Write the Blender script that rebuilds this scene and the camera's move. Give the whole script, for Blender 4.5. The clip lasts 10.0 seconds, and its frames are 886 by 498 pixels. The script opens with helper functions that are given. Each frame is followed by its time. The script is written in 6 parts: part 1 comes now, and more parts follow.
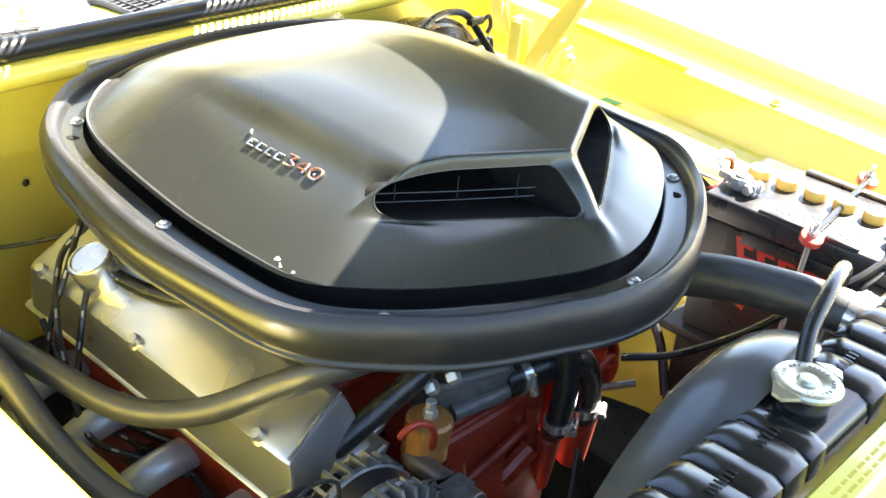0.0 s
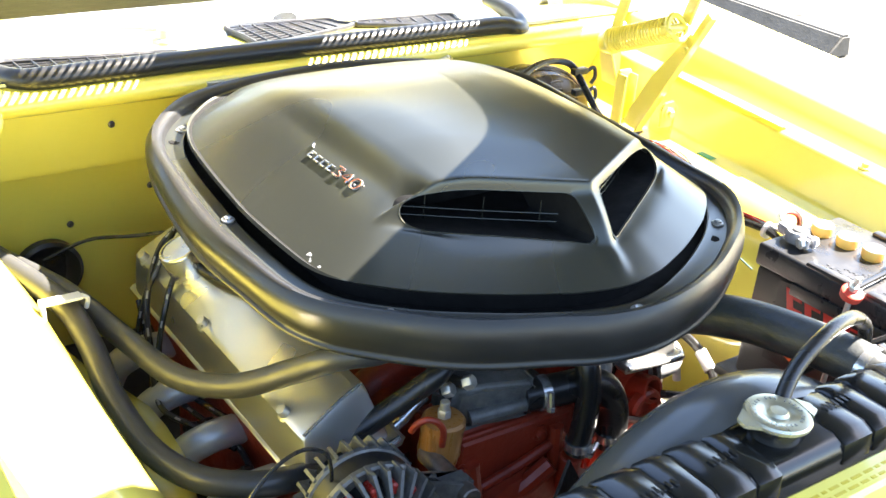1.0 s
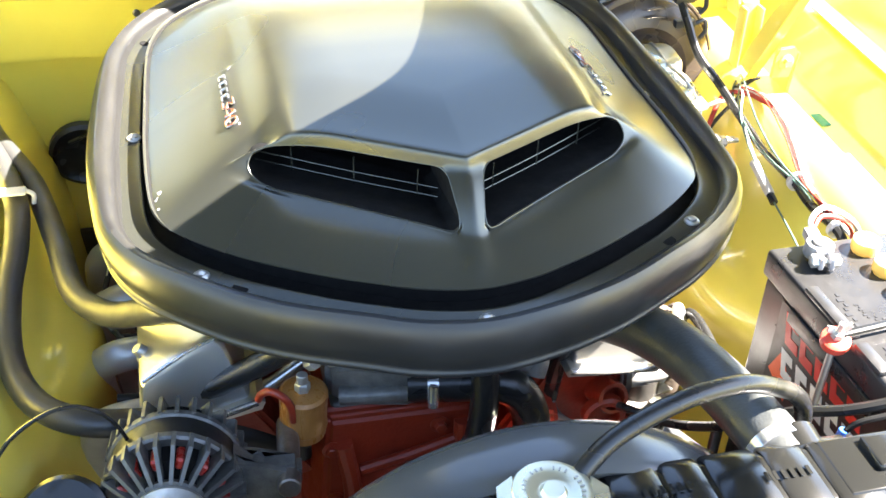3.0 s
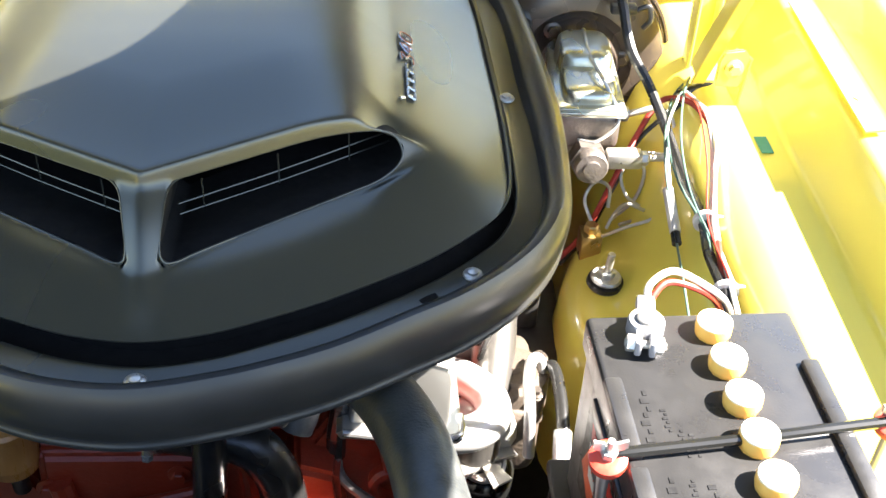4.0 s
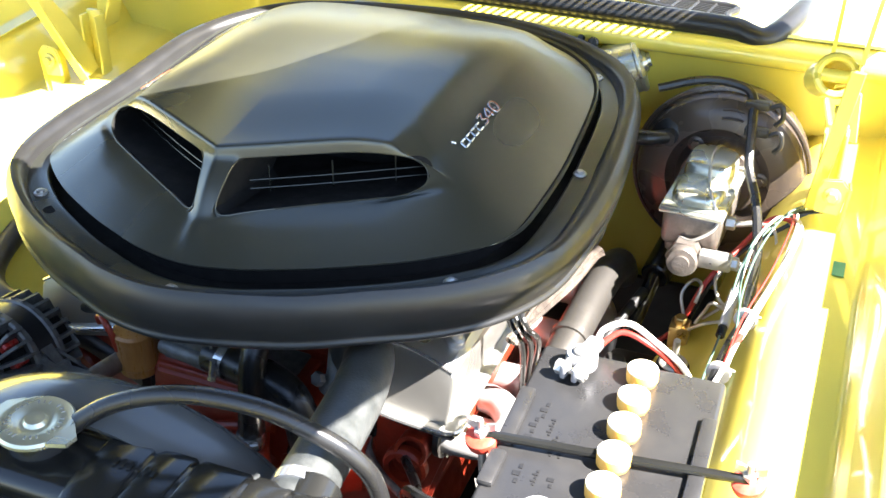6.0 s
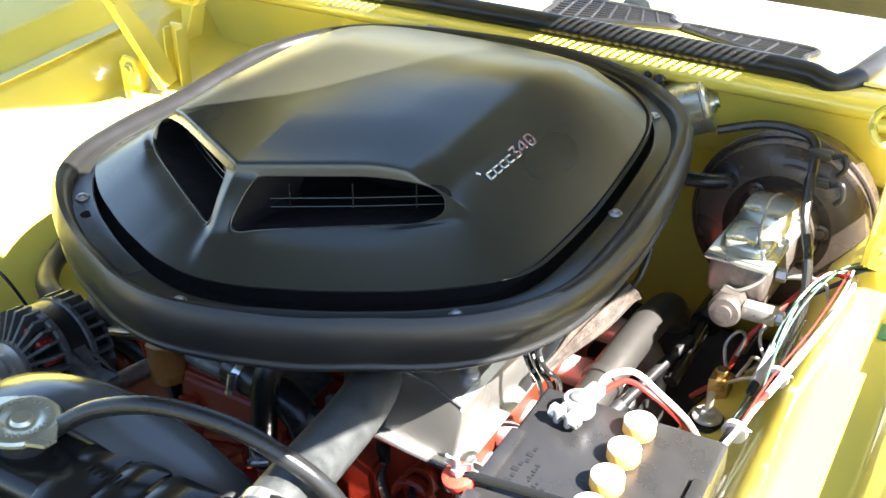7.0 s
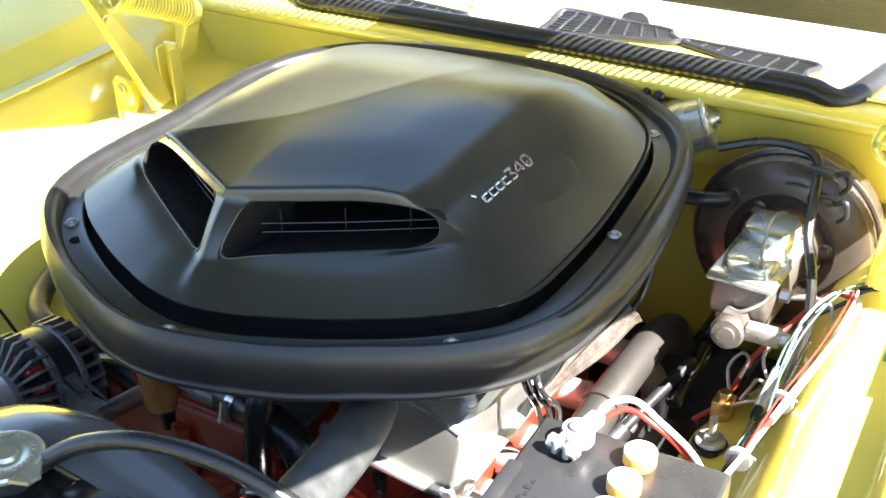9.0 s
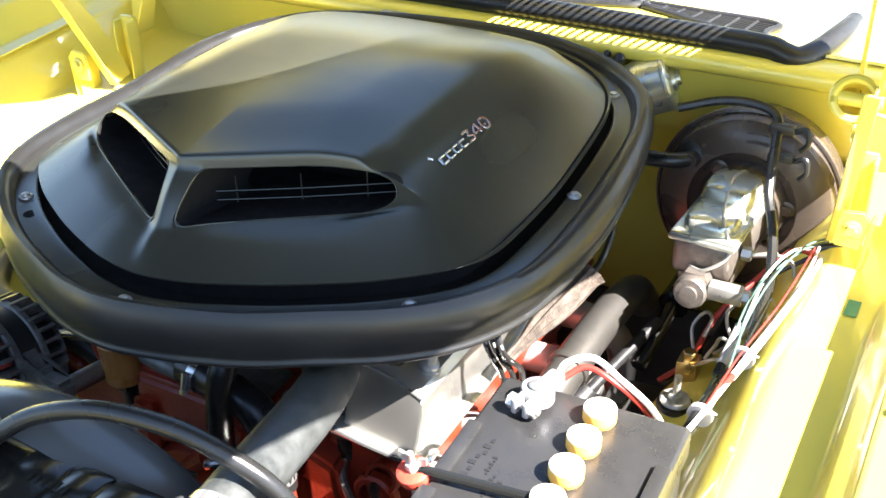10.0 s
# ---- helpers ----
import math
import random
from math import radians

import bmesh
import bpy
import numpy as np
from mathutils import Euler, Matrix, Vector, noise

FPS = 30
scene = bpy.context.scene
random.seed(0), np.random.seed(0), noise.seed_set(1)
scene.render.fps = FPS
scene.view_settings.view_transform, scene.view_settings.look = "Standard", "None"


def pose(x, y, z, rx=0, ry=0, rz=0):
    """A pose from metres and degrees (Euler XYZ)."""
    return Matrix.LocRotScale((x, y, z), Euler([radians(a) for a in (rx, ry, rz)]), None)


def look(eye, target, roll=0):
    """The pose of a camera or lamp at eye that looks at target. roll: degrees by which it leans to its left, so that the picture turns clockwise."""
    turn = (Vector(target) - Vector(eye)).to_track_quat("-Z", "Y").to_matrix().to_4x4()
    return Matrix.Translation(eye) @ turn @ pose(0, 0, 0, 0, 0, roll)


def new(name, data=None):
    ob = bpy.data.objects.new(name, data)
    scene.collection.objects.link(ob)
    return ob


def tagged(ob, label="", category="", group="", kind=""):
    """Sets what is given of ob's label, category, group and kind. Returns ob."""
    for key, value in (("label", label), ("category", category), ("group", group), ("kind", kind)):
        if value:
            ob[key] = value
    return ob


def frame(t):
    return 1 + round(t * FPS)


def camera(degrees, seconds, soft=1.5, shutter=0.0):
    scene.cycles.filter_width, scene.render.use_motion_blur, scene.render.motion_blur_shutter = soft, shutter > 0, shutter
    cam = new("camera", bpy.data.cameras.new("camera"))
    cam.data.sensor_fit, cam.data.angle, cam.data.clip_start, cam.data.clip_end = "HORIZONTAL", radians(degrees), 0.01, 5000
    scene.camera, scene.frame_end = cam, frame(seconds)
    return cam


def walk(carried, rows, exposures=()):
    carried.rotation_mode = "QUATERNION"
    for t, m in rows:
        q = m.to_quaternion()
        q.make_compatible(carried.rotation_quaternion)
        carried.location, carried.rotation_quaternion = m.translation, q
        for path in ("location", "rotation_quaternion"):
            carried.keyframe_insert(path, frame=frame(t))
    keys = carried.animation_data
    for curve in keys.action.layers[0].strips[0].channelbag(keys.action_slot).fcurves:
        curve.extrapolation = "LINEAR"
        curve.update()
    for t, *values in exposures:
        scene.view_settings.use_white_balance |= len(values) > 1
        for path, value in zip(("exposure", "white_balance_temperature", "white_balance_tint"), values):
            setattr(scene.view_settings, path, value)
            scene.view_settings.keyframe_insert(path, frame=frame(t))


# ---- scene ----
cam = camera(43.26, 10.0)
PATH = [
    (0, (-0.8959, -0.8877, 1.5233), (0.3003, 0.1309, 0.6449), 5.63),
    (0.5, (-0.8122, -0.9878, 1.5318), (0.2671, 0.1738, 0.6798), 1.09),
    (1, (-0.8240, -1.1127, 1.5433), (0.1443, 0.1666, 0.7274), 5.08),
    (1.5, (-0.7313, -1.2348, 1.5458), (0.1718, 0.0869, 0.7226), 3.42),
    (2, (-0.5175, -1.2685, 1.5651), (0.2658, 0.1251, 0.7379), 4.39),
    (2.2, (-0.4293, -1.2686, 1.5855), (0.2753, 0.1661, 0.7577), 4.37),
    (3.3, (-0.1619, -1.0893, 1.5759), (0.1663, 0.2959, 0.4743), 1.57),
    (3.5, (-0.0686, -1.0581, 1.5552), (0.2696, 0.3112, 0.4369), 0.42),
    (4, (0.1608, -0.9679, 1.5282), (0.2916, 0.4334, 0.4060), 2.88),
    (4.5, (0.2624, -0.9681, 1.5182), (0.0953, 0.4399, 0.4094), -1.05),
    (5, (0.3487, -1.0643, 1.5292), (0.0121, 0.3817, 0.5114), -0.09),
    (5.5, (0.4606, -1.1594, 1.5532), (0.0059, 0.2874, 0.5838), -0.74),
    (5.7, (0.5170, -1.1616, 1.5560), (0.0238, 0.2861, 0.6069), -0.38),
    (6.8, (0.6802, -1.0828, 1.5517), (-0.0628, 0.2804, 0.6408), 0.71),
    (7, (0.6914, -1.0787, 1.5524), (-0.0759, 0.2767, 0.6501), 0.24),
    (7.5, (0.7008, -1.0749, 1.5490), (-0.0888, 0.2763, 0.6597), -0.46),
    (8, (0.7042, -1.0598, 1.5477), (-0.0892, 0.2964, 0.6696), -0.83),
    (8.5, (0.6942, -1.0509, 1.5516), (-0.0871, 0.3096, 0.6693), -2.03),
    (9, (0.6854, -1.0492, 1.5526), (-0.0918, 0.3104, 0.6652), -0.34),
    (9.5, (0.6872, -1.0511, 1.5462), (-0.0705, 0.3112, 0.6463), -0.60),
    (10, (0.7042, -1.0406, 1.5345), (-0.0349, 0.3207, 0.6177), -1.08),
]
walk(cam, [(t, look(eye, target, roll)) for t, eye, target, roll in PATH], exposures=[(0, 3.98, 6850, 13), (1, 3.83, 6850, 13), (1.5, 3.70, 6850, 13), (2, 3.31, 6700, 13), (3.4, 4.40, 6950, 13), (4, 3.55, 6800, 13), (4.5, 3.68, 6750, 13), (5, 3.86, 6750, 13), (5.5, 3.72, 6650, 13), (7, 3.12, 6520, 13), (8.5, 3.26, 6520, 13), (9, 3.26, 6520, 13), (10, 3.17, 6520, 13)])


# ---- light: clear sky, sun over the driver's side ----
SUN_TO = Vector((0.9, -0.1, 1.0)).normalized()
world = bpy.data.worlds.new("sky")
scene.world = world
world.use_nodes = True
wn = world.node_tree
sky = wn.nodes.new("ShaderNodeTexSky")
sky.sky_type, sky.sun_disc = "NISHITA", False
sky.sun_elevation = math.asin(SUN_TO.z)
sky.dust_density, sky.air_density = 0.4, 1.0
sky.sun_rotation = math.atan2(SUN_TO.x, SUN_TO.y)
wn.links.new(sky.outputs[0], wn.nodes["Background"].inputs[0])
wn.nodes["Background"].inputs[1].default_value = 0.062
sun_data = bpy.data.lights.new("sun", "SUN")
sun_data.energy, sun_data.angle, sun_data.color = 5.0, radians(0.53), (1.0, 0.96, 0.9)
sun = new("sun", sun_data)
sun.matrix_world = look(SUN_TO * 20, (0, 0, 0))


# ---- materials ----
def mat(name, base, rough=0.5, metal=0.0, second=None, scale=40.0, amount=0.5, bump=0.0, bump_scale=300.0, coat=0.0, coat_rough=0.05, rough_var=0.12, spec=0.5, random_tint=0.0, stretch=(1, 1, 1), detail=6.0):
    """A surface of two colours mixed by noise, with uneven gloss and fine relief, in world metres."""
    m = bpy.data.materials.new(name)
    m.use_nodes = True
    nt = m.node_tree
    b = nt.nodes["Principled BSDF"]
    second = second or tuple(min(1.0, c * 0.72) for c in base)
    co = nt.nodes.new("ShaderNodeTexCoord")
    mp = nt.nodes.new("ShaderNodeMapping")
    mp.inputs["Scale"].default_value = stretch
    nt.links.new(co.outputs["Object"], mp.inputs[0])
    n1 = nt.nodes.new("ShaderNodeTexNoise")
    n1.inputs["Scale"].default_value, n1.inputs["Detail"].default_value, n1.inputs["Roughness"].default_value = scale, detail, 0.62
    n2 = nt.nodes.new("ShaderNodeTexNoise")
    n2.inputs["Scale"].default_value, n2.inputs["Detail"].default_value = scale * 0.16, 3.0
    for n in (n1, n2):
        nt.links.new(mp.outputs[0], n.inputs["Vector"])
    ad = nt.nodes.new("ShaderNodeMath")
    ad.operation = "MULTIPLY"
    nt.links.new(n1.outputs[0], ad.inputs[0])
    nt.links.new(n2.outputs[0], ad.inputs[1])
    rp = nt.nodes.new("ShaderNodeMapRange")
    rp.inputs["From Min"].default_value, rp.inputs["From Max"].default_value, rp.inputs["To Max"].default_value = 0.17, 0.36, amount
    nt.links.new(ad.outputs[0], rp.inputs[0])
    mx = nt.nodes.new("ShaderNodeMix")
    mx.data_type = "RGBA"
    mx.inputs["A"].default_value, mx.inputs["B"].default_value = (*base, 1), (*second, 1)
    nt.links.new(rp.outputs[0], mx.inputs["Factor"])
    out = mx.outputs["Result"]
    if random_tint:
        oi = nt.nodes.new("ShaderNodeObjectInfo")
        hs = nt.nodes.new("ShaderNodeHueSaturation")
        mr = nt.nodes.new("ShaderNodeMapRange")
        mr.inputs["To Min"].default_value, mr.inputs["To Max"].default_value = 1 - random_tint, 1 + random_tint
        nt.links.new(oi.outputs["Random"], mr.inputs[0])
        nt.links.new(mr.outputs[0], hs.inputs["Value"])
        nt.links.new(out, hs.inputs["Color"])
        out = hs.outputs[0]
    nt.links.new(out, b.inputs["Base Color"])
    rr = nt.nodes.new("ShaderNodeMapRange")
    rr.inputs["From Min"].default_value, rr.inputs["From Max"].default_value = 0.3, 0.7
    rr.inputs["To Min"].default_value, rr.inputs["To Max"].default_value = max(0.02, rough - rough_var), min(1.0, rough + rough_var)
    nt.links.new(n1.outputs[0], rr.inputs[0])
    nt.links.new(rr.outputs[0], b.inputs["Roughness"])
    b.inputs["Metallic"].default_value = metal
    b.inputs["Specular IOR Level"].default_value = spec
    b.inputs["Coat Weight"].default_value, b.inputs["Coat Roughness"].default_value = coat, coat_rough
    if bump:
        n3 = nt.nodes.new("ShaderNodeTexNoise")
        n3.inputs["Scale"].default_value, n3.inputs["Detail"].default_value = bump_scale, 4.0
        nt.links.new(mp.outputs[0], n3.inputs["Vector"])
        bp = nt.nodes.new("ShaderNodeBump")
        bp.inputs["Strength"].default_value, bp.inputs["Distance"].default_value = bump, 0.002
        nt.links.new(n3.outputs[0], bp.inputs["Height"])
        nt.links.new(bp.outputs[0], b.inputs["Normal"])
    return m


YELLOW = mat("yellow_paint", (0.80, 0.69, 0.118), 0.34, second=(0.77, 0.655, 0.095), scale=14, amount=0.6, coat=1.0, coat_rough=0.06, rough_var=0.06, bump=0.05, bump_scale=60)
SATIN = mat("satin_black_paint", (0.0212, 0.0224, 0.0188), 0.28, second=(0.0226, 0.0238, 0.0200), scale=3, amount=0.3, rough_var=0.02, spec=0.78, detail=0.0)
SATIN.node_tree.nodes["Principled BSDF"].inputs["Specular Tint"].default_value = (0.98, 1.0, 0.90, 1)
RUBBER = mat("seal_rubber", (0.016, 0.0159, 0.0155), 0.33, second=(0.020, 0.0198, 0.0193), scale=30, amount=0.5, rough_var=0.05, spec=0.38, detail=2.0)
HOSE = mat("hose_rubber", (0.015, 0.015, 0.0148), 0.28, second=(0.018, 0.018, 0.0175), scale=20, amount=0.6, rough_var=0.04, detail=1.0, bump=0.12, bump_scale=700)
HEATER = mat("greyed_heater_hose_rubber", (0.038, 0.038, 0.037), 0.40, second=(0.026, 0.026, 0.025), scale=20, amount=0.6, bump=0.08, bump_scale=500, detail=2.0)
OLD_HOSE = mat("weathered_hose_rubber", (0.024, 0.027, 0.027), 0.45, second=(0.058, 0.062, 0.060), scale=45, amount=0.9, bump=0.2, bump_scale=400)
GLOSS = mat("gloss_black_enamel", (0.010, 0.0102, 0.0095), 0.21, second=(0.014, 0.0142, 0.0132), scale=12, amount=0.4, rough_var=0.03, coat=0.0, bump=0.03, bump_scale=120, detail=0.0)
PLASTIC = mat("black_plastic", (0.014, 0.014, 0.0145), 0.40, second=(0.020, 0.020, 0.020), scale=80, bump=0.08, bump_scale=800)
BATTERY = mat("battery_case_plastic", (0.022, 0.022, 0.0225), 0.34, second=(0.030, 0.0295, 0.029), scale=25, amount=0.7, bump=0.06, bump_scale=600)
# Near-black whose colour supplies the shade of deep recesses.
DARK = mat("recess_shade_black", (0.010, 0.0098, 0.0098), 0.85, scale=50, spec=0.15)
ALU = mat("cast_aluminium", (0.50, 0.50, 0.49), 0.40, 0.5, second=(0.44, 0.44, 0.43), scale=50, amount=0.6, bump=0.10, bump_scale=700, rough_var=0.05)
COVER = mat("polished_cast_aluminium", (0.58, 0.57, 0.53), 0.31, 0.88, second=(0.53, 0.52, 0.48), scale=12, amount=0.5, rough_var=0.04, detail=1.0)
HEADER = mat("heat_stained_bare_metal", (0.135, 0.129, 0.120), 0.38, 0.7, second=(0.085, 0.079, 0.071), scale=22, amount=0.8, bump=0.08, bump_scale=300, rough_var=0.08)
BROWN_CAST = mat("oily_brown_casting", (0.115, 0.092, 0.072), 0.48, 0.25, second=(0.060, 0.046, 0.036), scale=45, amount=0.9, bump=0.3, bump_scale=300)
ALU_DULL = mat("dull_grey_aluminium", (0.20, 0.20, 0.19), 0.5, 0.45, second=(0.10, 0.10, 0.095), scale=60, amount=0.8, bump=0.25, bump_scale=500)
STEEL = mat("zinc_plated_steel", (0.56, 0.55, 0.51), 0.38, 0.7, second=(0.40, 0.385, 0.34), scale=70, amount=0.7)
BRIGHT = mat("bright_tin_plate", (0.70, 0.70, 0.68), 0.26, 0.9, second=(0.60, 0.60, 0.57), scale=30, amount=0.6, rough_var=0.05, detail=2.0)
CHROME = mat("chrome", (0.66, 0.66, 0.65), 0.24, 0.85, second=(0.52, 0.52, 0.51), scale=60, rough_var=0.04)
RED = mat("orange_red_engine_enamel", (0.29, 0.031, 0.011), 0.40, second=(0.17, 0.019, 0.009), scale=35, amount=0.8, bump=0.3, bump_scale=220)
COPPER = mat("amber_filter_can", (0.42, 0.19, 0.05), 0.32, 0.1, second=(0.30, 0.12, 0.03), scale=60, amount=0.8, stretch=(3, 3, 0.3))
ZINC = mat("yellowed_zinc_plate", (0.58, 0.59, 0.51), 0.27, 0.75, second=(0.50, 0.49, 0.40), scale=22, amount=0.6, rough_var=0.04, detail=1.0)
PALE = mat("pale_cast_concrete", (0.062, 0.060, 0.053), 0.85, second=(0.040, 0.039, 0.034), scale=10, amount=0.8, bump=0.5, bump_scale=80)
LOW_DARK = mat("low_bay_dark", (0.040, 0.039, 0.037), 0.45, 0.3, second=(0.025, 0.024, 0.022), scale=30, amount=0.8)
EMBLEM = mat("worn_chrome", (0.48, 0.48, 0.47), 0.28, 0.9, second=(0.20, 0.20, 0.20), scale=160, amount=0.8)
EMBLEM_INK = mat("faded_orange_ink", (0.28, 0.08, 0.03), 0.5, scale=90)
SHROUD = mat("grey_black_shroud_plastic", (0.066, 0.071, 0.073), 0.24, second=(0.074, 0.078, 0.079), scale=8, amount=0.5, rough_var=0.04, bump=0.03, bump_scale=200, detail=0.0)
PRINT = mat("white_wire_print", (0.34, 0.34, 0.33), 0.5, scale=90)
ORANGE = mat("orange_plastic", (0.75, 0.11, 0.02), 0.45, second=(0.6, 0.08, 0.02), scale=50)
RUST = mat("aged_cadmium_steel", (0.17, 0.145, 0.125), 0.34, 0.7, second=(0.085, 0.07, 0.06), scale=22, amount=0.9, bump=0.12, bump_scale=300)
IRON = mat("bare_cast_iron", (0.30, 0.27, 0.24), 0.45, 0.8, second=(0.18, 0.15, 0.13), scale=60, amount=0.8, bump=0.35, bump_scale=350)
LEAD = mat("grey_lead", (0.34, 0.34, 0.35), 0.42, 0.35, second=(0.24, 0.24, 0.25), scale=60, amount=0.7, bump=0.1, bump_scale=400)
BRASS = mat("brass", (0.52, 0.36, 0.13), 0.35, 0.9, second=(0.30, 0.20, 0.09), scale=60)
CAP_TOP = mat("sunlit_cap_plastic", (0.90, 0.84, 0.66), 0.42, second=(0.86, 0.76, 0.52), scale=60)
CAPS = mat("yellow_vent_cap_plastic", (0.92, 0.52, 0.10), 0.42, second=(0.84, 0.52, 0.12), scale=60)
REDPL = mat("red_plastic", (0.60, 0.055, 0.03), 0.45, second=(0.5, 0.12, 0.08), scale=120, amount=0.6)
WHITE = mat("white_nylon", (0.74, 0.72, 0.68), 0.5, second=(0.6, 0.57, 0.5), scale=60)
WIRE_RED = mat("red_wire", (0.36, 0.03, 0.02), 0.45, scale=80)
WIRE_GREEN = mat("green_wire", (0.075, 0.14, 0.115), 0.45, scale=80)
CAP = mat("yellow_chromate_steel", (0.58, 0.56, 0.42), 0.28, 0.8, second=(0.54, 0.52, 0.38), scale=20, amount=0.4, rough_var=0.04, detail=1.0)
BOOST = mat("aged_brown_plating", (0.100, 0.079, 0.066), 0.28, 0.45, second=(0.070, 0.054, 0.045), scale=18, amount=0.8, rough_var=0.06, detail=2.0)
WIRE_WHITE = mat("white_wire", (0.62, 0.60, 0.55), 0.45, scale=80)
CLOTH = mat("heat_sleeve", (0.105, 0.080, 0.060), 0.75, second=(0.04, 0.030, 0.023), scale=120, amount=0.9, bump=0.6, bump_scale=500, stretch=(1, 0.12, 1))
ASPHALT = mat("asphalt", (0.036, 0.036, 0.037), 0.9, second=(0.027, 0.027, 0.028), scale=9, amount=0.8, bump=0.5, bump_scale=120)
CONCRETE = mat("concrete", (0.056, 0.055, 0.049), 0.9, spec=0.15, second=(0.044, 0.043, 0.039), scale=12, amount=0.8, bump=0.5, bump_scale=80)
COIL_RED = mat("red_winding_varnish", (0.40, 0.03, 0.02), 0.3, second=(0.2, 0.02, 0.015), scale=200)
INK = mat("grey_ink", (0.20, 0.20, 0.19), 0.5, scale=90)
DECAL_RED = mat("red_decal", (0.62, 0.03, 0.025), 0.4, scale=60)
DECAL_WHITE = mat("white_decal", (0.72, 0.72, 0.70), 0.4, scale=60)
DECAL_GREEN = mat("green_decal", (0.03, 0.30, 0.16), 0.4, scale=60)
LABEL_INK = mat("ochre_label_ink", (0.62, 0.47, 0.02), 0.5, scale=60)
UNDERSIDE = mat("dark_unseen_underside", (0.045, 0.048, 0.050), 0.8, second=(0.030, 0.032, 0.034), scale=60, bump=0.4, bump_scale=300)
INTERIOR = mat("sky_glare_dash", (0.16, 0.17, 0.185), 0.7, scale=20)
GLASS = bpy.data.materials.new("windshield_glass")
GLASS.use_nodes = True
_g = GLASS.node_tree.nodes["Principled BSDF"]
_g.inputs["Base Color"].default_value = (0.93, 0.97, 0.95, 1)
_g.inputs["Roughness"].default_value, _g.inputs["Transmission Weight"].default_value, _g.inputs["IOR"].default_value = 0.02, 1.0, 1.5


# ---- mesh helpers ----
def thing(name, at, label, category, group="", kind=""):
    ob = new(name)
    ob.empty_display_size = 0.05
    ob.location = at
    return tagged(ob, label, category, group, kind)


def part(name, bm, material, parent, label="", angle=35, kind=""):
    """Links a bmesh in world coordinates as one mesh under a thing or a part."""
    me = bpy.data.meshes.new(name)
    bmesh.ops.recalc_face_normals(bm, faces=bm.faces[:])
    bm.to_mesh(me)
    bm.free()
    me.materials.append(material)
    for p in me.polygons:
        p.use_smooth = True
    me.set_sharp_from_angle(angle=radians(angle))
    ob = new(name, me)
    if parent is not None:
        ob.parent = parent
        root = parent
        while root.parent is not None:
            root = root.parent
        if parent is root:
            ob.matrix_parent_inverse = Matrix.Translation(-root.location)
    return tagged(ob, label=label, kind=kind)


def mesh():
    return bmesh.new()


def box(bm, x0, x1, y0, y1, z0, z1, bevel=0.0, seg=2, m=None):
    r = bmesh.ops.create_cube(bm, size=1.0, matrix=Matrix.LocRotScale(((x0 + x1) / 2, (y0 + y1) / 2, (z0 + z1) / 2), None, (abs(x1 - x0), abs(y1 - y0), abs(z1 - z0))))
    vs = r["verts"]
    if bevel:
        es = list({e for v in vs for e in v.link_edges})
        vs = list({v for f in bmesh.ops.bevel(bm, geom=es, offset=bevel, segments=seg, profile=0.5, affect="EDGES")["faces"] for v in f.verts} | {v for v in vs if v.is_valid})
    if m is not None:
        bmesh.ops.transform(bm, matrix=m, verts=vs)
    return bm


def rings(bm, loops, closed=True, cap=True, wrap=False):
    """Skins a list of point loops."""
    rows = [[bm.verts.new(p) for p in loop] for loop in loops]
    n = len(rows[0])
    pairs = list(zip(rows, rows[1:])) + ([(rows[-1], rows[0])] if wrap else [])
    for a, b in pairs:
        for i in range(n if closed else n - 1):
            j = (i + 1) % n
            bm.faces.new((a[i], a[j], b[j], b[i]))
    if cap and closed and not wrap:
        bm.faces.new(rows[0][::-1])
        bm.faces.new(rows[-1])
    return rows


def spline(pts, steps=6, closed=False):
    """A smooth line through points."""
    pts = [Vector(p) for p in pts]
    n = len(pts)
    out = []
    for i in range(n if closed else n - 1):
        if closed:
            a, b, c, d = pts[(i - 1) % n], pts[i], pts[(i + 1) % n], pts[(i + 2) % n]
        else:
            b, c = pts[i], pts[i + 1]
            a = pts[i - 1] if i else b * 2 - c
            d = pts[i + 2] if i + 2 < n else c * 2 - b
        for k in range(steps):
            t = k / steps
            out.append(0.5 * (2 * b + (c - a) * t + (2 * a - 5 * b + 4 * c - d) * t * t + (3 * b - a - 3 * c + d) * t**3))
    if not closed:
        out.append(pts[-1])
    return out


def tube(bm, pts, r, seg=12, steps=6, smooth=True):
    """A round hose, wire or pipe along points; r is one radius or one a point of the finished line."""
    line = spline(pts, steps) if smooth else [Vector(p) for p in pts]
    n = len(line)
    side = None
    loops = []
    for i, p in enumerate(line):
        d = (line[min(i + 1, n - 1)] - line[max(i - 1, 0)]).normalized()
        if side is None:
            side = d.cross(Vector((0, 0, 1)) if abs(d.z) < 0.9 else Vector((1, 0, 0))).normalized()
        side = (side - d * side.dot(d)).normalized()
        up = d.cross(side)
        rad = r(i / (n - 1)) if callable(r) else r
        loops.append([p + (side * math.cos(a) + up * math.sin(a)) * rad for a in (2 * math.pi * k / seg for k in range(seg))])
    rings(bm, loops)
    return bm


def frame_at(origin, axis, ref=(0, 0, 1)):
    z = Vector(axis).normalized()
    x = Vector(ref).cross(z)
    x = x.normalized() if x.length > 1e-4 else Vector((1, 0, 0))
    y = z.cross(x)
    m = Matrix((x, y, z)).transposed().to_4x4()
    m.translation = origin
    return m


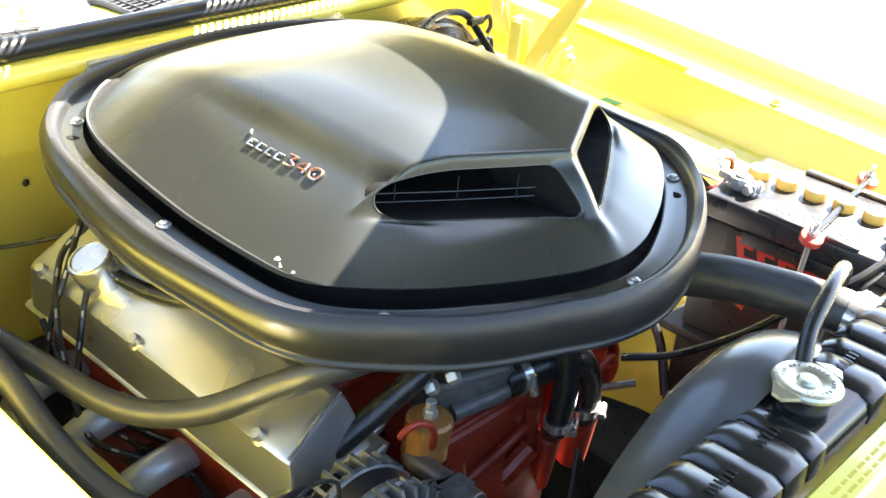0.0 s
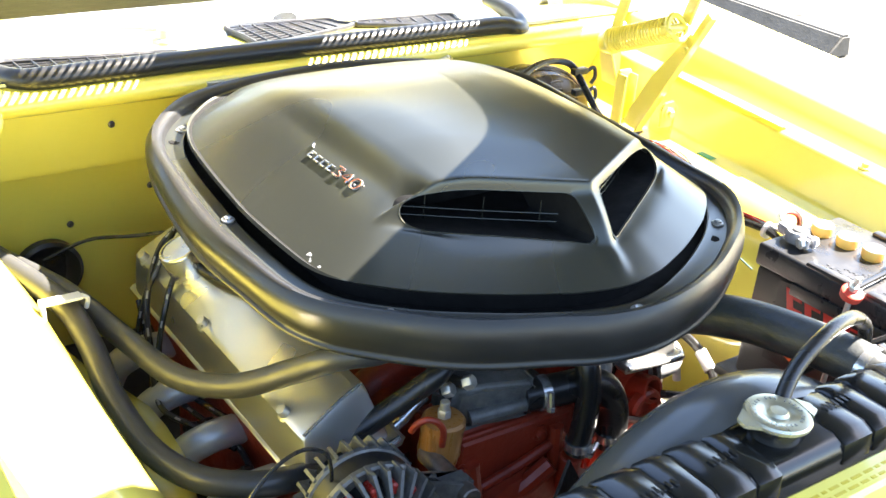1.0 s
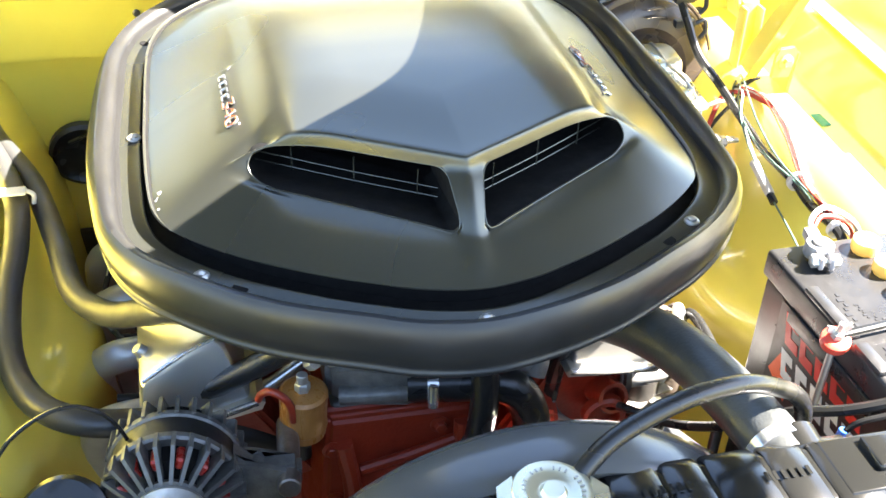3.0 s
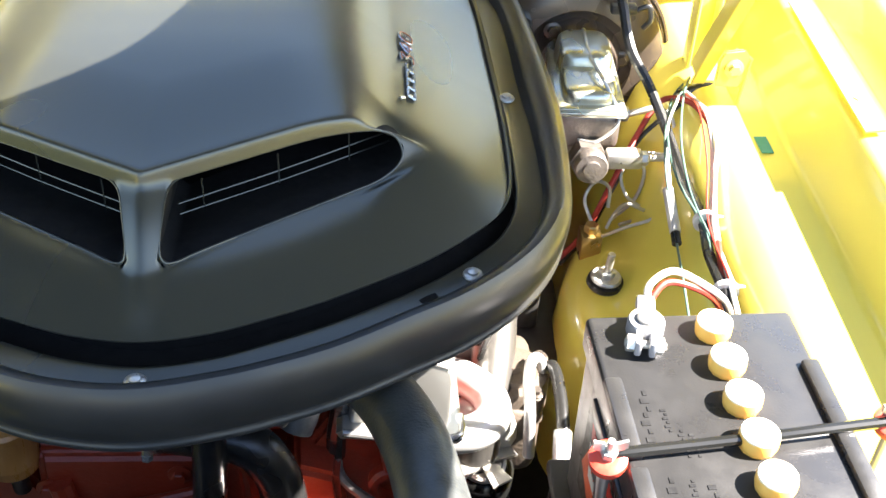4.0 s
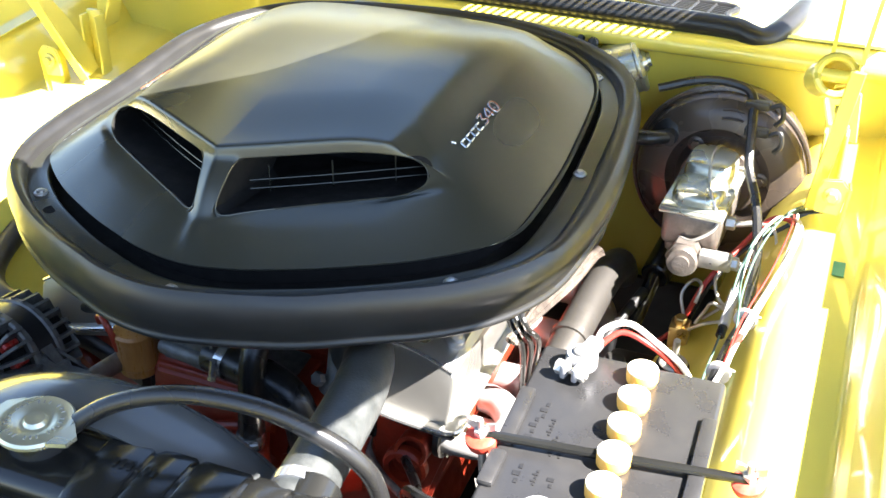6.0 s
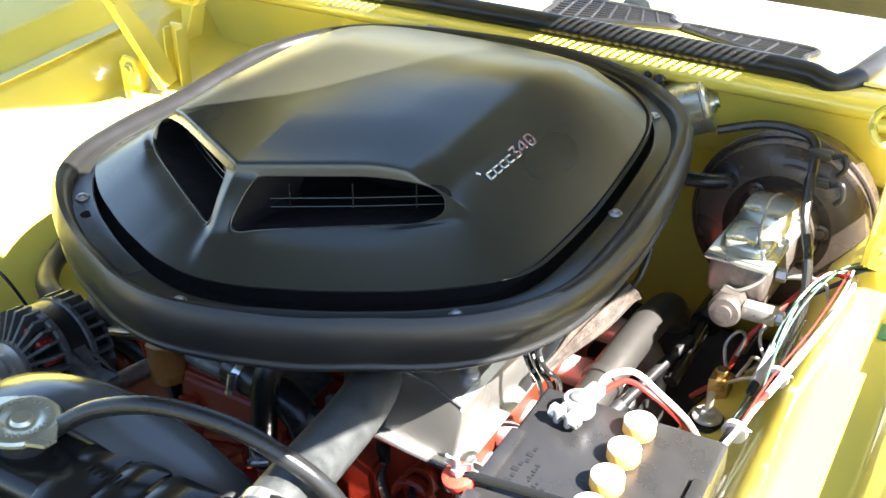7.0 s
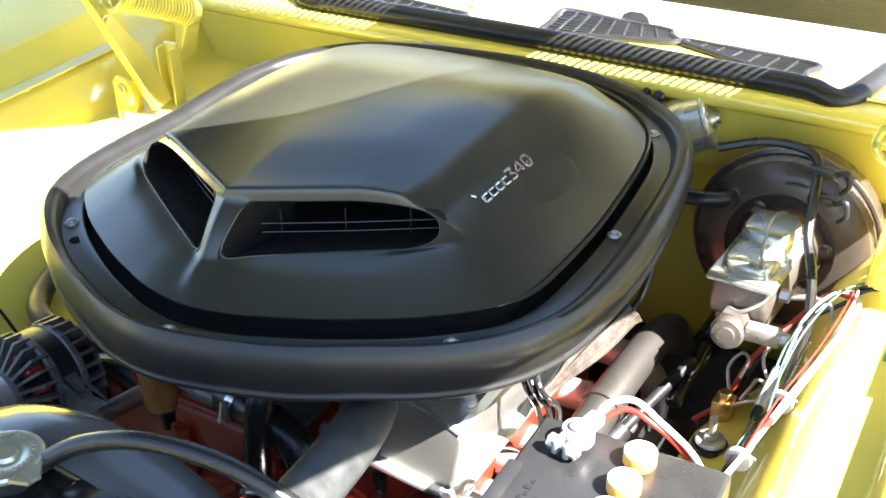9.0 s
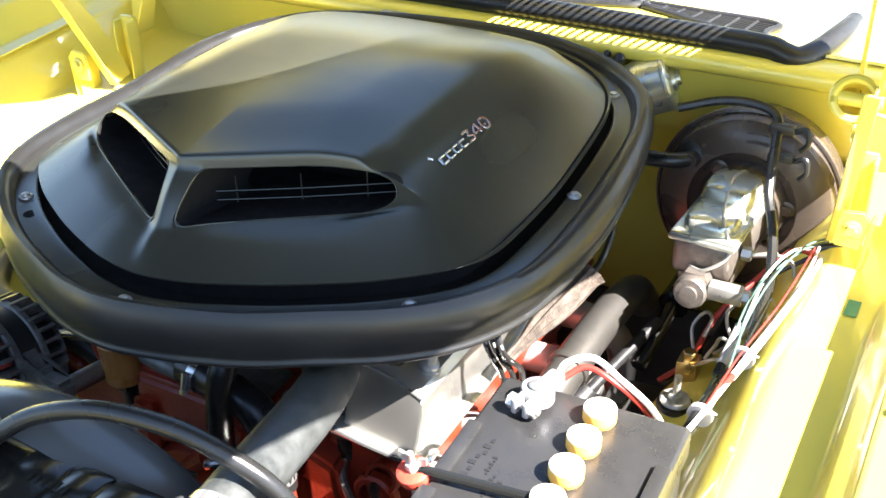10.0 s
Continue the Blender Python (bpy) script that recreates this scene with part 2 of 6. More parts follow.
def lathe(bm, profile, origin, axis=(0, 0, 1), seg=28):
    """Turns (radius, height) pairs about an axis."""
    m = frame_at(Vector(origin), axis)
    loops = []
    for r, h in profile:
        loops.append([m @ Vector((max(r, 1e-4) * math.cos(2 * math.pi * k / seg), max(r, 1e-4) * math.sin(2 * math.pi * k / seg), h)) for k in range(seg)])
    rings(bm, loops)
    return bm


def rod(bm, a, b, r, seg=12, bevel=0.0):
    a, b = Vector(a), Vector(b)
    h = (b - a).length
    e = bevel or r * 0.12
    return lathe(bm, [(r - e, 0), (r, e), (r, h - e), (r - e, h)], a, b - a, seg)


def hexnut(bm, at, axis, r, h):
    m = frame_at(Vector(at), axis)
    rings(bm, [[m @ Vector((q * math.cos(math.pi * k / 3), q * math.sin(math.pi * k / 3), z)) for k in range(6)] for q, z in ((r, 0), (r, h * 0.85), (r * 0.86, h))])
    return bm


def prism(bm, pts, offset):
    """A polygon of 3D points pushed along an offset."""
    o = Vector(offset)
    rings(bm, [[Vector(p) for p in pts], [Vector(p) + o for p in pts]])
    return bm


def sheet(bm, grid, thick=0.0):
    """A skin over rows of points, thickened downwards."""
    rows = rings(bm, grid, closed=False, cap=False)
    if thick:
        bm.normal_update()
        bmesh.ops.solidify(bm, geom=bm.faces[:], thickness=thick)
    return rows


def bolt(name, at, axis, r, parent, material=None, washer=1.6, label=""):
    b = mesh()
    a = Vector(axis).normalized()
    lathe(b, [(r * washer * 0.95, 0), (r * washer, r * 0.12), (r * washer, r * 0.3), (r * washer * 0.9, r * 0.4)], at, axis, 18)
    hexnut(b, Vector(at) + a * r * 0.35, axis, r, r * 0.9)
    return part(name, b, material or STEEL, parent, label)


def smoothstep(a, b, x):
    t = min(1.0, max(0.0, (x - a) / (b - a)))
    return t * t * (3 - 2 * t)


def smin(a, b, k):
    h = max(k - abs(a - b), 0.0) / k
    return min(a, b) - h * h * k * 0.25


# ---- ground ----
g = mesh()
n = 24
grid = [[(-400 + 800 * i / n, -400 + 800 * j / n, 0) for j in range(n + 1)] for i in range(n + 1)]
sheet(g, grid)
ground = part("ground", g, ASPHALT, None, "grey weathered asphalt of a parking lot", kind="structure")
tagged(ground, category="ground")
pv = mesh()
box(pv, 1.30, 4.58, -14.0, 30, 0.002, 0.012, 0.002)
pavement = part("pavement", pv, ASPHALT, None, "pale concrete parking apron laid in slabs", kind="structure")
tagged(pavement, category="pavement")
for i, (x0, x1) in enumerate(((1.31, 2.94), (2.952, 4.575))):
    for j in range(12):
        pv = mesh()
        y0 = -7.55 + 1.95 * j + 0.55 * i
        box(pv, x0, x1, y0, y0 + 1.938, 0.004, 0.024 + 0.002 * ((i + j) % 2), 0.004)
        part("slab", pv, CONCRETE, pavement)


# ---- the car's body ----
car = thing("car", (0, 0, 0), "lemon yellow muscle car with its hood raised over the engine bay", "car")


def side_profile(y):
    """Inner fender, ledge and fender as a run of (x, z) across the car."""
    k = 0.045 * y
    q = 0.055 * y
    return [(0.44, 0.45), (0.455, 0.60), (0.460, 0.64), (0.465, 0.675), (0.470, 0.690), (0.478, 0.702), (0.515, 0.790 + k), (0.550, 0.832 + k), (0.566, 0.842 + k), (0.573, 0.844 + k), (0.632, 0.848 + k), (0.638, 0.850 + k), (0.642, 0.855 + k),
            (0.671, 0.914 + k), (0.674, 0.918 + k), (0.679, 0.920 + k), (0.706, 0.924 + k), (0.712, 0.927 + k), (0.726, 0.943 + k), (0.730, 0.947 + k), (0.745, 0.963 + q), (0.750, 0.967 + q), (0.757, 0.969 + q)]


for s in (1, -1):
    b = mesh()
    ys = [-0.85 + 0.05 * i for i in range(27)]
    grid = []
    for y in ys:
        row = []
        for x, z in side_profile(y):
            bulge = 0.062 * math.exp(-(abs(y - 0.0) / 0.14) ** 3) * (smoothstep(0.705, 0.665, z) if z > 0.6 else 1.0)
            row.append((s * (x - bulge), y, z))
        grid.append(row)
    sheet(b, grid)
    part("inner_fender", b, YELLOW, car, "yellow painted inner fender with a bolted ledge", 50).location.x = 0.0 if s > 0 else 0.018
    # outer fender: rolled top and side
    b = mesh()
    prof = [(0.759, 0.945), (0.759, 0.967), (0.775, 0.972), (0.82, 0.983), (0.865, 0.993), (0.893, 0.996), (0.915, 0.985), (0.935, 0.95), (0.95, 0.88), (0.955, 0.75), (0.95, 0.65), (0.94, 0.45), (0.92, 0.30)]
    grid = [[(s * x, -1.05 + 0.1 * i, z + 0.052 * (-1.05 + 0.1 * i)) for x, z in prof] for i in range(20)]
    sheet(b, grid)
    part("fender", b, YELLOW, car, "glossy yellow front fender in full sun", 50).location.x = 0.0 if s > 0 else 0.018
    # lip of the fender laid over the ledge
    b = mesh()
    y0 = -0.03 if s > 0 else -0.80
    prism(b, [(s * 0.676, y0, 0.9258 + 0.045 * y0), (s * 0.676, 0.24, 0.9365), (s * 0.697, 0.24, 0.9385), (s * 0.697, y0, 0.9278 + 0.045 * y0)], (0, 0, 0.0022))
    part("fender_lip", b, YELLOW, car).location.x = 0.0 if s > 0 else 0.018
    for y in (-0.62, -0.40, -0.19, 0.03):
        bolt("fender_bolt", (s * 0.690 + (0.018 if s < 0 else 0.0), y, 0.921 + 0.045 * y), (0, 0, 1), 0.007, car, YELLOW)

# firewall with a pressed ledge and a rolled top flange
b = mesh()
prof = [(0.40, 0.30), (0.400, 0.72), (0.398, 0.850), (0.392, 0.858), (0.376, 0.862), (0.372, 0.872), (0.372, 0.955), (0.368, 0.962), (0.345, 0.967), (0.336, 0.974), (0.334, 0.982), (0.337, 0.991), (0.346, 0.997), (0.362, 0.999), (0.385, 0.9985)]
xs = [-0.70 + 0.035 * i for i in range(41)]
grid = []
for x in xs:
    row = []
    for y, z in prof:
        dent = 0.02 * math.exp(-((x - 0.42) / 0.16) ** 2) * smoothstep(0.85, 0.7, z)
        row.append((x, y + dent, z))
    grid.append(row)
sheet(b, grid)
part("firewall", b, YELLOW, car, "yellow firewall with a folded ledge", 40)
# cowl panel, with a sloping rear shelf under the windshield
b = mesh()
grid = [[(x, y, z - 0.05 * (abs(x) / 0.75) ** 2 * smoothstep(0.45, 0.75, y)) for y, z in ((0.380, 1.001), (0.42, 0.992), (0.47, 0.987), (0.53, 0.985), (0.60, 0.978), (0.66, 0.966))] for x in [-0.80 + 0.05 * i for i in range(33)]]
sheet(b, grid, 0.004)
part("cowl_panel", b, YELLOW, car, "yellow cowl panel under the windshield", 40)
# rubber seal along the cowl, lifted and waved at its driver's end
b = mesh()
line = [(-0.452, 0.52, 1.004), (-0.449, 0.465, 1.005), (-0.440, 0.415, 1.006), (-0.420, 0.378, 1.009), (-0.385, 0.366, 1.012), (-0.30, 0.367, 1.012), (0.0, 0.368, 1.012), (0.30, 0.366, 1.011), (0.41, 0.364, 1.010), (0.436, 0.360, 1.005), (0.455, 0.364, 1.000), (0.472, 0.385, 1.003), (0.486, 0.425, 1.008), (0.494, 0.475, 1.010), (0.498, 0.52, 1.010)]
tube(b, line, lambda f: 0.0165 - 0.004 * smoothstep(0.86, 1.0, f) - 0.003 * smoothstep(0.2, 0.0, f), 14)
part("cowl_seal", b, RUBBER, car, "black rubber hood seal along the cowl")


def cowl_grille(pts, nx, name_label):
    """A four-cornered screen: frame, cross ribs and fine slats."""
    a, bq, c, d = (Vector(p) for p in pts)

    def at(u, v, h=0.0):
        return (a * (1 - u) + bq * u) * (1 - v) + (d * (1 - u) + c * u) * v + Vector((0, 0, h + 0.009))

    fr = mesh()
    tube(fr, [at(0, 0), at(0.5, 0), at(1, 0), at(1, 0.5), at(1, 1), at(0.5, 1), at(0, 1), at(0, 0.5), at(0, 0)], 0.0055, 8, 5)
    root = part("cowl_grille", fr, PLASTIC, car, name_label)
    bk = mesh()
    prism(bk, [at(0, 0, -0.003), at(1, 0, -0.003), at(1, 1, -0.003), at(0, 1, -0.003)], (0, 0, -0.004))
    part("backing", bk, DARK, root)
    for i in range(1, nx):
        q = mesh()
        rod(q, at(i / nx, 0.02, 0.001), at(i / nx, 0.98, 0.001), 0.0022, 6)
        part("rib", q, PLASTIC, root)
    for j in range(1, 9):
        q = mesh()
        rod(q, at(0.01, j / 9), at(0.99, j / 9), 0.0016, 6)
        part("slat", q, PLASTIC, root)
    return root


cowl_grille([(-0.020, 0.4375, 0.986), (0.184, 0.498, 0.986), (0.156, 0.548, 0.985), (-0.026, 0.562, 0.985)], 8, "black plastic cowl intake screen")
cowl_grille([(0.196, 0.500, 0.986), (0.386, 0.423, 0.986), (0.396, 0.502, 0.985), (0.202, 0.516, 0.985)], 7, "black plastic cowl intake screen, driver's half")
cowl_grille([(-0.418, 0.384, 0.987), (-0.166, 0.430, 0.986), (-0.164, 0.466, 0.985), (-0.425, 0.505, 0.985)], 10, "black plastic cowl intake screen, passenger's side")
b = mesh()
prism(b, [(0.064, 0.570, 0.984), (0.118, 0.570, 0.984), (0.112, 0.571, 1.000), (0.102, 0.572, 1.006), (0.082, 0.572, 1.006), (0.071, 0.571, 1.000)], (0, 0.006, 0))
part("drain_tab", b, PLASTIC, car)
# wiper pivots and arms
for px, tip in ((-0.16, (-0.46, 0.60, 1.045)),):
    b = mesh()
    lathe(b, [(0.020, 0), (0.020, 0.006), (0.013, 0.010), (0.012, 0.024), (0.006, 0.028)], (px, 0.505, 0.998), (0, 0, 1), 18)
    w = part("wiper_pivot", b, STEEL, car, "bright wiper pivot and arm")
    b = mesh()
    tube(b, [(px, 0.505, 1.020), ((px * 2 + tip[0]) / 3, 0.545, 1.024), tip], 0.0055, 8)
    part("wiper_arm", b, CHROME, w)
# windshield over a cabin; the dash's pale colour holds the glass's sky glare
b = mesh()
grid = [[(x, 0.540 + 0.48 * v + 0.08 * (x / 0.72) ** 2, 0.985 - 0.03 * (x / 0.72) ** 2 + 0.34 * v) for v in (0, 0.25, 0.5, 0.75, 1.0)] for x in [-0.72 + 0.09 * i for i in range(17)]]
sheet(b, grid, 0.005)
ws = part("windshield", b, GLASS, car, "raked clear windshield reflecting the sky")
ws.visible_shadow = False
b = mesh()
tube(b, [(-0.74, 0.625, 0.955), (-0.40, 0.562, 0.975), (0, 0.536, 0.985), (0.40, 0.562, 0.975), (0.74, 0.625, 0.955)], 0.007, 8)
part("windshield_trim", b, CHROME, car, "chrome windshield trim")
b = mesh()
box(b, -0.70, 0.70, 0.62, 1.9, 0.55, 0.955, 0.03)
part("dashboard", b, INTERIOR, car, "dashboard behind the windshield, pale with painted sky glare")
b = mesh()
grid = [[(x, 1.05 + 0.16 * i, 1.352 + 0.03 * math.sin(i / 6 * math.pi) - 0.05 * (x / 0.62) ** 2) for i in range(7)] for x in [-0.62 + 0.155 * i for i in range(9)]]
sheet(b, grid, 0.01)
part("roof", b, YELLOW, car, "yellow roof")
for s in (-1,):
    b = mesh()
    grid = [[(s * x, y, z) for x, z in ((0.86, 1.0), (0.93, 0.9), (0.95, 0.65), (0.92, 0.3))] for y in (0.86, 1.2, 1.6, 2.0, 2.6)]
    sheet(b, grid, 0.01)
    part("door", b, YELLOW, car, "yellow car door")
# driver's door standing open, with its trimmed rear edge
da, db = Vector((0.96, 0.66, 0)), Vector((1.86, 1.36, 0))
dn = Vector((db.y - da.y, da.x - db.x, 0)).normalized()
b = mesh()
rings(b, [[p + dn * u + Vector((0, 0, z)) for u, z in ((0.0, 0.95), (0.02, 0.90), (0.03, 0.65), (0.0, 0.32), (-0.10, 0.32), (-0.10, 0.90), (-0.06, 0.96))] for p in (da, da.lerp(db, 0.5), db - (db - da).normalized() * 0.02, db)])
od = part("open_door", b, YELLOW, car, "yellow driver's door standing open", 40)
b = mesh()
prism(b, [db - (db - da).normalized() * e + dn * 0.034 + Vector((0, 0, z)) for e, z in ((0.0, 0.34), (0.0, 0.92), (0.07, 0.92), (0.07, 0.34))], dn * 0.006)
part("edge_trim", b, RUST, od, "brown rubber door edge trim")

# radiator support: rails, latch panel, grille shell in front
b = mesh()
for x0, x1 in ((-0.70, 0.70),):
    prism(b, [(x0, -0.652, 0.880), (x0, -0.652, 0.893), (x0, -0.656, 0.897), (x0, -0.684, 0.897), (x0, -0.688, 0.892), (x0, -0.688, 0.862), (x0, -0.682, 0.862), (x0, -0.682, 0.880)], (x1 - x0, 0, 0))
support = part("radiator_support", b, YELLOW, car, "yellow radiator support rail")
for x0, x1 in ((-0.33, -0.10), (-0.09, 0.10), (0.11, 0.21)):
    b = mesh()
    for k in range(2):
        z0 = random.random()
        xx = x0
        while xx < x1:
            w = random.uniform(0.006, 0.016)
            box(b, xx, min(x1, xx + w), -0.670 - 0.009 * k, -0.6665 - 0.009 * k, 0.8966, 0.8974)
            xx += w + 0.005
    part("label_print", b, LABEL_INK, support, "faded printed lines on a strip label")
for s in (1, -1):
    b = mesh()
    box(b, s * 0.41, s * 0.70, -0.658, -0.635, 0.55, 0.868, 0.006)
    part("support_panel", b, YELLOW, car, "yellow support panel beside the radiator")
# latch panel with an opening, stiffened by two ribs
for x0, x1, y0, y1 in ((-0.72, -0.045, -0.86, -0.688), (-0.045, 0.035, -0.86, -0.738), (-0.045, 0.035, -0.706, -0.688), (0.035, 0.125, -0.86, -0.688)):
    b = mesh()
    sheet(b, [[(x0 + (x1 - x0) * u, y0 + (y1 - y0) * v, 0.868 - 0.02 * smoothstep(-0.76, -0.86, y0 + (y1 - y0) * v)) for v in (0, 0.25, 0.5, 0.75, 1)] for u in (0, 0.5, 1)], 0.004)
    part("latch_panel", b, YELLOW, car, "yellow latch panel ahead of the radiator support")
for x in (-0.075, 0.055):
    b = mesh()
    tube(b, [(x, -0.692, 0.867), (x + 0.006, -0.74, 0.867), (x + 0.012, -0.80, 0.860)], 0.0055, 8)
    part("panel_rib", b, YELLOW, car)
b = mesh()
sheet(b, [[(x, y, z) for y, z in ((-0.690, 0.80), (-0.72, 0.79), (-0.80, 0.785), (-0.86, 0.78))] for x in (-0.72, 0.0, 0.72)], 0.006)
part("lower_tray", b, PLASTIC, car, "dark tray below the latch panel")
b = mesh()
rod(b, (0.12, -0.692, 0.862), (0.40, -0.715, 0.84), 0.010)
part("cross_brace", b, PLASTIC, car, "dark diagonal brace ahead of the radiator")
b = mesh()
for i in range(5):
    z = 0.74 + 0.02 * i
    tube(b, [(-0.7, -0.93, z), (0, -0.95, z), (0.7, -0.93, z)], 0.004, 6)
part("grille", b, PLASTIC, car, "black front grille bars", kind="stuff")
for i in range(7):
    b = mesh()
    x, y = 0.118 + 0.014 * (i % 4), -0.725 - 0.018 * (i // 4)
    lathe(b, [(0.004, 0), (0.0095, 0.002), (0.0095, 0.006), (0.004, 0.009)], (x, y, 0.862 + 0.004 * (i % 3)), (0.1 * (i % 3), 0.2, 1), 12)
    part("latch_rivet", b, CHROME, car, "bright plated latch rivet")
b = mesh()
sheet(b, [[(x, y, 0.862 - 0.006 * k) for k, y in enumerate((-0.712, -0.735, -0.76))] for x in (0.10, 0.14, 0.18)], 0.003)
part("latch_plate", b, CHROME, car, "bright plated latch plate")

# the cowl, the firewall and all that they carry keep one distance from the scoop
REAR = 0.045
for ob in car.children:
    if ob.name.split(".")[0] in ("firewall", "cowl_panel", "cowl_seal", "cowl_grille", "drain_tab", "wiper_pivot", "windshield", "windshield_trim", "dashboard"):
        ob.location += Vector((0, REAR, -0.008))

# raised hood: a slab with the scoop's opening and two rows of vent slots
HOOD_A = radians(21)
GAP = 0.435
HY, HZ = 0.380, 1.125


def hood_at(x, d, h=0.0):
    """A point of the hood: x across, d forward from its rear edge, h out of its skin."""
    return Vector((x, HY - d * math.cos(HOOD_A) + h * math.sin(HOOD_A), HZ + d * math.sin(HOOD_A) + h * math.cos(HOOD_A)))


HALF = [(0, -0.371), (0.05, -0.363), (0.09, -0.348), (0.13, -0.330), (0.17, -0.308), (0.21, -0.283), (0.25, -0.250), (0.277, -0.218), (0.292, -0.178), (0.2965, -0.12), (0.297, -0.04), (0.294, 0.04), (0.290, 0.115), (0.284, 0.165), (0.268, 0.210), (0.238, 0.248), (0.19, 0.285), (0.10, 0.318), (0, 0.328)]
SCOOP = [(p.x, p.y) for p in spline([(x, y, 0) for x, y in HALF] + [(-x, y, 0) for x, y in HALF[-2:0:-1]], 8, True)]
CENTRE = Vector((0.0, -0.03))


def offset_outline(out):
    """The scoop's outline moved outwards."""
    pts = [Vector(p) for p in SCOOP]
    m = len(pts)
    res = []
    for i in range(m):
        t = pts[(i + 2) % m] - pts[i - 2]
        nn = Vector((t.y, -t.x)).normalized()
        res.append(pts[i] + nn * out)
    return res


def hood_bulge(x, d):
    return 0.08 * (1 - smoothstep(0.36, 0.50, abs(x))) * smoothstep(0.09, 0.20, d)


b = mesh()
hole = [hood_at(p.x, GAP - p.y, hood_bulge(p.x, GAP - p.y)) for p in offset_outline(0.010)]
xs_, d0, d1 = 0.715, 0.082, 1.30
m = len(hole)
outer = []
for i in range(m):
    p = offset_outline(0.0)[i] - CENTRE
    # ray from the opening's middle to the border of the panel
    dx, dy = p.x, p.y
    k = 1e9
    if abs(dx) > 1e-6:
        k = min(k, xs_ / abs(dx))
    cy = GAP - CENTRE.y
    if dy > 0:
        k = min(k, (cy - d0) / dy)
    if dy < 0:
        k = min(k, (d1 - cy) / -dy)
    outer.append((dx * k, cy - dy * k))
loops = [hole]
for f in (0.25, 0.5, 0.75, 1.0):
    ring = []
    src = offset_outline(0.010)
    for i in range(m):
        hx, hd = src[i].x, GAP - src[i].y
        x, d = hx + (outer[i][0] - hx) * f, hd + (outer[i][1] - hd) * f
        ring.append(hood_at(x, d, hood_bulge(x, d)))
    loops.append(ring)
rings(b, loops, cap=False)
b.normal_update()
bmesh.ops.solidify(b, geom=b.faces[:], thickness=0.022)
hood_root = part("hood", b, YELLOW, car, "raised yellow hood with a scoop opening", 40)
# flat inner panel under the bulge, unseen, added dark to dull the scoop's reflections
b = mesh()
loops = []
src = offset_outline(0.002)
for f in (0.0, 0.3, 0.6, 0.96):
    ring = []
    for i in range(m):
        hx, hd = src[i].x, GAP - src[i].y
        x, d = hx + (outer[i][0] - hx) * f, hd + (outer[i][1] - hd) * f
        ring.append(hood_at(x, d, -0.030))
    loops.append(ring)
rings(b, loops, cap=False)
b.normal_update()
bmesh.ops.solidify(b, geom=b.faces[:], thickness=0.004)
part("hood_inner_panel", b, UNDERSIDE, hood_root, "unseen dark panel added under the hood", 40)
# rear frame with the slots: bars between two rails
SLOT_P, SLOT_N = 0.01335, 24
for a0, a1 in ((-0.045, -0.035), (0.017, 0.080)):
    b = mesh()
    prism(b, [hood_at(-0.715, a0, -0.006), hood_at(0.715, a0, -0.006), hood_at(0.715, a1, -0.006), hood_at(-0.715, a1, -0.006)], hood_at(0, 0, 0.012) - hood_at(0, 0, 0))
    part("rear_rail", b, YELLOW, hood_root)
for x0, x1 in ((-0.715, -0.136 - SLOT_P * SLOT_N), (-0.136, 0.136), (0.136 + SLOT_P * SLOT_N, 0.715)):
    b = mesh()
    prism(b, [hood_at(x0, -0.037, -0.005), hood_at(x1, -0.037, -0.005), hood_at(x1, 0.019, -0.005), hood_at(x0, 0.019, -0.005)], hood_at(0, 0, 0.010) - hood_at(0, 0, 0))
    part("rear_plate", b, YELLOW, hood_root)
for s in (1, -1):
    for i in range(SLOT_N + 1):
        x = s * (0.136 + SLOT_P * i)
        b = mesh()
        prism(b, [hood_at(x - 0.0024, -0.037, -0.001), hood_at(x + 0.0024, -0.037, -0.001), hood_at(x + 0.0024, 0.019, -0.001), hood_at(x - 0.0024, 0.019, -0.001)], hood_at(0, 0, 0.0015) - hood_at(0, 0, 0))
        part("slot_bar", b, YELLOW, hood_root)


# hood hinges with coil springs
def strip(bm, a, c, width, thick, side):
    """A flat bar from a to c; side is its thickness direction."""
    a, c, sd = Vector(a), Vector(c), Vector(side).normalized()
    q = (c - a).normalized().cross(sd).normalized() * width / 2
    prism(bm, [a - q, c - q, c + q, a + q], sd * thick)


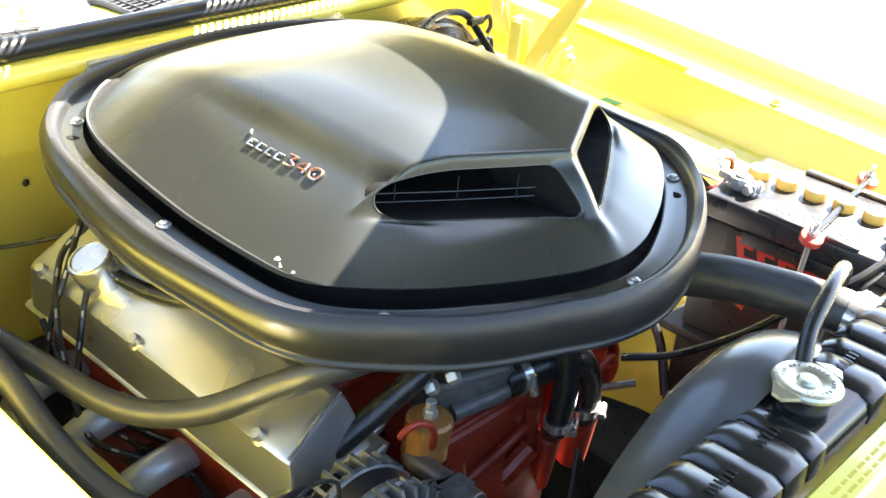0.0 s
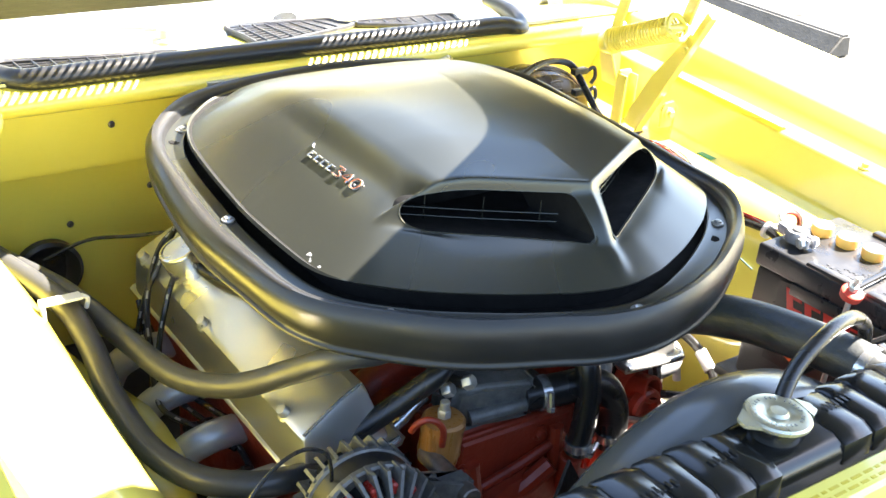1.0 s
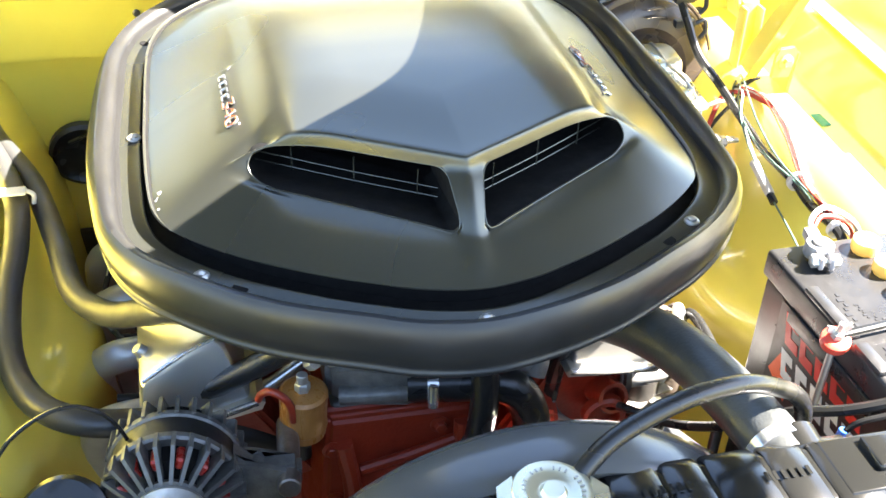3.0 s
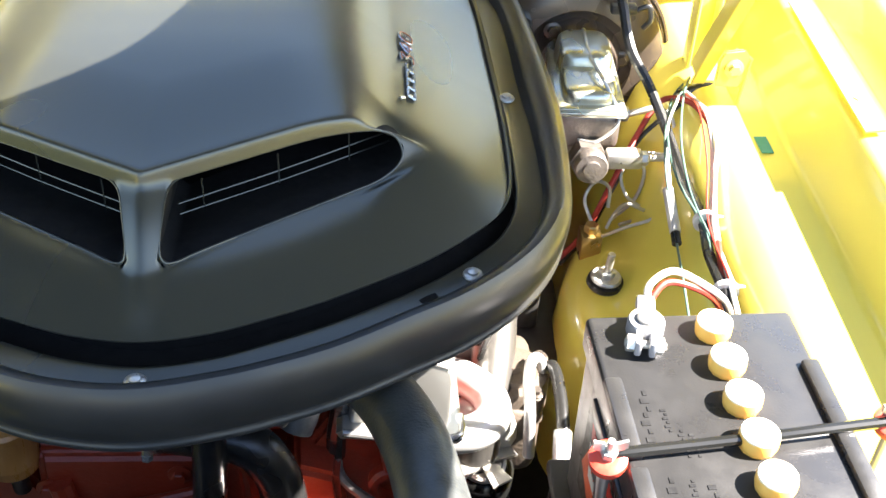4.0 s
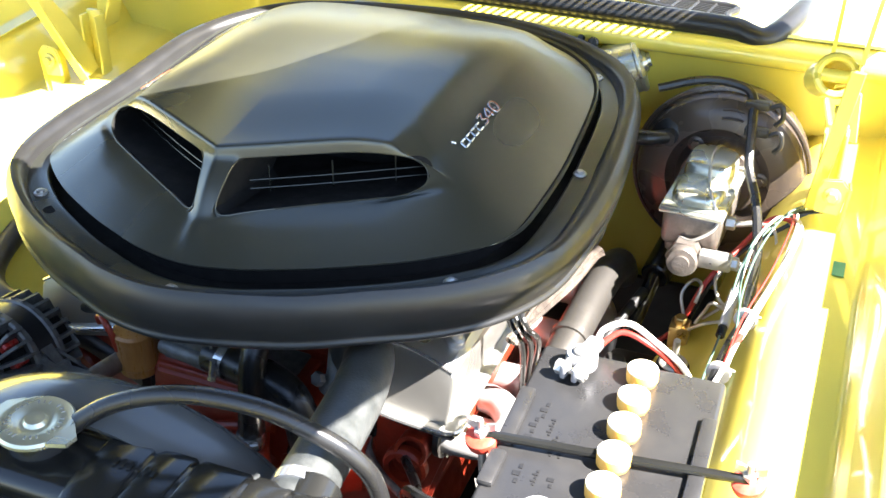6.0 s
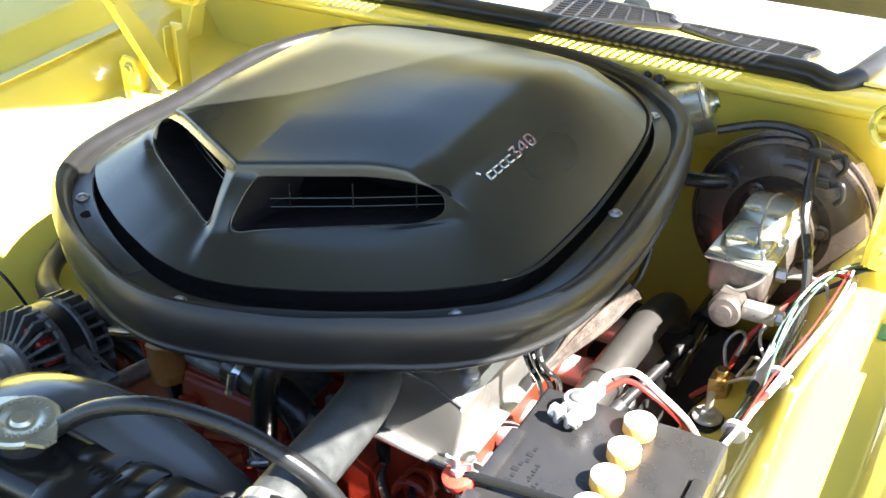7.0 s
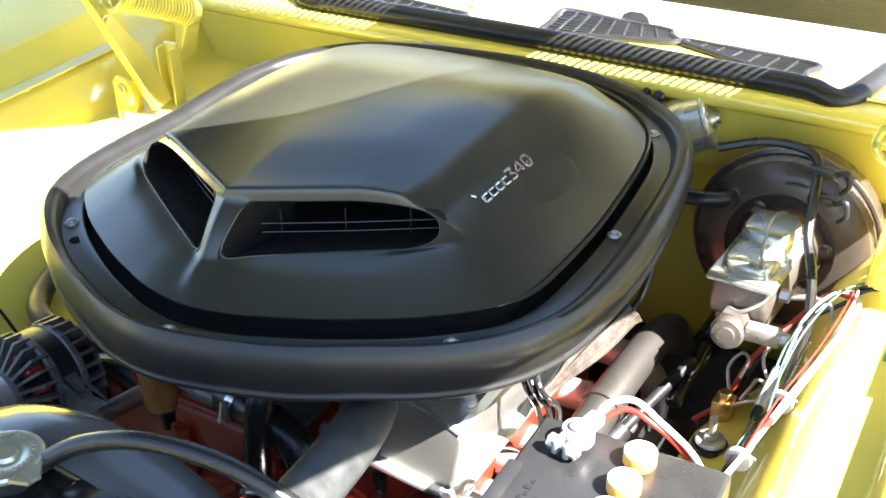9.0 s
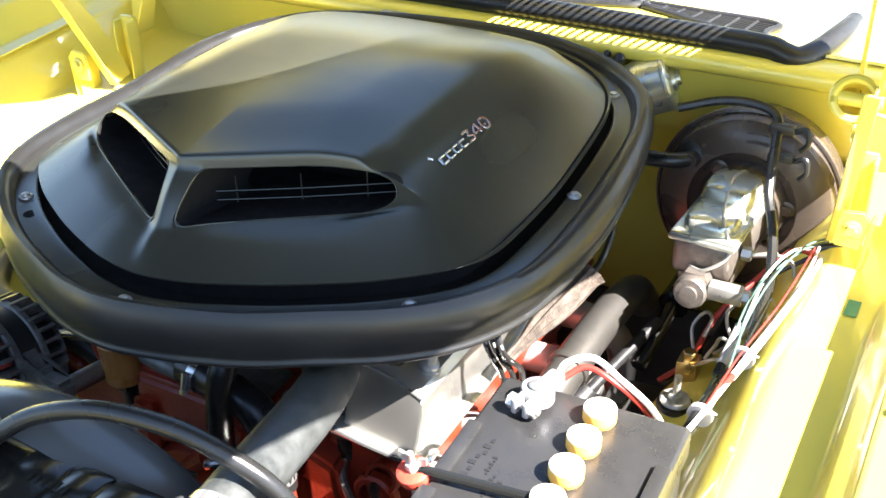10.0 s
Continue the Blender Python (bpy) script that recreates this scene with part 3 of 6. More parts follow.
def hinge(s):
    b = mesh()
    base = [(0.570, 0.888), (0.601, 0.886), (0.607, 0.926), (0.599, 0.936), (0.576, 0.933), (0.571, 0.922)]
    prism(b, [(s * x, 0.116, z) for x, z in base], (0, 0.005, 0))
    prism(b, [(s * 0.600, 0.116, 0.852), (s * 0.600, 0.170, 0.852), (s * 0.605, 0.170, 0.910), (s * 0.606, 0.116, 0.926)], (s * 0.005, 0, 0))
    bmesh.ops.bevel(b, geom=b.edges[:], offset=0.002, segments=2, affect="EDGES")
    h = part("hood_hinge", b, YELLOW, car, "yellow painted hood hinge with an exposed coil spring")
    bolt("bolt", (s * 0.589, 0.1145, 0.913), (0, -1, 0.1), 0.007, h, YELLOW)
    # lever: a flanged bar and a narrow web behind it
    A, B = Vector((s * 0.566, 0.170, 0.868)), Vector((s * 0.590, 0.066, 1.098))
    b = mesh()
    strip(b, A, B, 0.016, 0.004, (s, 0, 0))
    strip(b, A + Vector((0, -0.007, 0)), B + Vector((0, -0.007, 0)), 0.017, 0.004, (0, -1, -0.35))
    bmesh.ops.bevel(b, geom=b.edges[:], offset=0.0012, segments=1, affect="EDGES")
    part("lever", b, YELLOW, h)
    b = mesh()
    prism(b, [A + Vector((0, 0.005, 0)), A.lerp(B, 0.82), A.lerp(B, 0.84) + Vector((0, 0.014, 0)), A.lerp(B, 0.45) + Vector((0, 0.034, 0)), A.lerp(B, 0.15) + Vector((0, 0.036, 0)), A + Vector((0, 0.030, 0.005))], (s * 0.005, 0, 0))
    bmesh.ops.bevel(b, geom=b.edges[:], offset=0.0012, segments=1, affect="EDGES")
    part("lever_web", b, YELLOW, h)
    bolt("rivet", A.lerp(B, 0.72) + Vector((-s * 0.004, 0, 0)), (-s, 0, 0), 0.006, h, YELLOW)
    # channel upright behind it
    b = mesh()
    box(b, s * 0.566, s * 0.593, 0.222, 0.230, 0.80, 0.960, 0.002)
    box(b, s * 0.564, s * 0.569, 0.205, 0.230, 0.80, 0.955, 0.002)
    box(b, s * 0.590, s * 0.595, 0.205, 0.230, 0.80, 0.955, 0.002)
    part("upright", b, YELLOW, h)
    b = mesh()
    prism(b, [(s * 0.572, 0.232, 0.925), (s * 0.572, 0.275, 0.925), (s * 0.548, 0.270, 1.000), (s * 0.546, 0.240, 1.008)], (s * 0.006, 0, 0))
    prism(b, [(s * 0.572, 0.262, 0.925), (s * 0.606, 0.262, 0.92), (s * 0.600, 0.262, 0.99), (s * 0.550, 0.262, 1.0)], (0, 0.005, 0))
    bmesh.ops.bevel(b, geom=b.edges[:], offset=0.0015, segments=1, affect="EDGES")
    part("rear_bracket", b, YELLOW, h)
    # straps up to the hood
    for p0, p1 in (((0.552, 0.243, 1.015), (0.557, 0.208, 1.18)), ((0.588, 0.115, 1.075), (0.600, 0.085, 1.21))):
        b = mesh()
        strip(b, (s * p0[0], p0[1], p0[2]), (s * p1[0], p1[1], p1[2]), 0.020, 0.005, (s, 0, 0))
        part("strap", b, YELLOW, h)
    # coil spring
    A, B = Vector((s * 0.548, 0.243, 1.010)), Vector((s * 0.566, 0.117, 1.066))
    f = frame_at(A, B - A)
    L = (B - A).length
    pts = []
    turns, per = 21, 14
    for i in range(turns * per + 1):
        a = 2 * math.pi * i / per
        pts.append(f @ Vector((0.0205 * math.cos(a), 0.0205 * math.sin(a), L * i / (turns * per))))
    b = mesh()
    tube(b, pts, 0.0026, 6, smooth=False)
    part("coil_spring", b, YELLOW, h, "yellow painted coil spring")
    b = mesh()
    lathe(b, [(0.0, -0.022), (0.010, -0.020), (0.018, -0.013), (0.0225, -0.002), (0.0235, 0.006), (0.021, 0.008)], A, B - A, 24)
    part("spring_cup", b, YELLOW, h)
    b = mesh()
    ring = [B + f.to_3x3() @ Vector((0.022 * math.cos(k * math.pi / 10), 0.022 * math.sin(k * math.pi / 10), 0.004 + 0.006 * (k > 10))) for k in range(21)]
    tube(b, ring, 0.0050, 8, smooth=False)
    rod(b, B + Vector((s * 0.03, 0, 0.0)), B + Vector((-s * 0.025, 0, 0.0)), 0.008)
    part("spring_hook", b, YELLOW, h)
    return h


hinge(1).location = (0, 0.026, -0.010)
hinge(-1).location = (0.018, 0.020, -0.006)


# ---- the shaker scoop ----
LIP = 0.967
DENSE = np.array(SCOOP)


def edge_distance(x, y):
    a, b2 = DENSE, np.roll(DENSE, -1, axis=0)
    ab = b2 - a
    p = np.array([x, y]) - a
    t = np.clip((p * ab).sum(1) / (ab * ab).sum(1), 0, 1)[:, None]
    return float(np.sqrt((((p - t * ab) ** 2).sum(1)).min()))


def face_bottom(ax):
    return -0.333 + 0.56 * ax + 0.33 * ax * ax


def face_top(ax):
    return -0.287 + 0.53 * ax


def rise(y):
    """The plate, the seal and the shell follow the hood, which climbs towards the cowl."""
    return 0.030 * smoothstep(-0.05, 0.35, y)


def side_width(y):
    """Half width of the shell, carried straight on past its front corners."""
    if y < -0.15:
        return 0.296
    return float(np.interp(y, [-0.15, -0.025, 0.115, 0.165, 0.21, 0.248, 0.285, 0.328], [0.296, 0.297, 0.290, 0.284, 0.268, 0.238, 0.19, 0.06]))


def face_share(ax, y):
    return min(1.0, max(0.0, (y - face_bottom(ax)) / max(0.02, face_top(ax) - face_bottom(ax))))


def face_fade(ax, y):
    """0 on the inlet's face, 1 past its outer end, which wraps round the opening."""
    q = (y - face_bottom(ax)) / max(0.02, face_top(ax) - face_bottom(ax))
    return max(smoothstep(0.197, 0.234, ax), smoothstep(0.004, 0.026, inlet_sdf(ax, q * FACE_L)) * smoothstep(0.150, 0.192, ax))


def scoop_height(x, y):
    ax = abs(x)
    d = edge_distance(x, y)
    apron = LIP + smin(0.62 * d, 0.0365, 0.014) + 0.005 * math.exp(-(ax / 0.011) ** 2) * smoothstep(0, 0.03, d)
    w = face_fade(ax, y)
    back = y - face_top(ax)
    crown = 1.064 + 0.010 * (1 - (x / 0.22) ** 2) * smoothstep(-0.30, -0.10, y) - 0.075 * max(0.0, (y - 0.02) / 0.31) ** 2 - 0.007 * (1 - smoothstep(0.0, 0.11, back))
    side = LIP + 0.70 * max(0.0, side_width(y) - ax)
    rear = LIP + 0.42 * (0.325 - y)
    top = smin(smin(crown, side, 0.040), rear, 0.06)
    t = face_share(ax, y)
    wall = apron + (top - apron) * (0.74 * t / 0.735 if t < 0.735 else 0.74 + 0.26 * (t - 0.735) / 0.265)
    soft = smin(top, LIP + 0.62 * d, 0.03)
    return wall * (1 - w) + soft * w + rise(y)


def scoop_point(x, y):
    """A point of the shell; above the openings the face stands almost upright."""
    ax = abs(x)
    t = face_share(ax, y)
    bend = (0.93 * t / 0.735 if t < 0.735 else 0.93 + 0.07 * (t - 0.735) / 0.265) - t
    return (x, y + bend * max(0.02, face_top(ax) - face_bottom(ax)) * (1 - face_fade(ax, y)), scoop_height(x, y))


FACE_L = 0.083


def inlet_sdf(ax, bq):
    """Distance to the inlet's rim over the leaning face; inside is negative."""
    inner = 0.0100 + 0.13 * bq
    a0, a1, b0, b1 = inner, 0.196, 0.001, 0.061
    cx, cy, hx, hy = (a0 + a1) / 2, (b0 + b1) / 2, (a1 - a0) / 2, (b1 - b0) / 2
    r = 0.026 if ax > cx else 0.003
    qx, qy = abs(ax - cx) - hx + r, abs(bq - cy) - hy + r
    return math.hypot(max(qx, 0), max(qy, 0)) + min(max(qx, qy), 0) - r


def face_coords(x, y):
    ax = abs(x)
    q = (y - face_bottom(ax)) / max(0.02, face_top(ax) - face_bottom(ax))
    return ax, q * FACE_L


scoop = thing("shaker_scoop", (0, 0, 0.88), "satin black twin-inlet shaker scoop standing on the engine", "hood scoop")
b = mesh()
NT, NR = 760, 136
ang = [2 * math.pi * k / NT for k in range(NT)]
polar = []
dd = DENSE - np.array([CENTRE.x, CENTRE.y])
th = np.unwrap(np.arctan2(dd[:, 1], dd[:, 0]))
if th[-1] < th[0]:
    th, dd = th[::-1], dd[::-1]
rr_ = np.hypot(dd[:, 0], dd[:, 1])
th3, rr3 = np.concatenate([th - 2 * math.pi, th, th + 2 * math.pi]), np.tile(rr_, 3)
radius = [float(np.interp(a, th3, rr3)) for a in ang]
verts, sdf = [], []
for j in range(NR):
    f = 1.0 - j / NR
    row, srow = [], []
    for k in range(NT):
        x, y = CENTRE.x + radius[k] * f * math.cos(ang[k]), CENTRE.y + radius[k] * f * math.sin(ang[k])
        near = -0.37 < y < -0.10 and abs(x) < 0.23
        srow.append(inlet_sdf(*face_coords(x, y)) if near else 1.0)
        row.append([x, y])
    verts.append(row)
    sdf.append(srow)
faces = []
for j in range(NR - 1):
    for k in range(NT):
        quad = [(j, k), (j, (k + 1) % NT), (j + 1, (k + 1) % NT), (j + 1, k)]
        if any(sdf[a][c] > 0 for a, c in quad):
            faces.append(quad)
# the inner corners of the cells on the rim move out onto it
for a, c in {q for quad in faces for q in quad if sdf[q[0]][q[1]] <= 0}:
    x, y = verts[a][c]
    ax, bq = face_coords(x, y)
    for _ in range(6):
        e, sd = 1e-4, inlet_sdf(ax, bq)
        gx = (inlet_sdf(ax + e, bq) - inlet_sdf(ax - e, bq)) / (2 * e)
        gy = (inlet_sdf(ax, bq + e) - inlet_sdf(ax, bq - e)) / (2 * e)
        g2 = max(gx * gx + gy * gy, 1e-2)
        ax, bq = ax - gx * sd / g2, bq - gy * sd / g2
    verts[a][c] = [math.copysign(ax, x), face_bottom(ax) + bq / FACE_L * max(0.02, face_top(ax) - face_bottom(ax))]
used = {q for quad in faces for q in quad}
made = {(a, c): b.verts.new(scoop_point(*verts[a][c])) for a, c in sorted(used)}
for quad in faces:
    b.faces.new([made[q] for q in quad])
tip = b.verts.new((CENTRE.x, CENTRE.y, scoop_height(CENTRE.x, CENTRE.y)))
for k in range(NT):
    b.faces.new((made[NR - 1, k], made[NR - 1, (k + 1) % NT], tip))
verts = [[made[0, k] for k in range(NT)]]
inner_verts = [v for v in b.verts if not any(len(e.link_faces) == 1 for e in v.link_edges)]
for _ in range(3):
    bmesh.ops.smooth_vert(b, verts=inner_verts, factor=0.5, use_axis_x=True, use_axis_y=True, use_axis_z=True)
# inlet throats: the rim runs inwards, its deeper faces painted with their shade
rim = [e for e in b.edges if len(e.link_faces) == 1 and -0.36 < e.verts[0].co.y < -0.16 and abs(e.verts[0].co.x) < 0.21 and e.verts[0].co.z > LIP + 0.006]
chain, left = [], set(rim)
while left:
    e = left.pop()
    loop, v = [e.verts[0].co.copy()], e.verts[1]
    while True:
        loop.append(v.co.copy())
        nxt = next((q for q in v.link_edges if q in left), None)
        if nxt is None:
            break
        left.discard(nxt)
        v = nxt.other_vert(v)
    chain.append(loop)
for step, drop in ((0.004, -0.0006), (0.012, -0.0015), (0.050, -0.006), (0.055, -0.004)):
    ex = bmesh.ops.extrude_edge_only(b, edges=rim)
    nv = [v for v in ex["geom"] if isinstance(v, bmesh.types.BMVert)]
    for v in nv:
        v.co += Vector((0, step, drop))
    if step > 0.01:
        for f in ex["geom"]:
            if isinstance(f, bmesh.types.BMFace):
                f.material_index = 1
    rim = [e for e in ex["geom"] if isinstance(e, bmesh.types.BMEdge)]
# rolled lip and skirt; the inner skirt's shade is put into its black
lip = verts[0]
prev = lip
for inw, zz in ((0.0003, LIP - 0.0014), (0.003, LIP - 0.0035), (0.022, LIP - 0.006), (0.026, LIP - 0.034)):
    cur = [b.verts.new((CENTRE.x + (radius[k] - inw) * math.cos(ang[k]), CENTRE.y + (radius[k] - inw) * math.sin(ang[k]), zz + rise(CENTRE.y + radius[k] * math.sin(ang[k])))) for k in range(NT)]
    for k in range(NT):
        k2 = (k + 1) % NT
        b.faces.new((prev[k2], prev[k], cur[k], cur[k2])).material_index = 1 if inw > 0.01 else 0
    prev = cur
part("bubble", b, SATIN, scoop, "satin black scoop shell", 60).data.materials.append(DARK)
# rolled rims of the two inlets
for loop in sorted((c for c in chain if len(c) > 30), key=lambda c: c[0].x):
    n = len(loop) - 1
    pts = [sum((loop[(i + j) % n] for j in (-3, -2, -1, 0, 1, 2, 3)), Vector()) / 7 for i in range(0, n, 4)]
    b = mesh()
    tube(b, [p + Vector((0, 0.0008, 0.0002)) for p in pts] + [pts[0] + Vector((0, 0.0008, 0.0002))], 0.0008, 8, 3)
    part("inlet_rim", b, SATIN, scoop, "rolled rim of an inlet")
# chipped paint at the edge of the shell
b = mesh()
for i in range(7):
    x, y = -0.290 + random.uniform(-0.002, 0.005), -0.168 + random.uniform(-0.016, 0.016)
    lathe(b, [(random.uniform(0.001, 0.003), 0), (0.0005, 0.0006)], (x + 0.004, y, scoop_height(x + 0.004, y) - 0.0001), (-0.4, 0, 1), 7)
part("paint_chip", b, INK, scoop, "small grey chips in the paint")
# box behind the inlets, coloured as dark as its shade, and their wire screens
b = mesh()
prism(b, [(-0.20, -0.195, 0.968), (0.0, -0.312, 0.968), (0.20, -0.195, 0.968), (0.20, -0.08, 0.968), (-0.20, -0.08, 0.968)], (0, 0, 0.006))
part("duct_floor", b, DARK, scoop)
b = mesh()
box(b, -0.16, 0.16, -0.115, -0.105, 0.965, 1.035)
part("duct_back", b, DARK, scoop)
for s in (1, -1):
    def on_face(a, h):
        return Vector((s * a, face_bottom(a) + 0.060, h))
    for h in (0.9995, 1.0095):
        b = mesh()
        tube(b, [on_face(0.020, h), on_face(0.10, h), on_face(0.185, h)], 0.0007, 6, 3)
        part("screen_wire", b, SATIN, scoop)
    for a in (0.038, 0.0945, 0.151):
        b = mesh()
        tube(b, [on_face(a, 0.9955), on_face(a, 1.026)], 0.0008, 6, 2)
        part("screen_post", b, SATIN, scoop)

# base plate, its screws and holes; the trough's black paints the gap's shade


def skirt_loops(profile, wave=0.0, lift=0.0, swell=0.0):
    """Loops about the shell at (offset, height) pairs, following the hood's climb; the seal swells along the sides."""
    base = offset_outline(0.0)
    out = offset_outline(0.01)
    n = len(base)
    loops = []
    for off, z in profile:
        ring = []
        for i in range(n):
            y = base[i].y
            o = 0.028 + (off - 0.028) * (1 + swell * math.exp(-(y / 0.17) ** 2)) + 0.005 * smoothstep(-0.20, -0.34, y) if swell else off
            q = base[i] + (out[i] - base[i]) * (o / 0.01)
            ring.append((q.x, q.y, z + rise(q.y) + lift * smoothstep(-0.12, -0.33, q.y) * (smoothstep(0.944, 0.956, z) - 0.8 * smoothstep(0.940, 0.915, z)) + wave * (0.0022 * math.sin(6.28 * 3 * i / n + 1) + 0.0012 * math.sin(6.28 * 11 * i / n))))
        loops.append(ring)
    return loops


b = mesh()
rings(b, skirt_loops([(-0.035, 0.932), (0.005, 0.932), (0.005, 0.925), (-0.035, 0.925)]), cap=False, wrap=True)
part("trough", b, DARK, scoop, "trough under the shell's edge, coloured black for its shade", 30)
b = mesh()
rings(b, skirt_loops([(0.004, 0.931), (0.004, 0.9450), (0.0048, 0.9466), (0.0064, 0.9468), (0.0085, 0.9458), (0.020, 0.9446), (0.036, 0.9446), (0.036, 0.938), (0.006, 0.930)]), cap=False, wrap=True)
part("base_plate", b, SATIN, scoop, "black base plate round the shell", 30)
for x, y in ((0.3075, 0.0), (-0.3075, 0.0), (0.251, -0.274), (-0.251, -0.274), (-0.002, -0.390), (-0.264, 0.237), (0.264, 0.237)):
    b = mesh()
    lathe(b, [(0.0082, 0), (0.0085, 0.001), (0.0078, 0.0022), (0.0050, 0.0030), (0.0046, 0.0050), (0.0022, 0.0058)], (x, y, 0.9448 + rise(y)), (0, 0, 1), 16)
    part("screw", b, STEEL, scoop, "bright plated screw")
for x, y in ((0.213, -0.301), (-0.217, -0.300), (-0.286, 0.210)):
    b = mesh()
    lathe(b, [(0.0085, 0.0), (0.0082, 0.0005), (0.0, 0.0006)], (x, y, 0.9446 + rise(y)), (0, 0, 1), 20)
    part("plate_hole", b, DARK, scoop)
# the fat rubber seal
b = mesh()
prof = [(0.028, 0.944), (0.0295, 0.951), (0.0325, 0.9565), (0.0375, 0.96), (0.043, 0.9605), (0.0445, 0.958), (0.0478, 0.953), (0.0505, 0.946), (0.0510, 0.939), (0.0503, 0.932), (0.0485, 0.926), (0.0462, 0.9205), (0.0455, 0.9178), (0.0472, 0.9158), (0.0482, 0.9135), (0.0475, 0.9112), (0.046, 0.9095), (0.042, 0.908), (0.034, 0.907), (0.024, 0.908), (0.018, 0.912), (0.016, 0.93)]
rings(b, skirt_loops(prof, 1.0, 0.005, 0.54), cap=False, wrap=True)
part("rubber_seal", b, RUBBER, scoop, "fat black rubber seal round the scoop", 60)
# air cleaner bowl below
b = mesh()
loops = []
for k, z in ((1.02, 0.930), (0.98, 0.910), (0.80, 0.890), (0.66, 0.87), (0.60, 0.845), (0.52, 0.838)):
    loops.append([(p[0] * k, -0.03 + (p[1] + 0.03) * k, z) for p in SCOOP])
rings(b, loops)
part("air_cleaner_bowl", b, SATIN, scoop, "black air cleaner bowl under the plate")


# scoop emblems: bright script shapes and raised numerals
def emblem(s):
    y0, y1 = -0.130, -0.006

    def on(y, up, h):
        x = s * (0.208 - up)
        z = scoop_height(x, y)
        e = 0.004
        gx = (scoop_height(x + e, y) - scoop_height(x - e, y)) / (2 * e)
        nrm = Vector((-gx, 0, 1)).normalized()
        return Vector((x, y, z)) + nrm * h

    em = thing("scoop_emblem", on(-0.07, 0, 0), "chrome script emblem with orange-filled numerals on the scoop", "emblem", "scoop emblems")

    def along(u):
        """From the first sign to the last, as read from outside."""
        return y0 + (y1 - y0) * u if s > 0 else y1 + (y0 - y1) * u

    def stroke(pts, r, name, material):
        q = mesh()
        tube(q, [on(along(u), v, 0.0018) for u, v in pts], r, 6, 4)
        part(name, q, material, em)

    stroke([(-0.02, 0.014), (0.010, 0.010)], 0.0016, "script_bar", EMBLEM)
    for u in (0.060, 0.180, 0.300, 0.420):
        for h in (0.0, 0.0065):
            stroke([(u + 1.2 * h, h), (u + 0.045 + 1.2 * h, h), (u + 0.085 + 1.2 * h, h)], 0.0013, "script_bar", EMBLEM)
        stroke([(u, 0.0), (u + 0.008, 0.0065)], 0.0014, "script_bar", EMBLEM)
    digits = {
        0.545: [[(0.0, 0.0105), (0.10, 0.0105), (0.05, 0.006), (0.10, 0.0034), (0.09, 0.000), (0.0, 0.000)]],
        0.690: [[(0.09, 0.000), (0.09, 0.0105), (0.0, 0.0034), (0.115, 0.0034)]],
        0.845: [[(0.02, 0.000), (0.0, 0.0053), (0.03, 0.0105), (0.10, 0.0105), (0.12, 0.0053), (0.09, 0.000), (0.02, 0.000)]],
    }
    for u0, strokes in digits.items():
        for st in strokes:
            stroke([(u0 + u, v) for u, v in st], 0.0014, "numeral", EMBLEM)
            q = mesh()
            tube(q, [on(along(u0 + u), v, 0.0030) for u, v in st], 0.0007, 5, 4)
            part("numeral_fill", q, EMBLEM_INK, em, "orange paint in the numeral")
    for u in (0.08, 0.42, 0.9):
        q = mesh()
        rod(q, on(along(u), 0.004, -0.002), on(along(u), 0.004, 0.003), 0.0015, 6)
        part("pin", q, EMBLEM, em)
    return em


emblem(1)
emblem(-1)


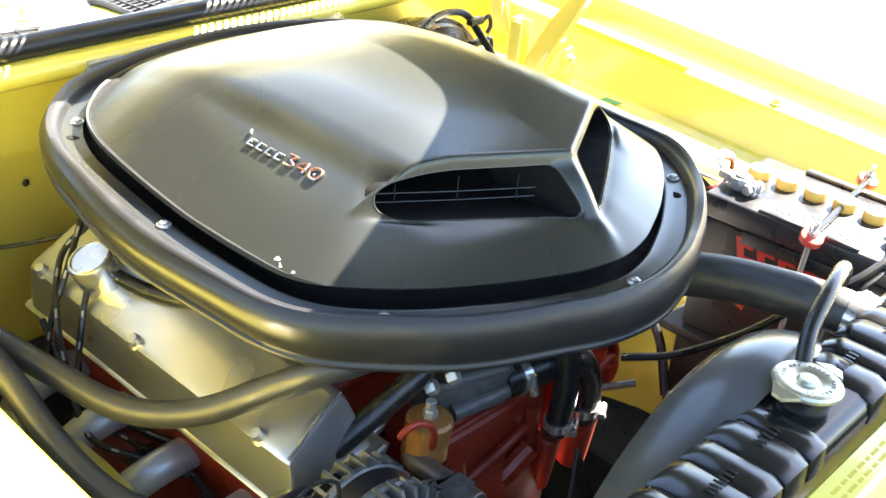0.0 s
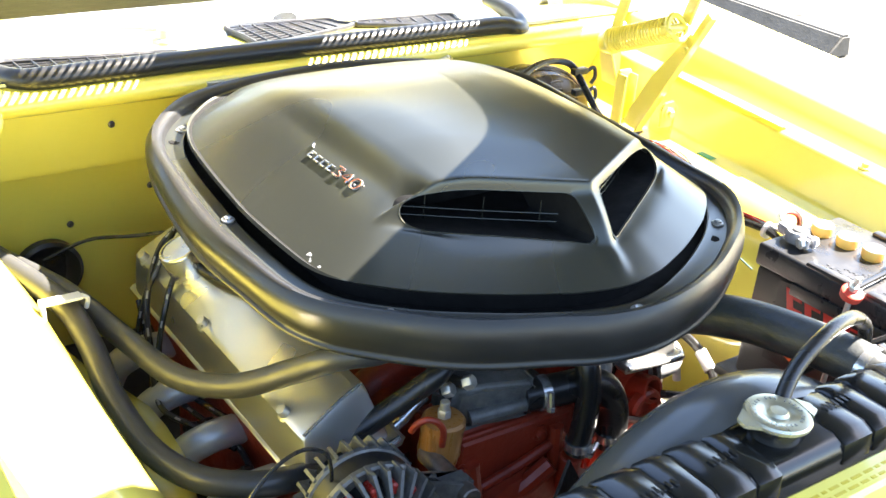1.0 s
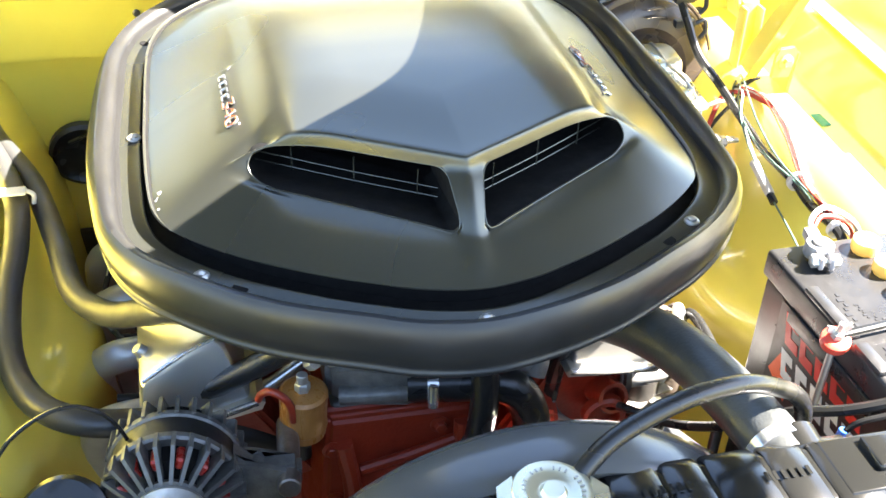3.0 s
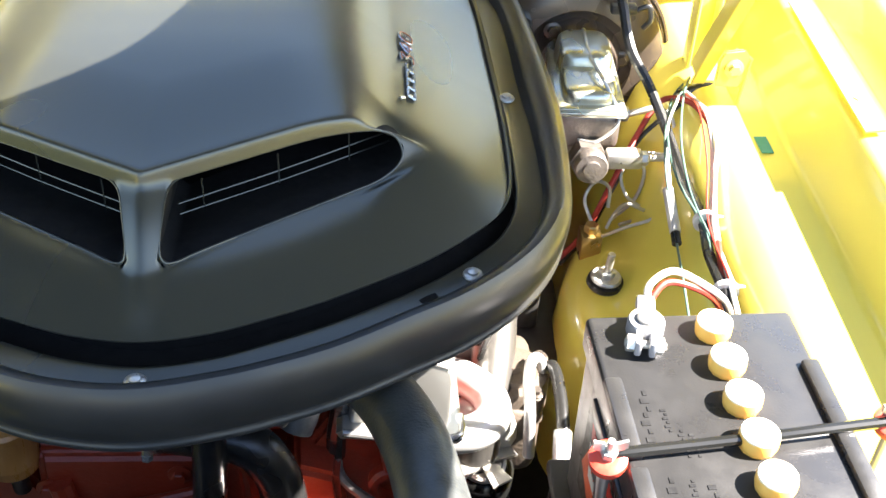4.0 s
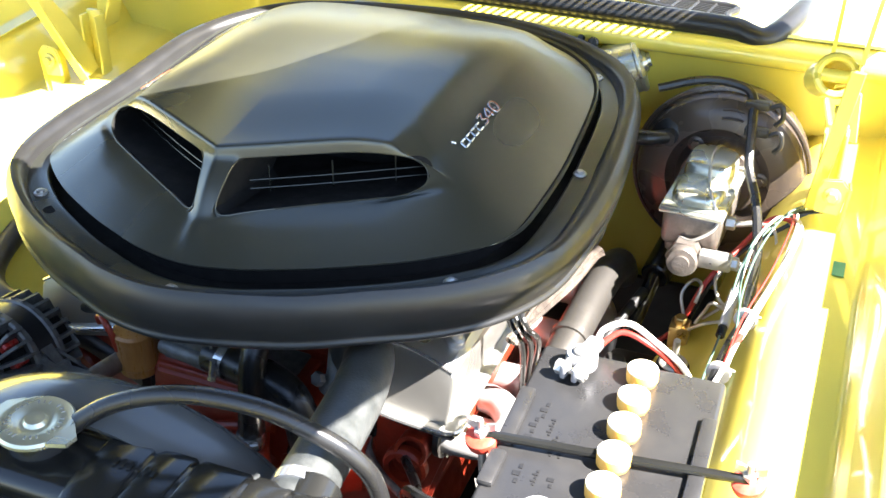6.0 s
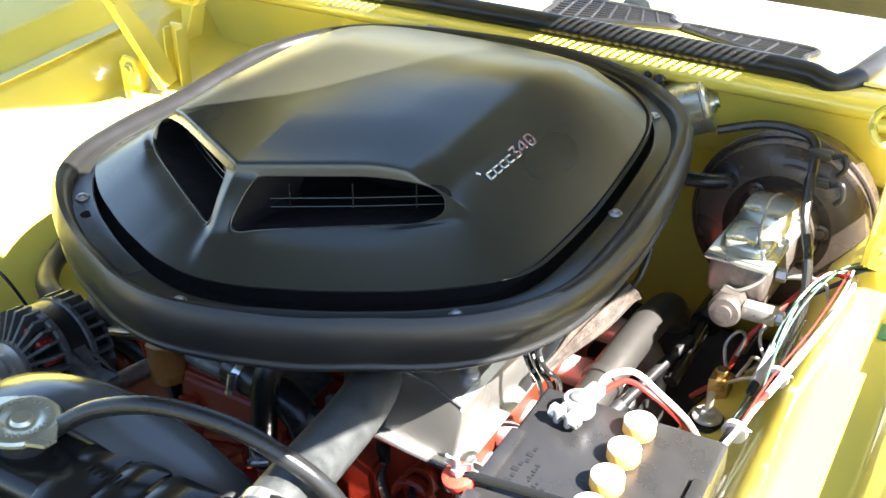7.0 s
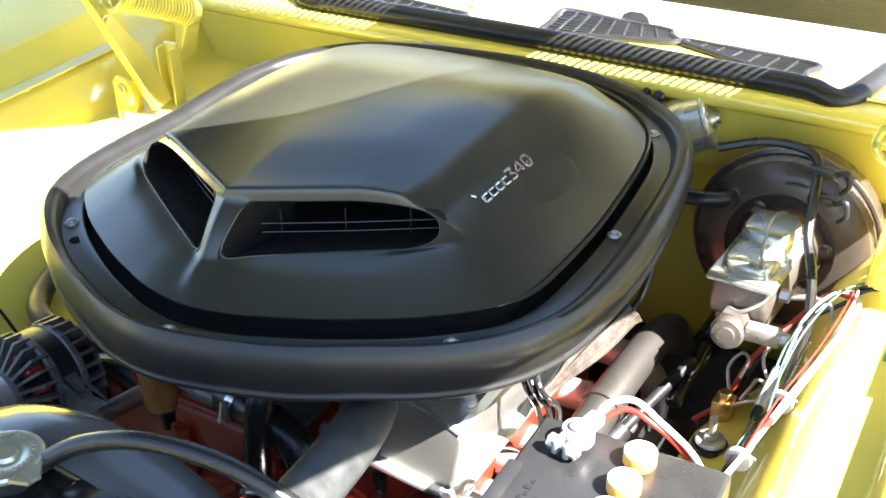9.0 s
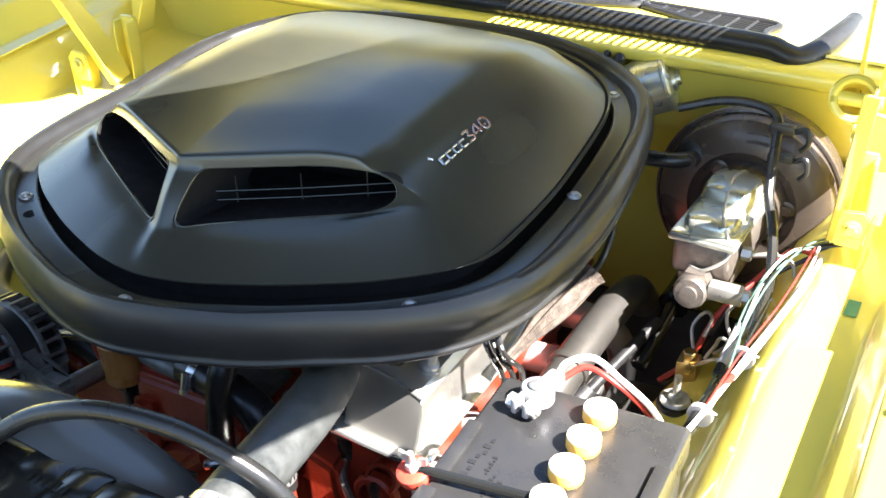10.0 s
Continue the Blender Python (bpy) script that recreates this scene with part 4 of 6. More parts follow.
# ---- engine ----
EX = -0.04  # the engine sits off the car's middle
engine = thing("engine", (EX, 0, 0.35), "orange-red V8 engine with aluminium valve covers filling the bay", "engine")
b = mesh()
box(b, EX - 0.20, EX + 0.20, -0.20, 0.36, 0.35, 0.66, 0.02)
part("block", b, RED, engine, "orange-red enamelled block")
for s in (1, -1):
    dy = -0.02 if s > 0 else 0.0
    b = mesh()
    head = [(0.10, 0.62), (0.17, 0.735), (0.195, 0.735), (0.276, 0.716), (0.280, 0.690), (0.245, 0.585)] if s > 0 else [(0.10, 0.62), (0.17, 0.735), (0.195, 0.735), (0.274, 0.712), (0.278, 0.690), (0.245, 0.585)]
    prism(b, [(EX + s * u, (-0.234 if s > 0 else -0.235), z) for u, z in head], (0, 0.51, 0))
    bmesh.ops.bevel(b, geom=b.edges[:], offset=0.006, segments=2, affect="EDGES")
    hd = part("cylinder_head", b, RED, engine, "orange-red cylinder head")
    b = mesh()
    lathe(b, [(0.027, 0), (0.027, 0.010), (0.024, 0.014), (0.018, 0.014), (0.017, 0.002)], (EX + s * 0.232, -0.236 + dy, 0.672), (0, -1, 0), 28)
    part("end_boss", b, RED, hd)
    # valve cover: tilted pan with a crease and a flanged foot
    y0, y1 = -0.215 + dy, 0.275 + dy
    if s > 0:
        outline = [(0.186, 0.742), (0.191, 0.806), (0.194, 0.817), (0.200, 0.8235), (0.210, 0.8260), (0.266, 0.8145), (0.276, 0.8105), (0.283, 0.802), (0.285, 0.790), (0.284, 0.757), (0.280, 0.736)]
        foot = [(0.176, 0.748), (0.182, 0.752), (0.288, 0.741), (0.294, 0.736), (0.289, 0.730), (0.180, 0.741)]
        edge = [(0.196, 0.8225), (0.237, 0.8175), (0.281, 0.803)]
        bolt_at, bolt_to = (0.266, 0.8125), (0.22, 0.97)
    else:
        outline = [(0.168, 0.738), (0.196, 0.812), (0.204, 0.8205), (0.214, 0.8200), (0.280, 0.7840), (0.286, 0.7770), (0.288, 0.742), (0.289, 0.718)]
        foot = [(0.158, 0.748), (0.166, 0.752), (0.288, 0.722), (0.2925, 0.717), (0.288, 0.710), (0.162, 0.738)]
        edge = [(0.204, 0.8195), (0.237, 0.8060), (0.283, 0.7800)]
        bolt_at, bolt_to = (0.275, 0.774), (0.62, 0.78)
    mid_u, mid_z = 0.237, 0.74
    b = mesh()
    loops = []
    for yy, k in ((y0, 0.90), (y0 + 0.0015, 0.945), (y0 + 0.005, 0.975), (y0 + 0.011, 0.993), (y0 + 0.020, 1.0), (y1 - 0.012, 1.0), (y1 - 0.004, 0.975), (y1, 0.93)):
        lean = 0.024 if yy < 0 else 0.0
        loops.append([(EX + s * (mid_u + (u - mid_u) * k), yy - lean * min(1.0, (0.826 - z) / 0.09), mid_z + (z - mid_z) * k) for u, z in outline])
    rings(b, loops)
    vc = part("valve_cover", b, COVER, engine, "satin cast aluminium valve cover", 22)
    b = mesh()
    prism(b, [(EX + s * u, y0 - 0.030, z) for u, z in foot], (0, y1 - y0 + 0.038, 0))
    part("flange", b, COVER, vc)
    b = mesh()
    tube(b, [(EX + s * u, y0 + 0.003 - 0.024 * min(1.0, (0.826 - z) / 0.09), z) for u, z in edge], 0.0022, 8, 4)
    part("polished_edge", b, CHROME, vc, "brightly polished front edge")
    b = mesh()
    tube(b, [(EX + s * foot[1][0], y0 - 0.030, foot[1][1] - 0.003), (EX + s * (foot[1][0] + foot[2][0]) / 2, y0 - 0.032, (foot[1][1] + foot[2][1]) / 2 - 0.004), (EX + s * foot[2][0], y0 - 0.028, foot[2][1] - 0.003), (EX + s * foot[3][0], y0, foot[3][1])], 0.0040, 10, 5)
    part("rolled_flange", b, CHROME, vc, "bright rolled edge of the flange")
    for yb in (-0.177, 0.045, 0.245):
        b = mesh()
        a = Vector((s * bolt_to[0], 0, bolt_to[1]))
        p = Vector((EX + s * bolt_at[0], yb + dy, bolt_at[1]))
        lathe(b, [(0.014, -0.004), (0.013, 0.002), (0.011, 0.003), (0.011, 0.008), (0.0075, 0.010), (0.0070, 0.018), (0.0060, 0.0195)], p, a, 18)
        part("cover_bolt", b, STEEL, vc, "plated acorn bolt")
    # exhaust tubes below
    for k in range(4):
        yk = -0.15 + 0.115 * k + dy
        b = mesh()
        tube(b, [(EX + s * 0.27, yk, 0.665), (EX + s * 0.315, yk - 0.005, 0.668), (EX + s * 0.345, yk + 0.012, 0.640), (EX + s * 0.352, yk + 0.035, 0.585), (EX + s * 0.34, yk + 0.06, 0.50), (EX + s * 0.32, yk + 0.08, 0.40)], 0.0205, 14)
        part("exhaust_tube", b, ALU, engine, "heat-stained bare metal exhaust tube")
    for k in range(4):
        yk = -0.15 + 0.115 * k + dy
        b = mesh()
        lathe(b, [(0.009, 0), (0.0095, 0.012), (0.007, 0.014), (0.0065, 0.04)], (EX + s * 0.285, yk + 0.05, 0.645), (s, 0, 0.15), 12)
        part("spark_plug_boot", b, HOSE, engine)
# oil filler with a breather hose, passenger's side
b = mesh()
axis = Vector((-0.42, 0.0, 0.9))
lathe(b, [(0.022, 0), (0.022, 0.010), (0.0275, 0.012), (0.0285, 0.016), (0.0285, 0.056), (0.0268, 0.0595), (0.0235, 0.0602), (0.0220, 0.0590), (0.0, 0.0590)], (-0.283, 0.157, 0.782), axis, 32)
part("oil_filler_cap", b, BRIGHT, engine, "plated breather cap on the valve cover")
b = mesh()
rings(b, [[Vector((-0.281, 0.155, 0.782)) + axis.normalized() * h + Vector((r * math.cos(a), r * math.sin(a), 0)) for a in [k * math.pi / 8 for k in range(16)]] for r, h in ((0.030, -0.002), (0.030, 0.004), (0.023, 0.006))])
part("filler_grommet", b, HOSE, engine)
# intake manifold, grey water outlet, timing cover and pump
b = mesh()
prof = [(-0.165, 0.66), (-0.165, 0.725), (-0.12, 0.748), (0.12, 0.748), (0.165, 0.725), (0.165, 0.66)]
prism(b, [(EX + u, -0.185, z) for u, z in prof], (0, 0.42, 0))
bmesh.ops.bevel(b, geom=b.edges[:], offset=0.008, segments=2, affect="EDGES")
part("intake_manifold", b, RED, engine, "orange-red intake manifold")
for k in range(4):
    b = mesh()
    tube(b, [(EX + (0.04 if k % 2 else -0.04), -0.12 + 0.09 * k, 0.755), (EX + (0.10 if k % 2 else -0.10), -0.12 + 0.09 * k, 0.752), (EX + (0.155 if k % 2 else -0.155), -0.12 + 0.09 * k, 0.72)], 0.024, 12)
    part("intake_runner", b, RED, engine)
b = mesh()
lathe(b, [(0.10, 0.0), (0.10, 0.05), (0.085, 0.06), (0.085, 0.085)], (EX + 0.02, 0.02, 0.755), (0, 0, 1), 32)
part("carburettor_base", b, ALU_DULL, engine, "dull aluminium carburettor")
b = mesh()
rings(b, [[(x, y, z) for y, z in loop] for x, loop in (
    (-0.133, ((-0.195, 0.742), (-0.246, 0.744), (-0.252, 0.792), (-0.200, 0.806))),
    (-0.105, ((-0.200, 0.735), (-0.264, 0.738), (-0.268, 0.802), (-0.205, 0.812))),
    (-0.042, ((-0.215, 0.742), (-0.284, 0.744), (-0.286, 0.800), (-0.220, 0.808))),
    (-0.034, ((-0.220, 0.745), (-0.281, 0.747), (-0.283, 0.797), (-0.225, 0.804))))])
bmesh.ops.bevel(b, geom=b.edges[:], offset=0.007, segments=3, affect="EDGES")
tube(b, [(-0.12, -0.264, 0.760), (-0.09, -0.273, 0.764), (-0.040, -0.284, 0.770)], 0.010, 10)
box(b, -0.13, 0.04, -0.258, -0.19, 0.722, 0.742, 0.005)
part("water_outlet", b, ALU_DULL, engine, "dull grey cast water outlet", 50)
b = mesh()
rings(b, [[(EX + u, y, z) for u, z in loop] for y, loop in (
    (-0.19, ((-0.125, 0.50), (0.115, 0.50), (0.100, 0.738), (-0.110, 0.742))),
    (-0.262, ((-0.115, 0.50), (0.105, 0.50), (0.092, 0.734), (-0.100, 0.738))),
    (-0.272, ((-0.108, 0.50), (0.098, 0.50), (0.088, 0.726), (-0.094, 0.730))))])
bmesh.ops.bevel(b, geom=b.edges[:], offset=0.005, segments=2, affect="EDGES")
part("timing_cover", b, RED, engine, "orange-red timing cover")
b = mesh()
for pts, r in (([(EX - 0.085, -0.275, 0.55), (EX - 0.070, -0.281, 0.62), (EX - 0.080, -0.276, 0.700)], 0.011),
               ([(EX - 0.06, -0.276, 0.655), (EX + 0.00, -0.279, 0.672), (EX + 0.07, -0.276, 0.69)], 0.007),
               ([(EX - 0.07, -0.276, 0.60), (EX - 0.01, -0.29, 0.64), (EX + 0.03, -0.30, 0.675)], 0.013),
               ([(EX + 0.02, -0.28, 0.56), (EX + 0.05, -0.285, 0.62), (EX + 0.055, -0.276, 0.71)], 0.010)):
    tube(b, pts, r, 10)
part("casting_rib", b, RED, engine)
b = mesh()
lathe(b, [(0.085, 0), (0.090, 0.01), (0.085, 0.03), (0.060, 0.045), (0.030, 0.05), (0.028, 0.075), (0.010, 0.078)], (EX, -0.262, 0.575), (0, -1, 0), 32)
part("water_pump", b, RED, engine, "orange-red water pump")
for x, z in ((EX - 0.092, 0.69), (EX - 0.09, 0.61), (EX + 0.085, 0.64), (EX + 0.03, 0.705)):
    bolt("front_bolt", (x, -0.272, z), (0, -1, 0), 0.007, engine, RED)
for x, r in ((0.089, 0.019), (0.020, 0.015)):
    b = mesh()
    rod(b, (x, -0.296, 0.60), (x, -0.305, 0.680), r)
    part("pump_neck", b, RED, engine)
b = mesh()
rings(b, [[(x, y, z) for x, z in loop] for y, loop in (
    (-0.20, ((0.095, 0.58), (0.148, 0.60), (0.143, 0.700), (0.092, 0.712))),
    (-0.262, ((0.098, 0.59), (0.142, 0.61), (0.136, 0.680), (0.096, 0.696))))])
bmesh.ops.bevel(b, geom=b.edges[:], offset=0.006, segments=2, affect="EDGES")
part("head_corner_casting", b, RED, engine)
b = mesh()
lathe(b, [(0.0200, -0.05), (0.0200, -0.004), (0.0190, 0.0), (0.0145, 0.0), (0.0138, -0.004), (0.013, -0.022), (0.0, -0.024)], (0.200, -0.266, 0.698), (0.1, -1, 0.35), 32)
part("head_end_boss", b, RED, engine, "open round boss on the head's end")
b = mesh()
tube(b, [(0.10, -0.225, 0.79), (0.105, -0.245, 0.765), (0.098, -0.255, 0.745)], 0.017, 14)
hexnut(b, (0.088, -0.262, 0.768), (-0.3, -0.8, 0.5), 0.009, 0.008)
part("thermostat_elbow", b, ALU_DULL, engine, "grey cast elbow under the scoop")
# crossmember and splash pan close the bay from below
b = mesh()
box(b, -0.46, 0.46, -0.60, 0.40, 0.27, 0.30, 0.01)
part("splash_pan", b, DARK, car, "dark underbody of the engine bay")
for s in (1, -1):
    for y in (-0.15, 2.5):
        b = mesh()
        lathe(b, [(0.20, -0.10), (0.31, -0.105), (0.335, -0.08), (0.34, 0.0), (0.335, 0.08), (0.31, 0.105), (0.20, 0.10)], (s * 0.78, y, 0.34), (1, 0, 0), 40)
        part("tyre", b, HOSE, car, "black tyre")


# ---- hoses and pipes on the engine ----
def hose(name, pts, r, label, material=None, category="hose", clamps=(), group=""):
    t = thing(name, pts[0], label, category, group)
    q = mesh()
    tube(q, pts, r, 16)
    part("tube", q, material or HOSE, t)
    for at, axis in clamps:
        clamp(at, axis, r, t)
    return t


def clamp(at, axis, r, parent):
    q = mesh()
    a = Vector(axis).normalized()
    lathe(q, [(r + 0.0002, -0.006), (r + 0.0016, -0.006), (r + 0.0016, 0.006), (r + 0.0002, 0.006)], at, axis, 28)
    side = a.cross(Vector((0.3, 0.2, 1))).normalized()
    p = Vector(at) + side * (r + 0.005)
    rod(q, p - a.cross(side) * 0.010, p + a.cross(side) * 0.010, 0.0045, 10)
    hexnut(q, p + a.cross(side) * 0.010, a.cross(side), 0.0055, 0.006)
    part("hose_clamp", q, CHROME, parent, "plated worm-drive clamp")


hose("heater_hose", [(-0.53, 0.39, 0.80), (-0.505, 0.30, 0.80), (-0.452, 0.185, 0.79), (-0.420, 0.065, 0.777), (-0.397, -0.045, 0.777), (-0.358, -0.118, 0.795), (-0.316, -0.175, 0.834), (-0.284, -0.230, 0.876), (-0.235, -0.245, 0.88), (-0.15, -0.20, 0.86), (-0.09, -0.17, 0.81)], 0.0150, "black rubber heater hose sagging across the valve cover", HEATER)
hose("heater_hose", [(-0.56, 0.37, 0.83), (-0.505, 0.25, 0.81), (-0.470, 0.140, 0.800), (-0.465, 0.06, 0.786), (-0.472, -0.03, 0.768), (-0.466, -0.125, 0.752), (-0.437, -0.196, 0.746), (-0.384, -0.236, 0.745), (-0.31, -0.235, 0.73), (-0.24, -0.23, 0.70), (-0.17, -0.225, 0.66)], 0.0155, "black rubber heater hose looping down past the alternator", HEATER)
clip = thing("hose_clip", (-0.472, 0.155, 0.78), "pale plastic clip holding two heater hoses", "clip")
b = mesh()
box(b, -0.500, -0.452, 0.112, 0.130, 0.817, 0.821, 0.0015)
box(b, -0.504, -0.499, 0.112, 0.130, 0.775, 0.821, 0.0015)
tube(b, [(-0.452, 0.121, 0.819), (-0.444, 0.122, 0.812), (-0.446, 0.124, 0.798)], 0.003, 8)
part("clip_body", b, WHITE, clip)
hose("breather_hose", [(-0.288, 0.150, 0.812), (-0.277, 0.085, 0.812), (-0.262, 0.027, 0.820), (-0.235, -0.02, 0.835), (-0.18, -0.05, 0.85)], 0.0095, "black breather hose from the filler cap")
hose("fuel_hose", [(-0.31, -0.200, 0.715), (-0.296, -0.214, 0.735), (-0.242, -0.224, 0.765), (-0.193, -0.238, 0.800), (-0.157, -0.248, 0.830), (-0.12, -0.22, 0.85)], 0.0135, "thick black hose rising under the scoop")
hose("bracket_pipe", [(-0.262, -0.19, 0.70), (-0.225, -0.205, 0.722), (-0.193, -0.214, 0.742), (-0.15, -0.21, 0.77)], 0.0085, "bright metal support pipe by the valve cover", CHROME, "pipe")
hose("upper_radiator_hose", [(0.222, -0.562, 0.886), (0.219, -0.525, 0.889), (0.211, -0.455, 0.884), (0.199, -0.385, 0.874), (0.178, -0.320, 0.856), (0.150, -0.265, 0.830), (0.118, -0.235, 0.795)], 0.0272, "thick weathered upper radiator hose", OLD_HOSE, "hose", [((0.2205, -0.545, 0.8885), (-0.1, 1, 0.05))])
hose("bypass_hose", [(-0.048, -0.272, 0.772), (-0.020, -0.278, 0.773), (0.008, -0.284, 0.774), (0.038, -0.290, 0.774), (0.066, -0.296, 0.764), (0.082, -0.300, 0.738), (0.088, -0.302, 0.705), (0.089, -0.302, 0.672)], 0.0210, "black moulded bypass hose bending down to the pump", HOSE, "hose", [((-0.022, -0.2775, 0.773), (1, -0.2, 0)), ((0.087, -0.302, 0.690), (0.05, 0, -1))])
hose("vent_hose", [(0.030, -0.262, 0.850), (0.028, -0.300, 0.810), (0.027, -0.312, 0.760), (0.020, -0.312, 0.690)], 0.0155, "slim black hose dropping to the water pump", HOSE, "hose", [((0.0215, -0.312, 0.703), (0.1, 0, -1))])
hose("overflow_hose", [(0.006, -0.588, 0.910), (0.018, -0.577, 0.924), (0.055, -0.560, 0.948), (0.115, -0.547, 0.966), (0.178, -0.532, 0.960), (0.222, -0.520, 0.938), (0.254, -0.510, 0.912), (0.272, -0.502, 0.875), (0.278, -0.495, 0.80)], 0.0084, "thin black overflow hose arching from the radiator neck")

# fuel filter
ff = thing("fuel_filter", (-0.180, -0.268, 0.70), "amber translucent fuel filter can on the engine front", "fuel filter")
b = mesh()
FC = Vector((-0.161, -0.262, 0.714))
lathe(b, [(0.012, -0.006), (0.020, -0.003), (0.0245, 0.002), (0.0250, 0.012), (0.0262, 0.0135), (0.0262, 0.0165), (0.0252, 0.018), (0.0258, 0.052), (0.0265, 0.054), (0.0260, 0.060), (0.0225, 0.063), (0.008, 0.064)], FC, (0.03, -0.06, 1), 36)
part("can", b, COPPER, ff, "amber paper-element can with a crimped band")
b = mesh()
hexnut(b, FC + Vector((0.001, -0.004, 0.064)), (0, 0, 1), 0.0085, 0.010)
rod(b, FC + Vector((0.001, -0.004, 0.072)), FC + Vector((0.001, -0.004, 0.085)), 0.006)
part("top_fitting", b, STEEL, ff)
b = mesh()
rod(b, FC + Vector((0, 0, -0.004)), FC + Vector((0, 0.002, -0.04)), 0.0085)
hexnut(b, FC + Vector((0, 0, -0.018)), (0, 0, 1), 0.011, 0.008)
part("lower_fitting", b, PLASTIC, ff)
b = mesh()
tube(b, [(-0.173, -0.284, 0.752), (-0.175, -0.287, 0.774), (-0.182, -0.286, 0.788), (-0.193, -0.280, 0.793), (-0.203, -0.273, 0.786), (-0.207, -0.268, 0.774)], 0.0042, 10)
part("loop_bracket", b, RED, ff, "orange looped wire")
for i, (x, y, z) in enumerate(((-0.150, -0.250, 0.800), (-0.130, -0.262, 0.812))):
    fit_ = thing("pipe_fitting", (x, y, z - 0.02), "small black and plated pipe union", "fitting", "pipe fittings")
    b = mesh()
    hexnut(b, (x, y, z), (0.4, -0.6, 0.5), 0.009, 0.012)
    part("nut", b, STEEL, fit_)
    b = mesh()
    tube(b, [(x, y, z), (x + 0.005, y + 0.02, z - 0.012), (x + 0.01, y + 0.05, z - 0.02)], 0.007, 10)
    part("stub", b, PLASTIC, fit_)

# alternator
alt = thing("alternator", (-0.30, -0.34, 0.66), "grey cast alternator with radial vents and red windings", "alternator")
AC = Vector((-0.298, -0.325, 0.742))
ax_ = Vector((-0.10, -1, 0.12)).normalized()
fa = frame_at(AC, ax_)
b = mesh()
lathe(b, [(0.058, -0.020), (0.0625, -0.018), (0.0625, -0.012), (0.060, -0.010)], AC, ax_, 48)
lathe(b, [(0.018, -0.055), (0.034, -0.056), (0.036, -0.050), (0.020, -0.04)], AC, ax_, 48)
lathe(b, [(0.060, 0.012), (0.0625, 0.014), (0.0625, 0.020), (0.060, 0.022), (0.056, 0.020)], AC, ax_, 48)
lathe(b, [(0.020, 0.030), (0.034, 0.044), (0.036, 0.050), (0.030, 0.052), (0.018, 0.052)], AC, ax_, 48)
part("housing", b, ALU_DULL, alt, "grey cast housing")
b = mesh()
lathe(b, [(0.058, -0.012), (0.0605, -0.010), (0.0605, 0.012), (0.058, 0.014)], AC, ax_, 48)
part("stator_ring", b, PLASTIC, alt, "black laminated ring")
for k in range(52):
    a = 2 * math.pi * (k // 2) / 26
    q = mesh()
    for (r0, h0), (r1, h1) in ((((0.0615, 0.016), (0.034, 0.052)), ((0.0615, -0.014), (0.034, -0.056)))[k % 2],):
        pts = []
        for r, h in ((r0 + 0.003, h0), (r0 + 0.003, h0 + (h1 - h0) * 0.55), (r1, h1), (r1, h1 * 0.80), (r0 - 0.008, h0)):
            pts.append(fa @ Vector((r * math.cos(a), r * math.sin(a), h)))
        off = fa.to_3x3() @ Vector((-math.sin(a), math.cos(a), 0)) * 0.0036
        prism(q, pts, off)
    part("fin", q, ALU_DULL, alt)
b = mesh()
lathe(b, [(0.050, -0.040), (0.052, -0.012), (0.052, 0.018), (0.046, 0.034), (0.030, 0.040), (0.0, 0.040)], AC, ax_, 40)
part("inner_core", b, DARK, alt)
for k in range(14):
    b = mesh()
    a = 2 * math.pi * k / 14
    p = fa @ Vector((0.046 * math.cos(a), 0.046 * math.sin(a), 0.030))
    box(b, -0.006, 0.006, -0.004, 0.004, -0.010, 0.010, 0.002, 1, Matrix.Translation(p) @ fa.to_3x3().to_4x4() @ Matrix.Rotation(a, 4, "Z"))
    part("winding", b, COIL_RED, alt, "red varnished winding")
b = mesh()
lathe(b, [(0.030, 0.048), (0.033, 0.052), (0.034, 0.056), (0.024, 0.062), (0.024, 0.066), (0.034, 0.072), (0.0345, 0.076), (0.026, 0.081), (0.034, 0.087), (0.034, 0.090), (0.014, 0.092), (0.012, 0.104)], AC, ax_, 36)
part("pulley", b, STEEL, alt, "ribbed steel pulley")
b = mesh()
prism(b, [fa @ Vector(p) for p in ((0.035, -0.05, -0.01), (0.075, -0.045, -0.01), (0.115, -0.012, -0.01), (0.115, 0.014, -0.01), (0.075, 0.012, -0.01), (0.05, 0.035, -0.01))], ax_ * 0.028)
bmesh.ops.bevel(b, geom=b.edges[:], offset=0.006, segments=2, affect="EDGES")
part("mounting_ear", b, ALU_DULL, alt)
b = mesh()
rod(b, fa @ Vector((0.103, 0.0, -0.07)), fa @ Vector((0.103, 0.0, 0.03)), 0.011)
part("pivot_bolt", b, IRON, alt, "rusty pivot bolt sleeve")
b = mesh()
tube(b, [fa @ Vector(p) for p in ((-0.045, -0.05, -0.05), (-0.05, -0.085, -0.03), (0.0, -0.10, -0.01), (0.04, -0.08, 0.0))], 0.0022, 8)
part("field_wire", b, HOSE, alt)
alt.scale = (1.1, 1.1, 1.1)
alt.location.z -= 0.014
hn = thing("horn", (-0.418, -0.345, 0.70), "black round horn on the passenger's side", "horn")
b = mesh()
lathe(b, [(0.020, -0.03), (0.046, -0.012), (0.052, 0.0), (0.052, 0.006), (0.047, 0.010), (0.016, 0.012), (0.014, 0.016)], (-0.405, -0.370, 0.735), (-0.35, -0.5, 0.8), 36)
part("body", b, GLOSS, hn)
b = mesh()
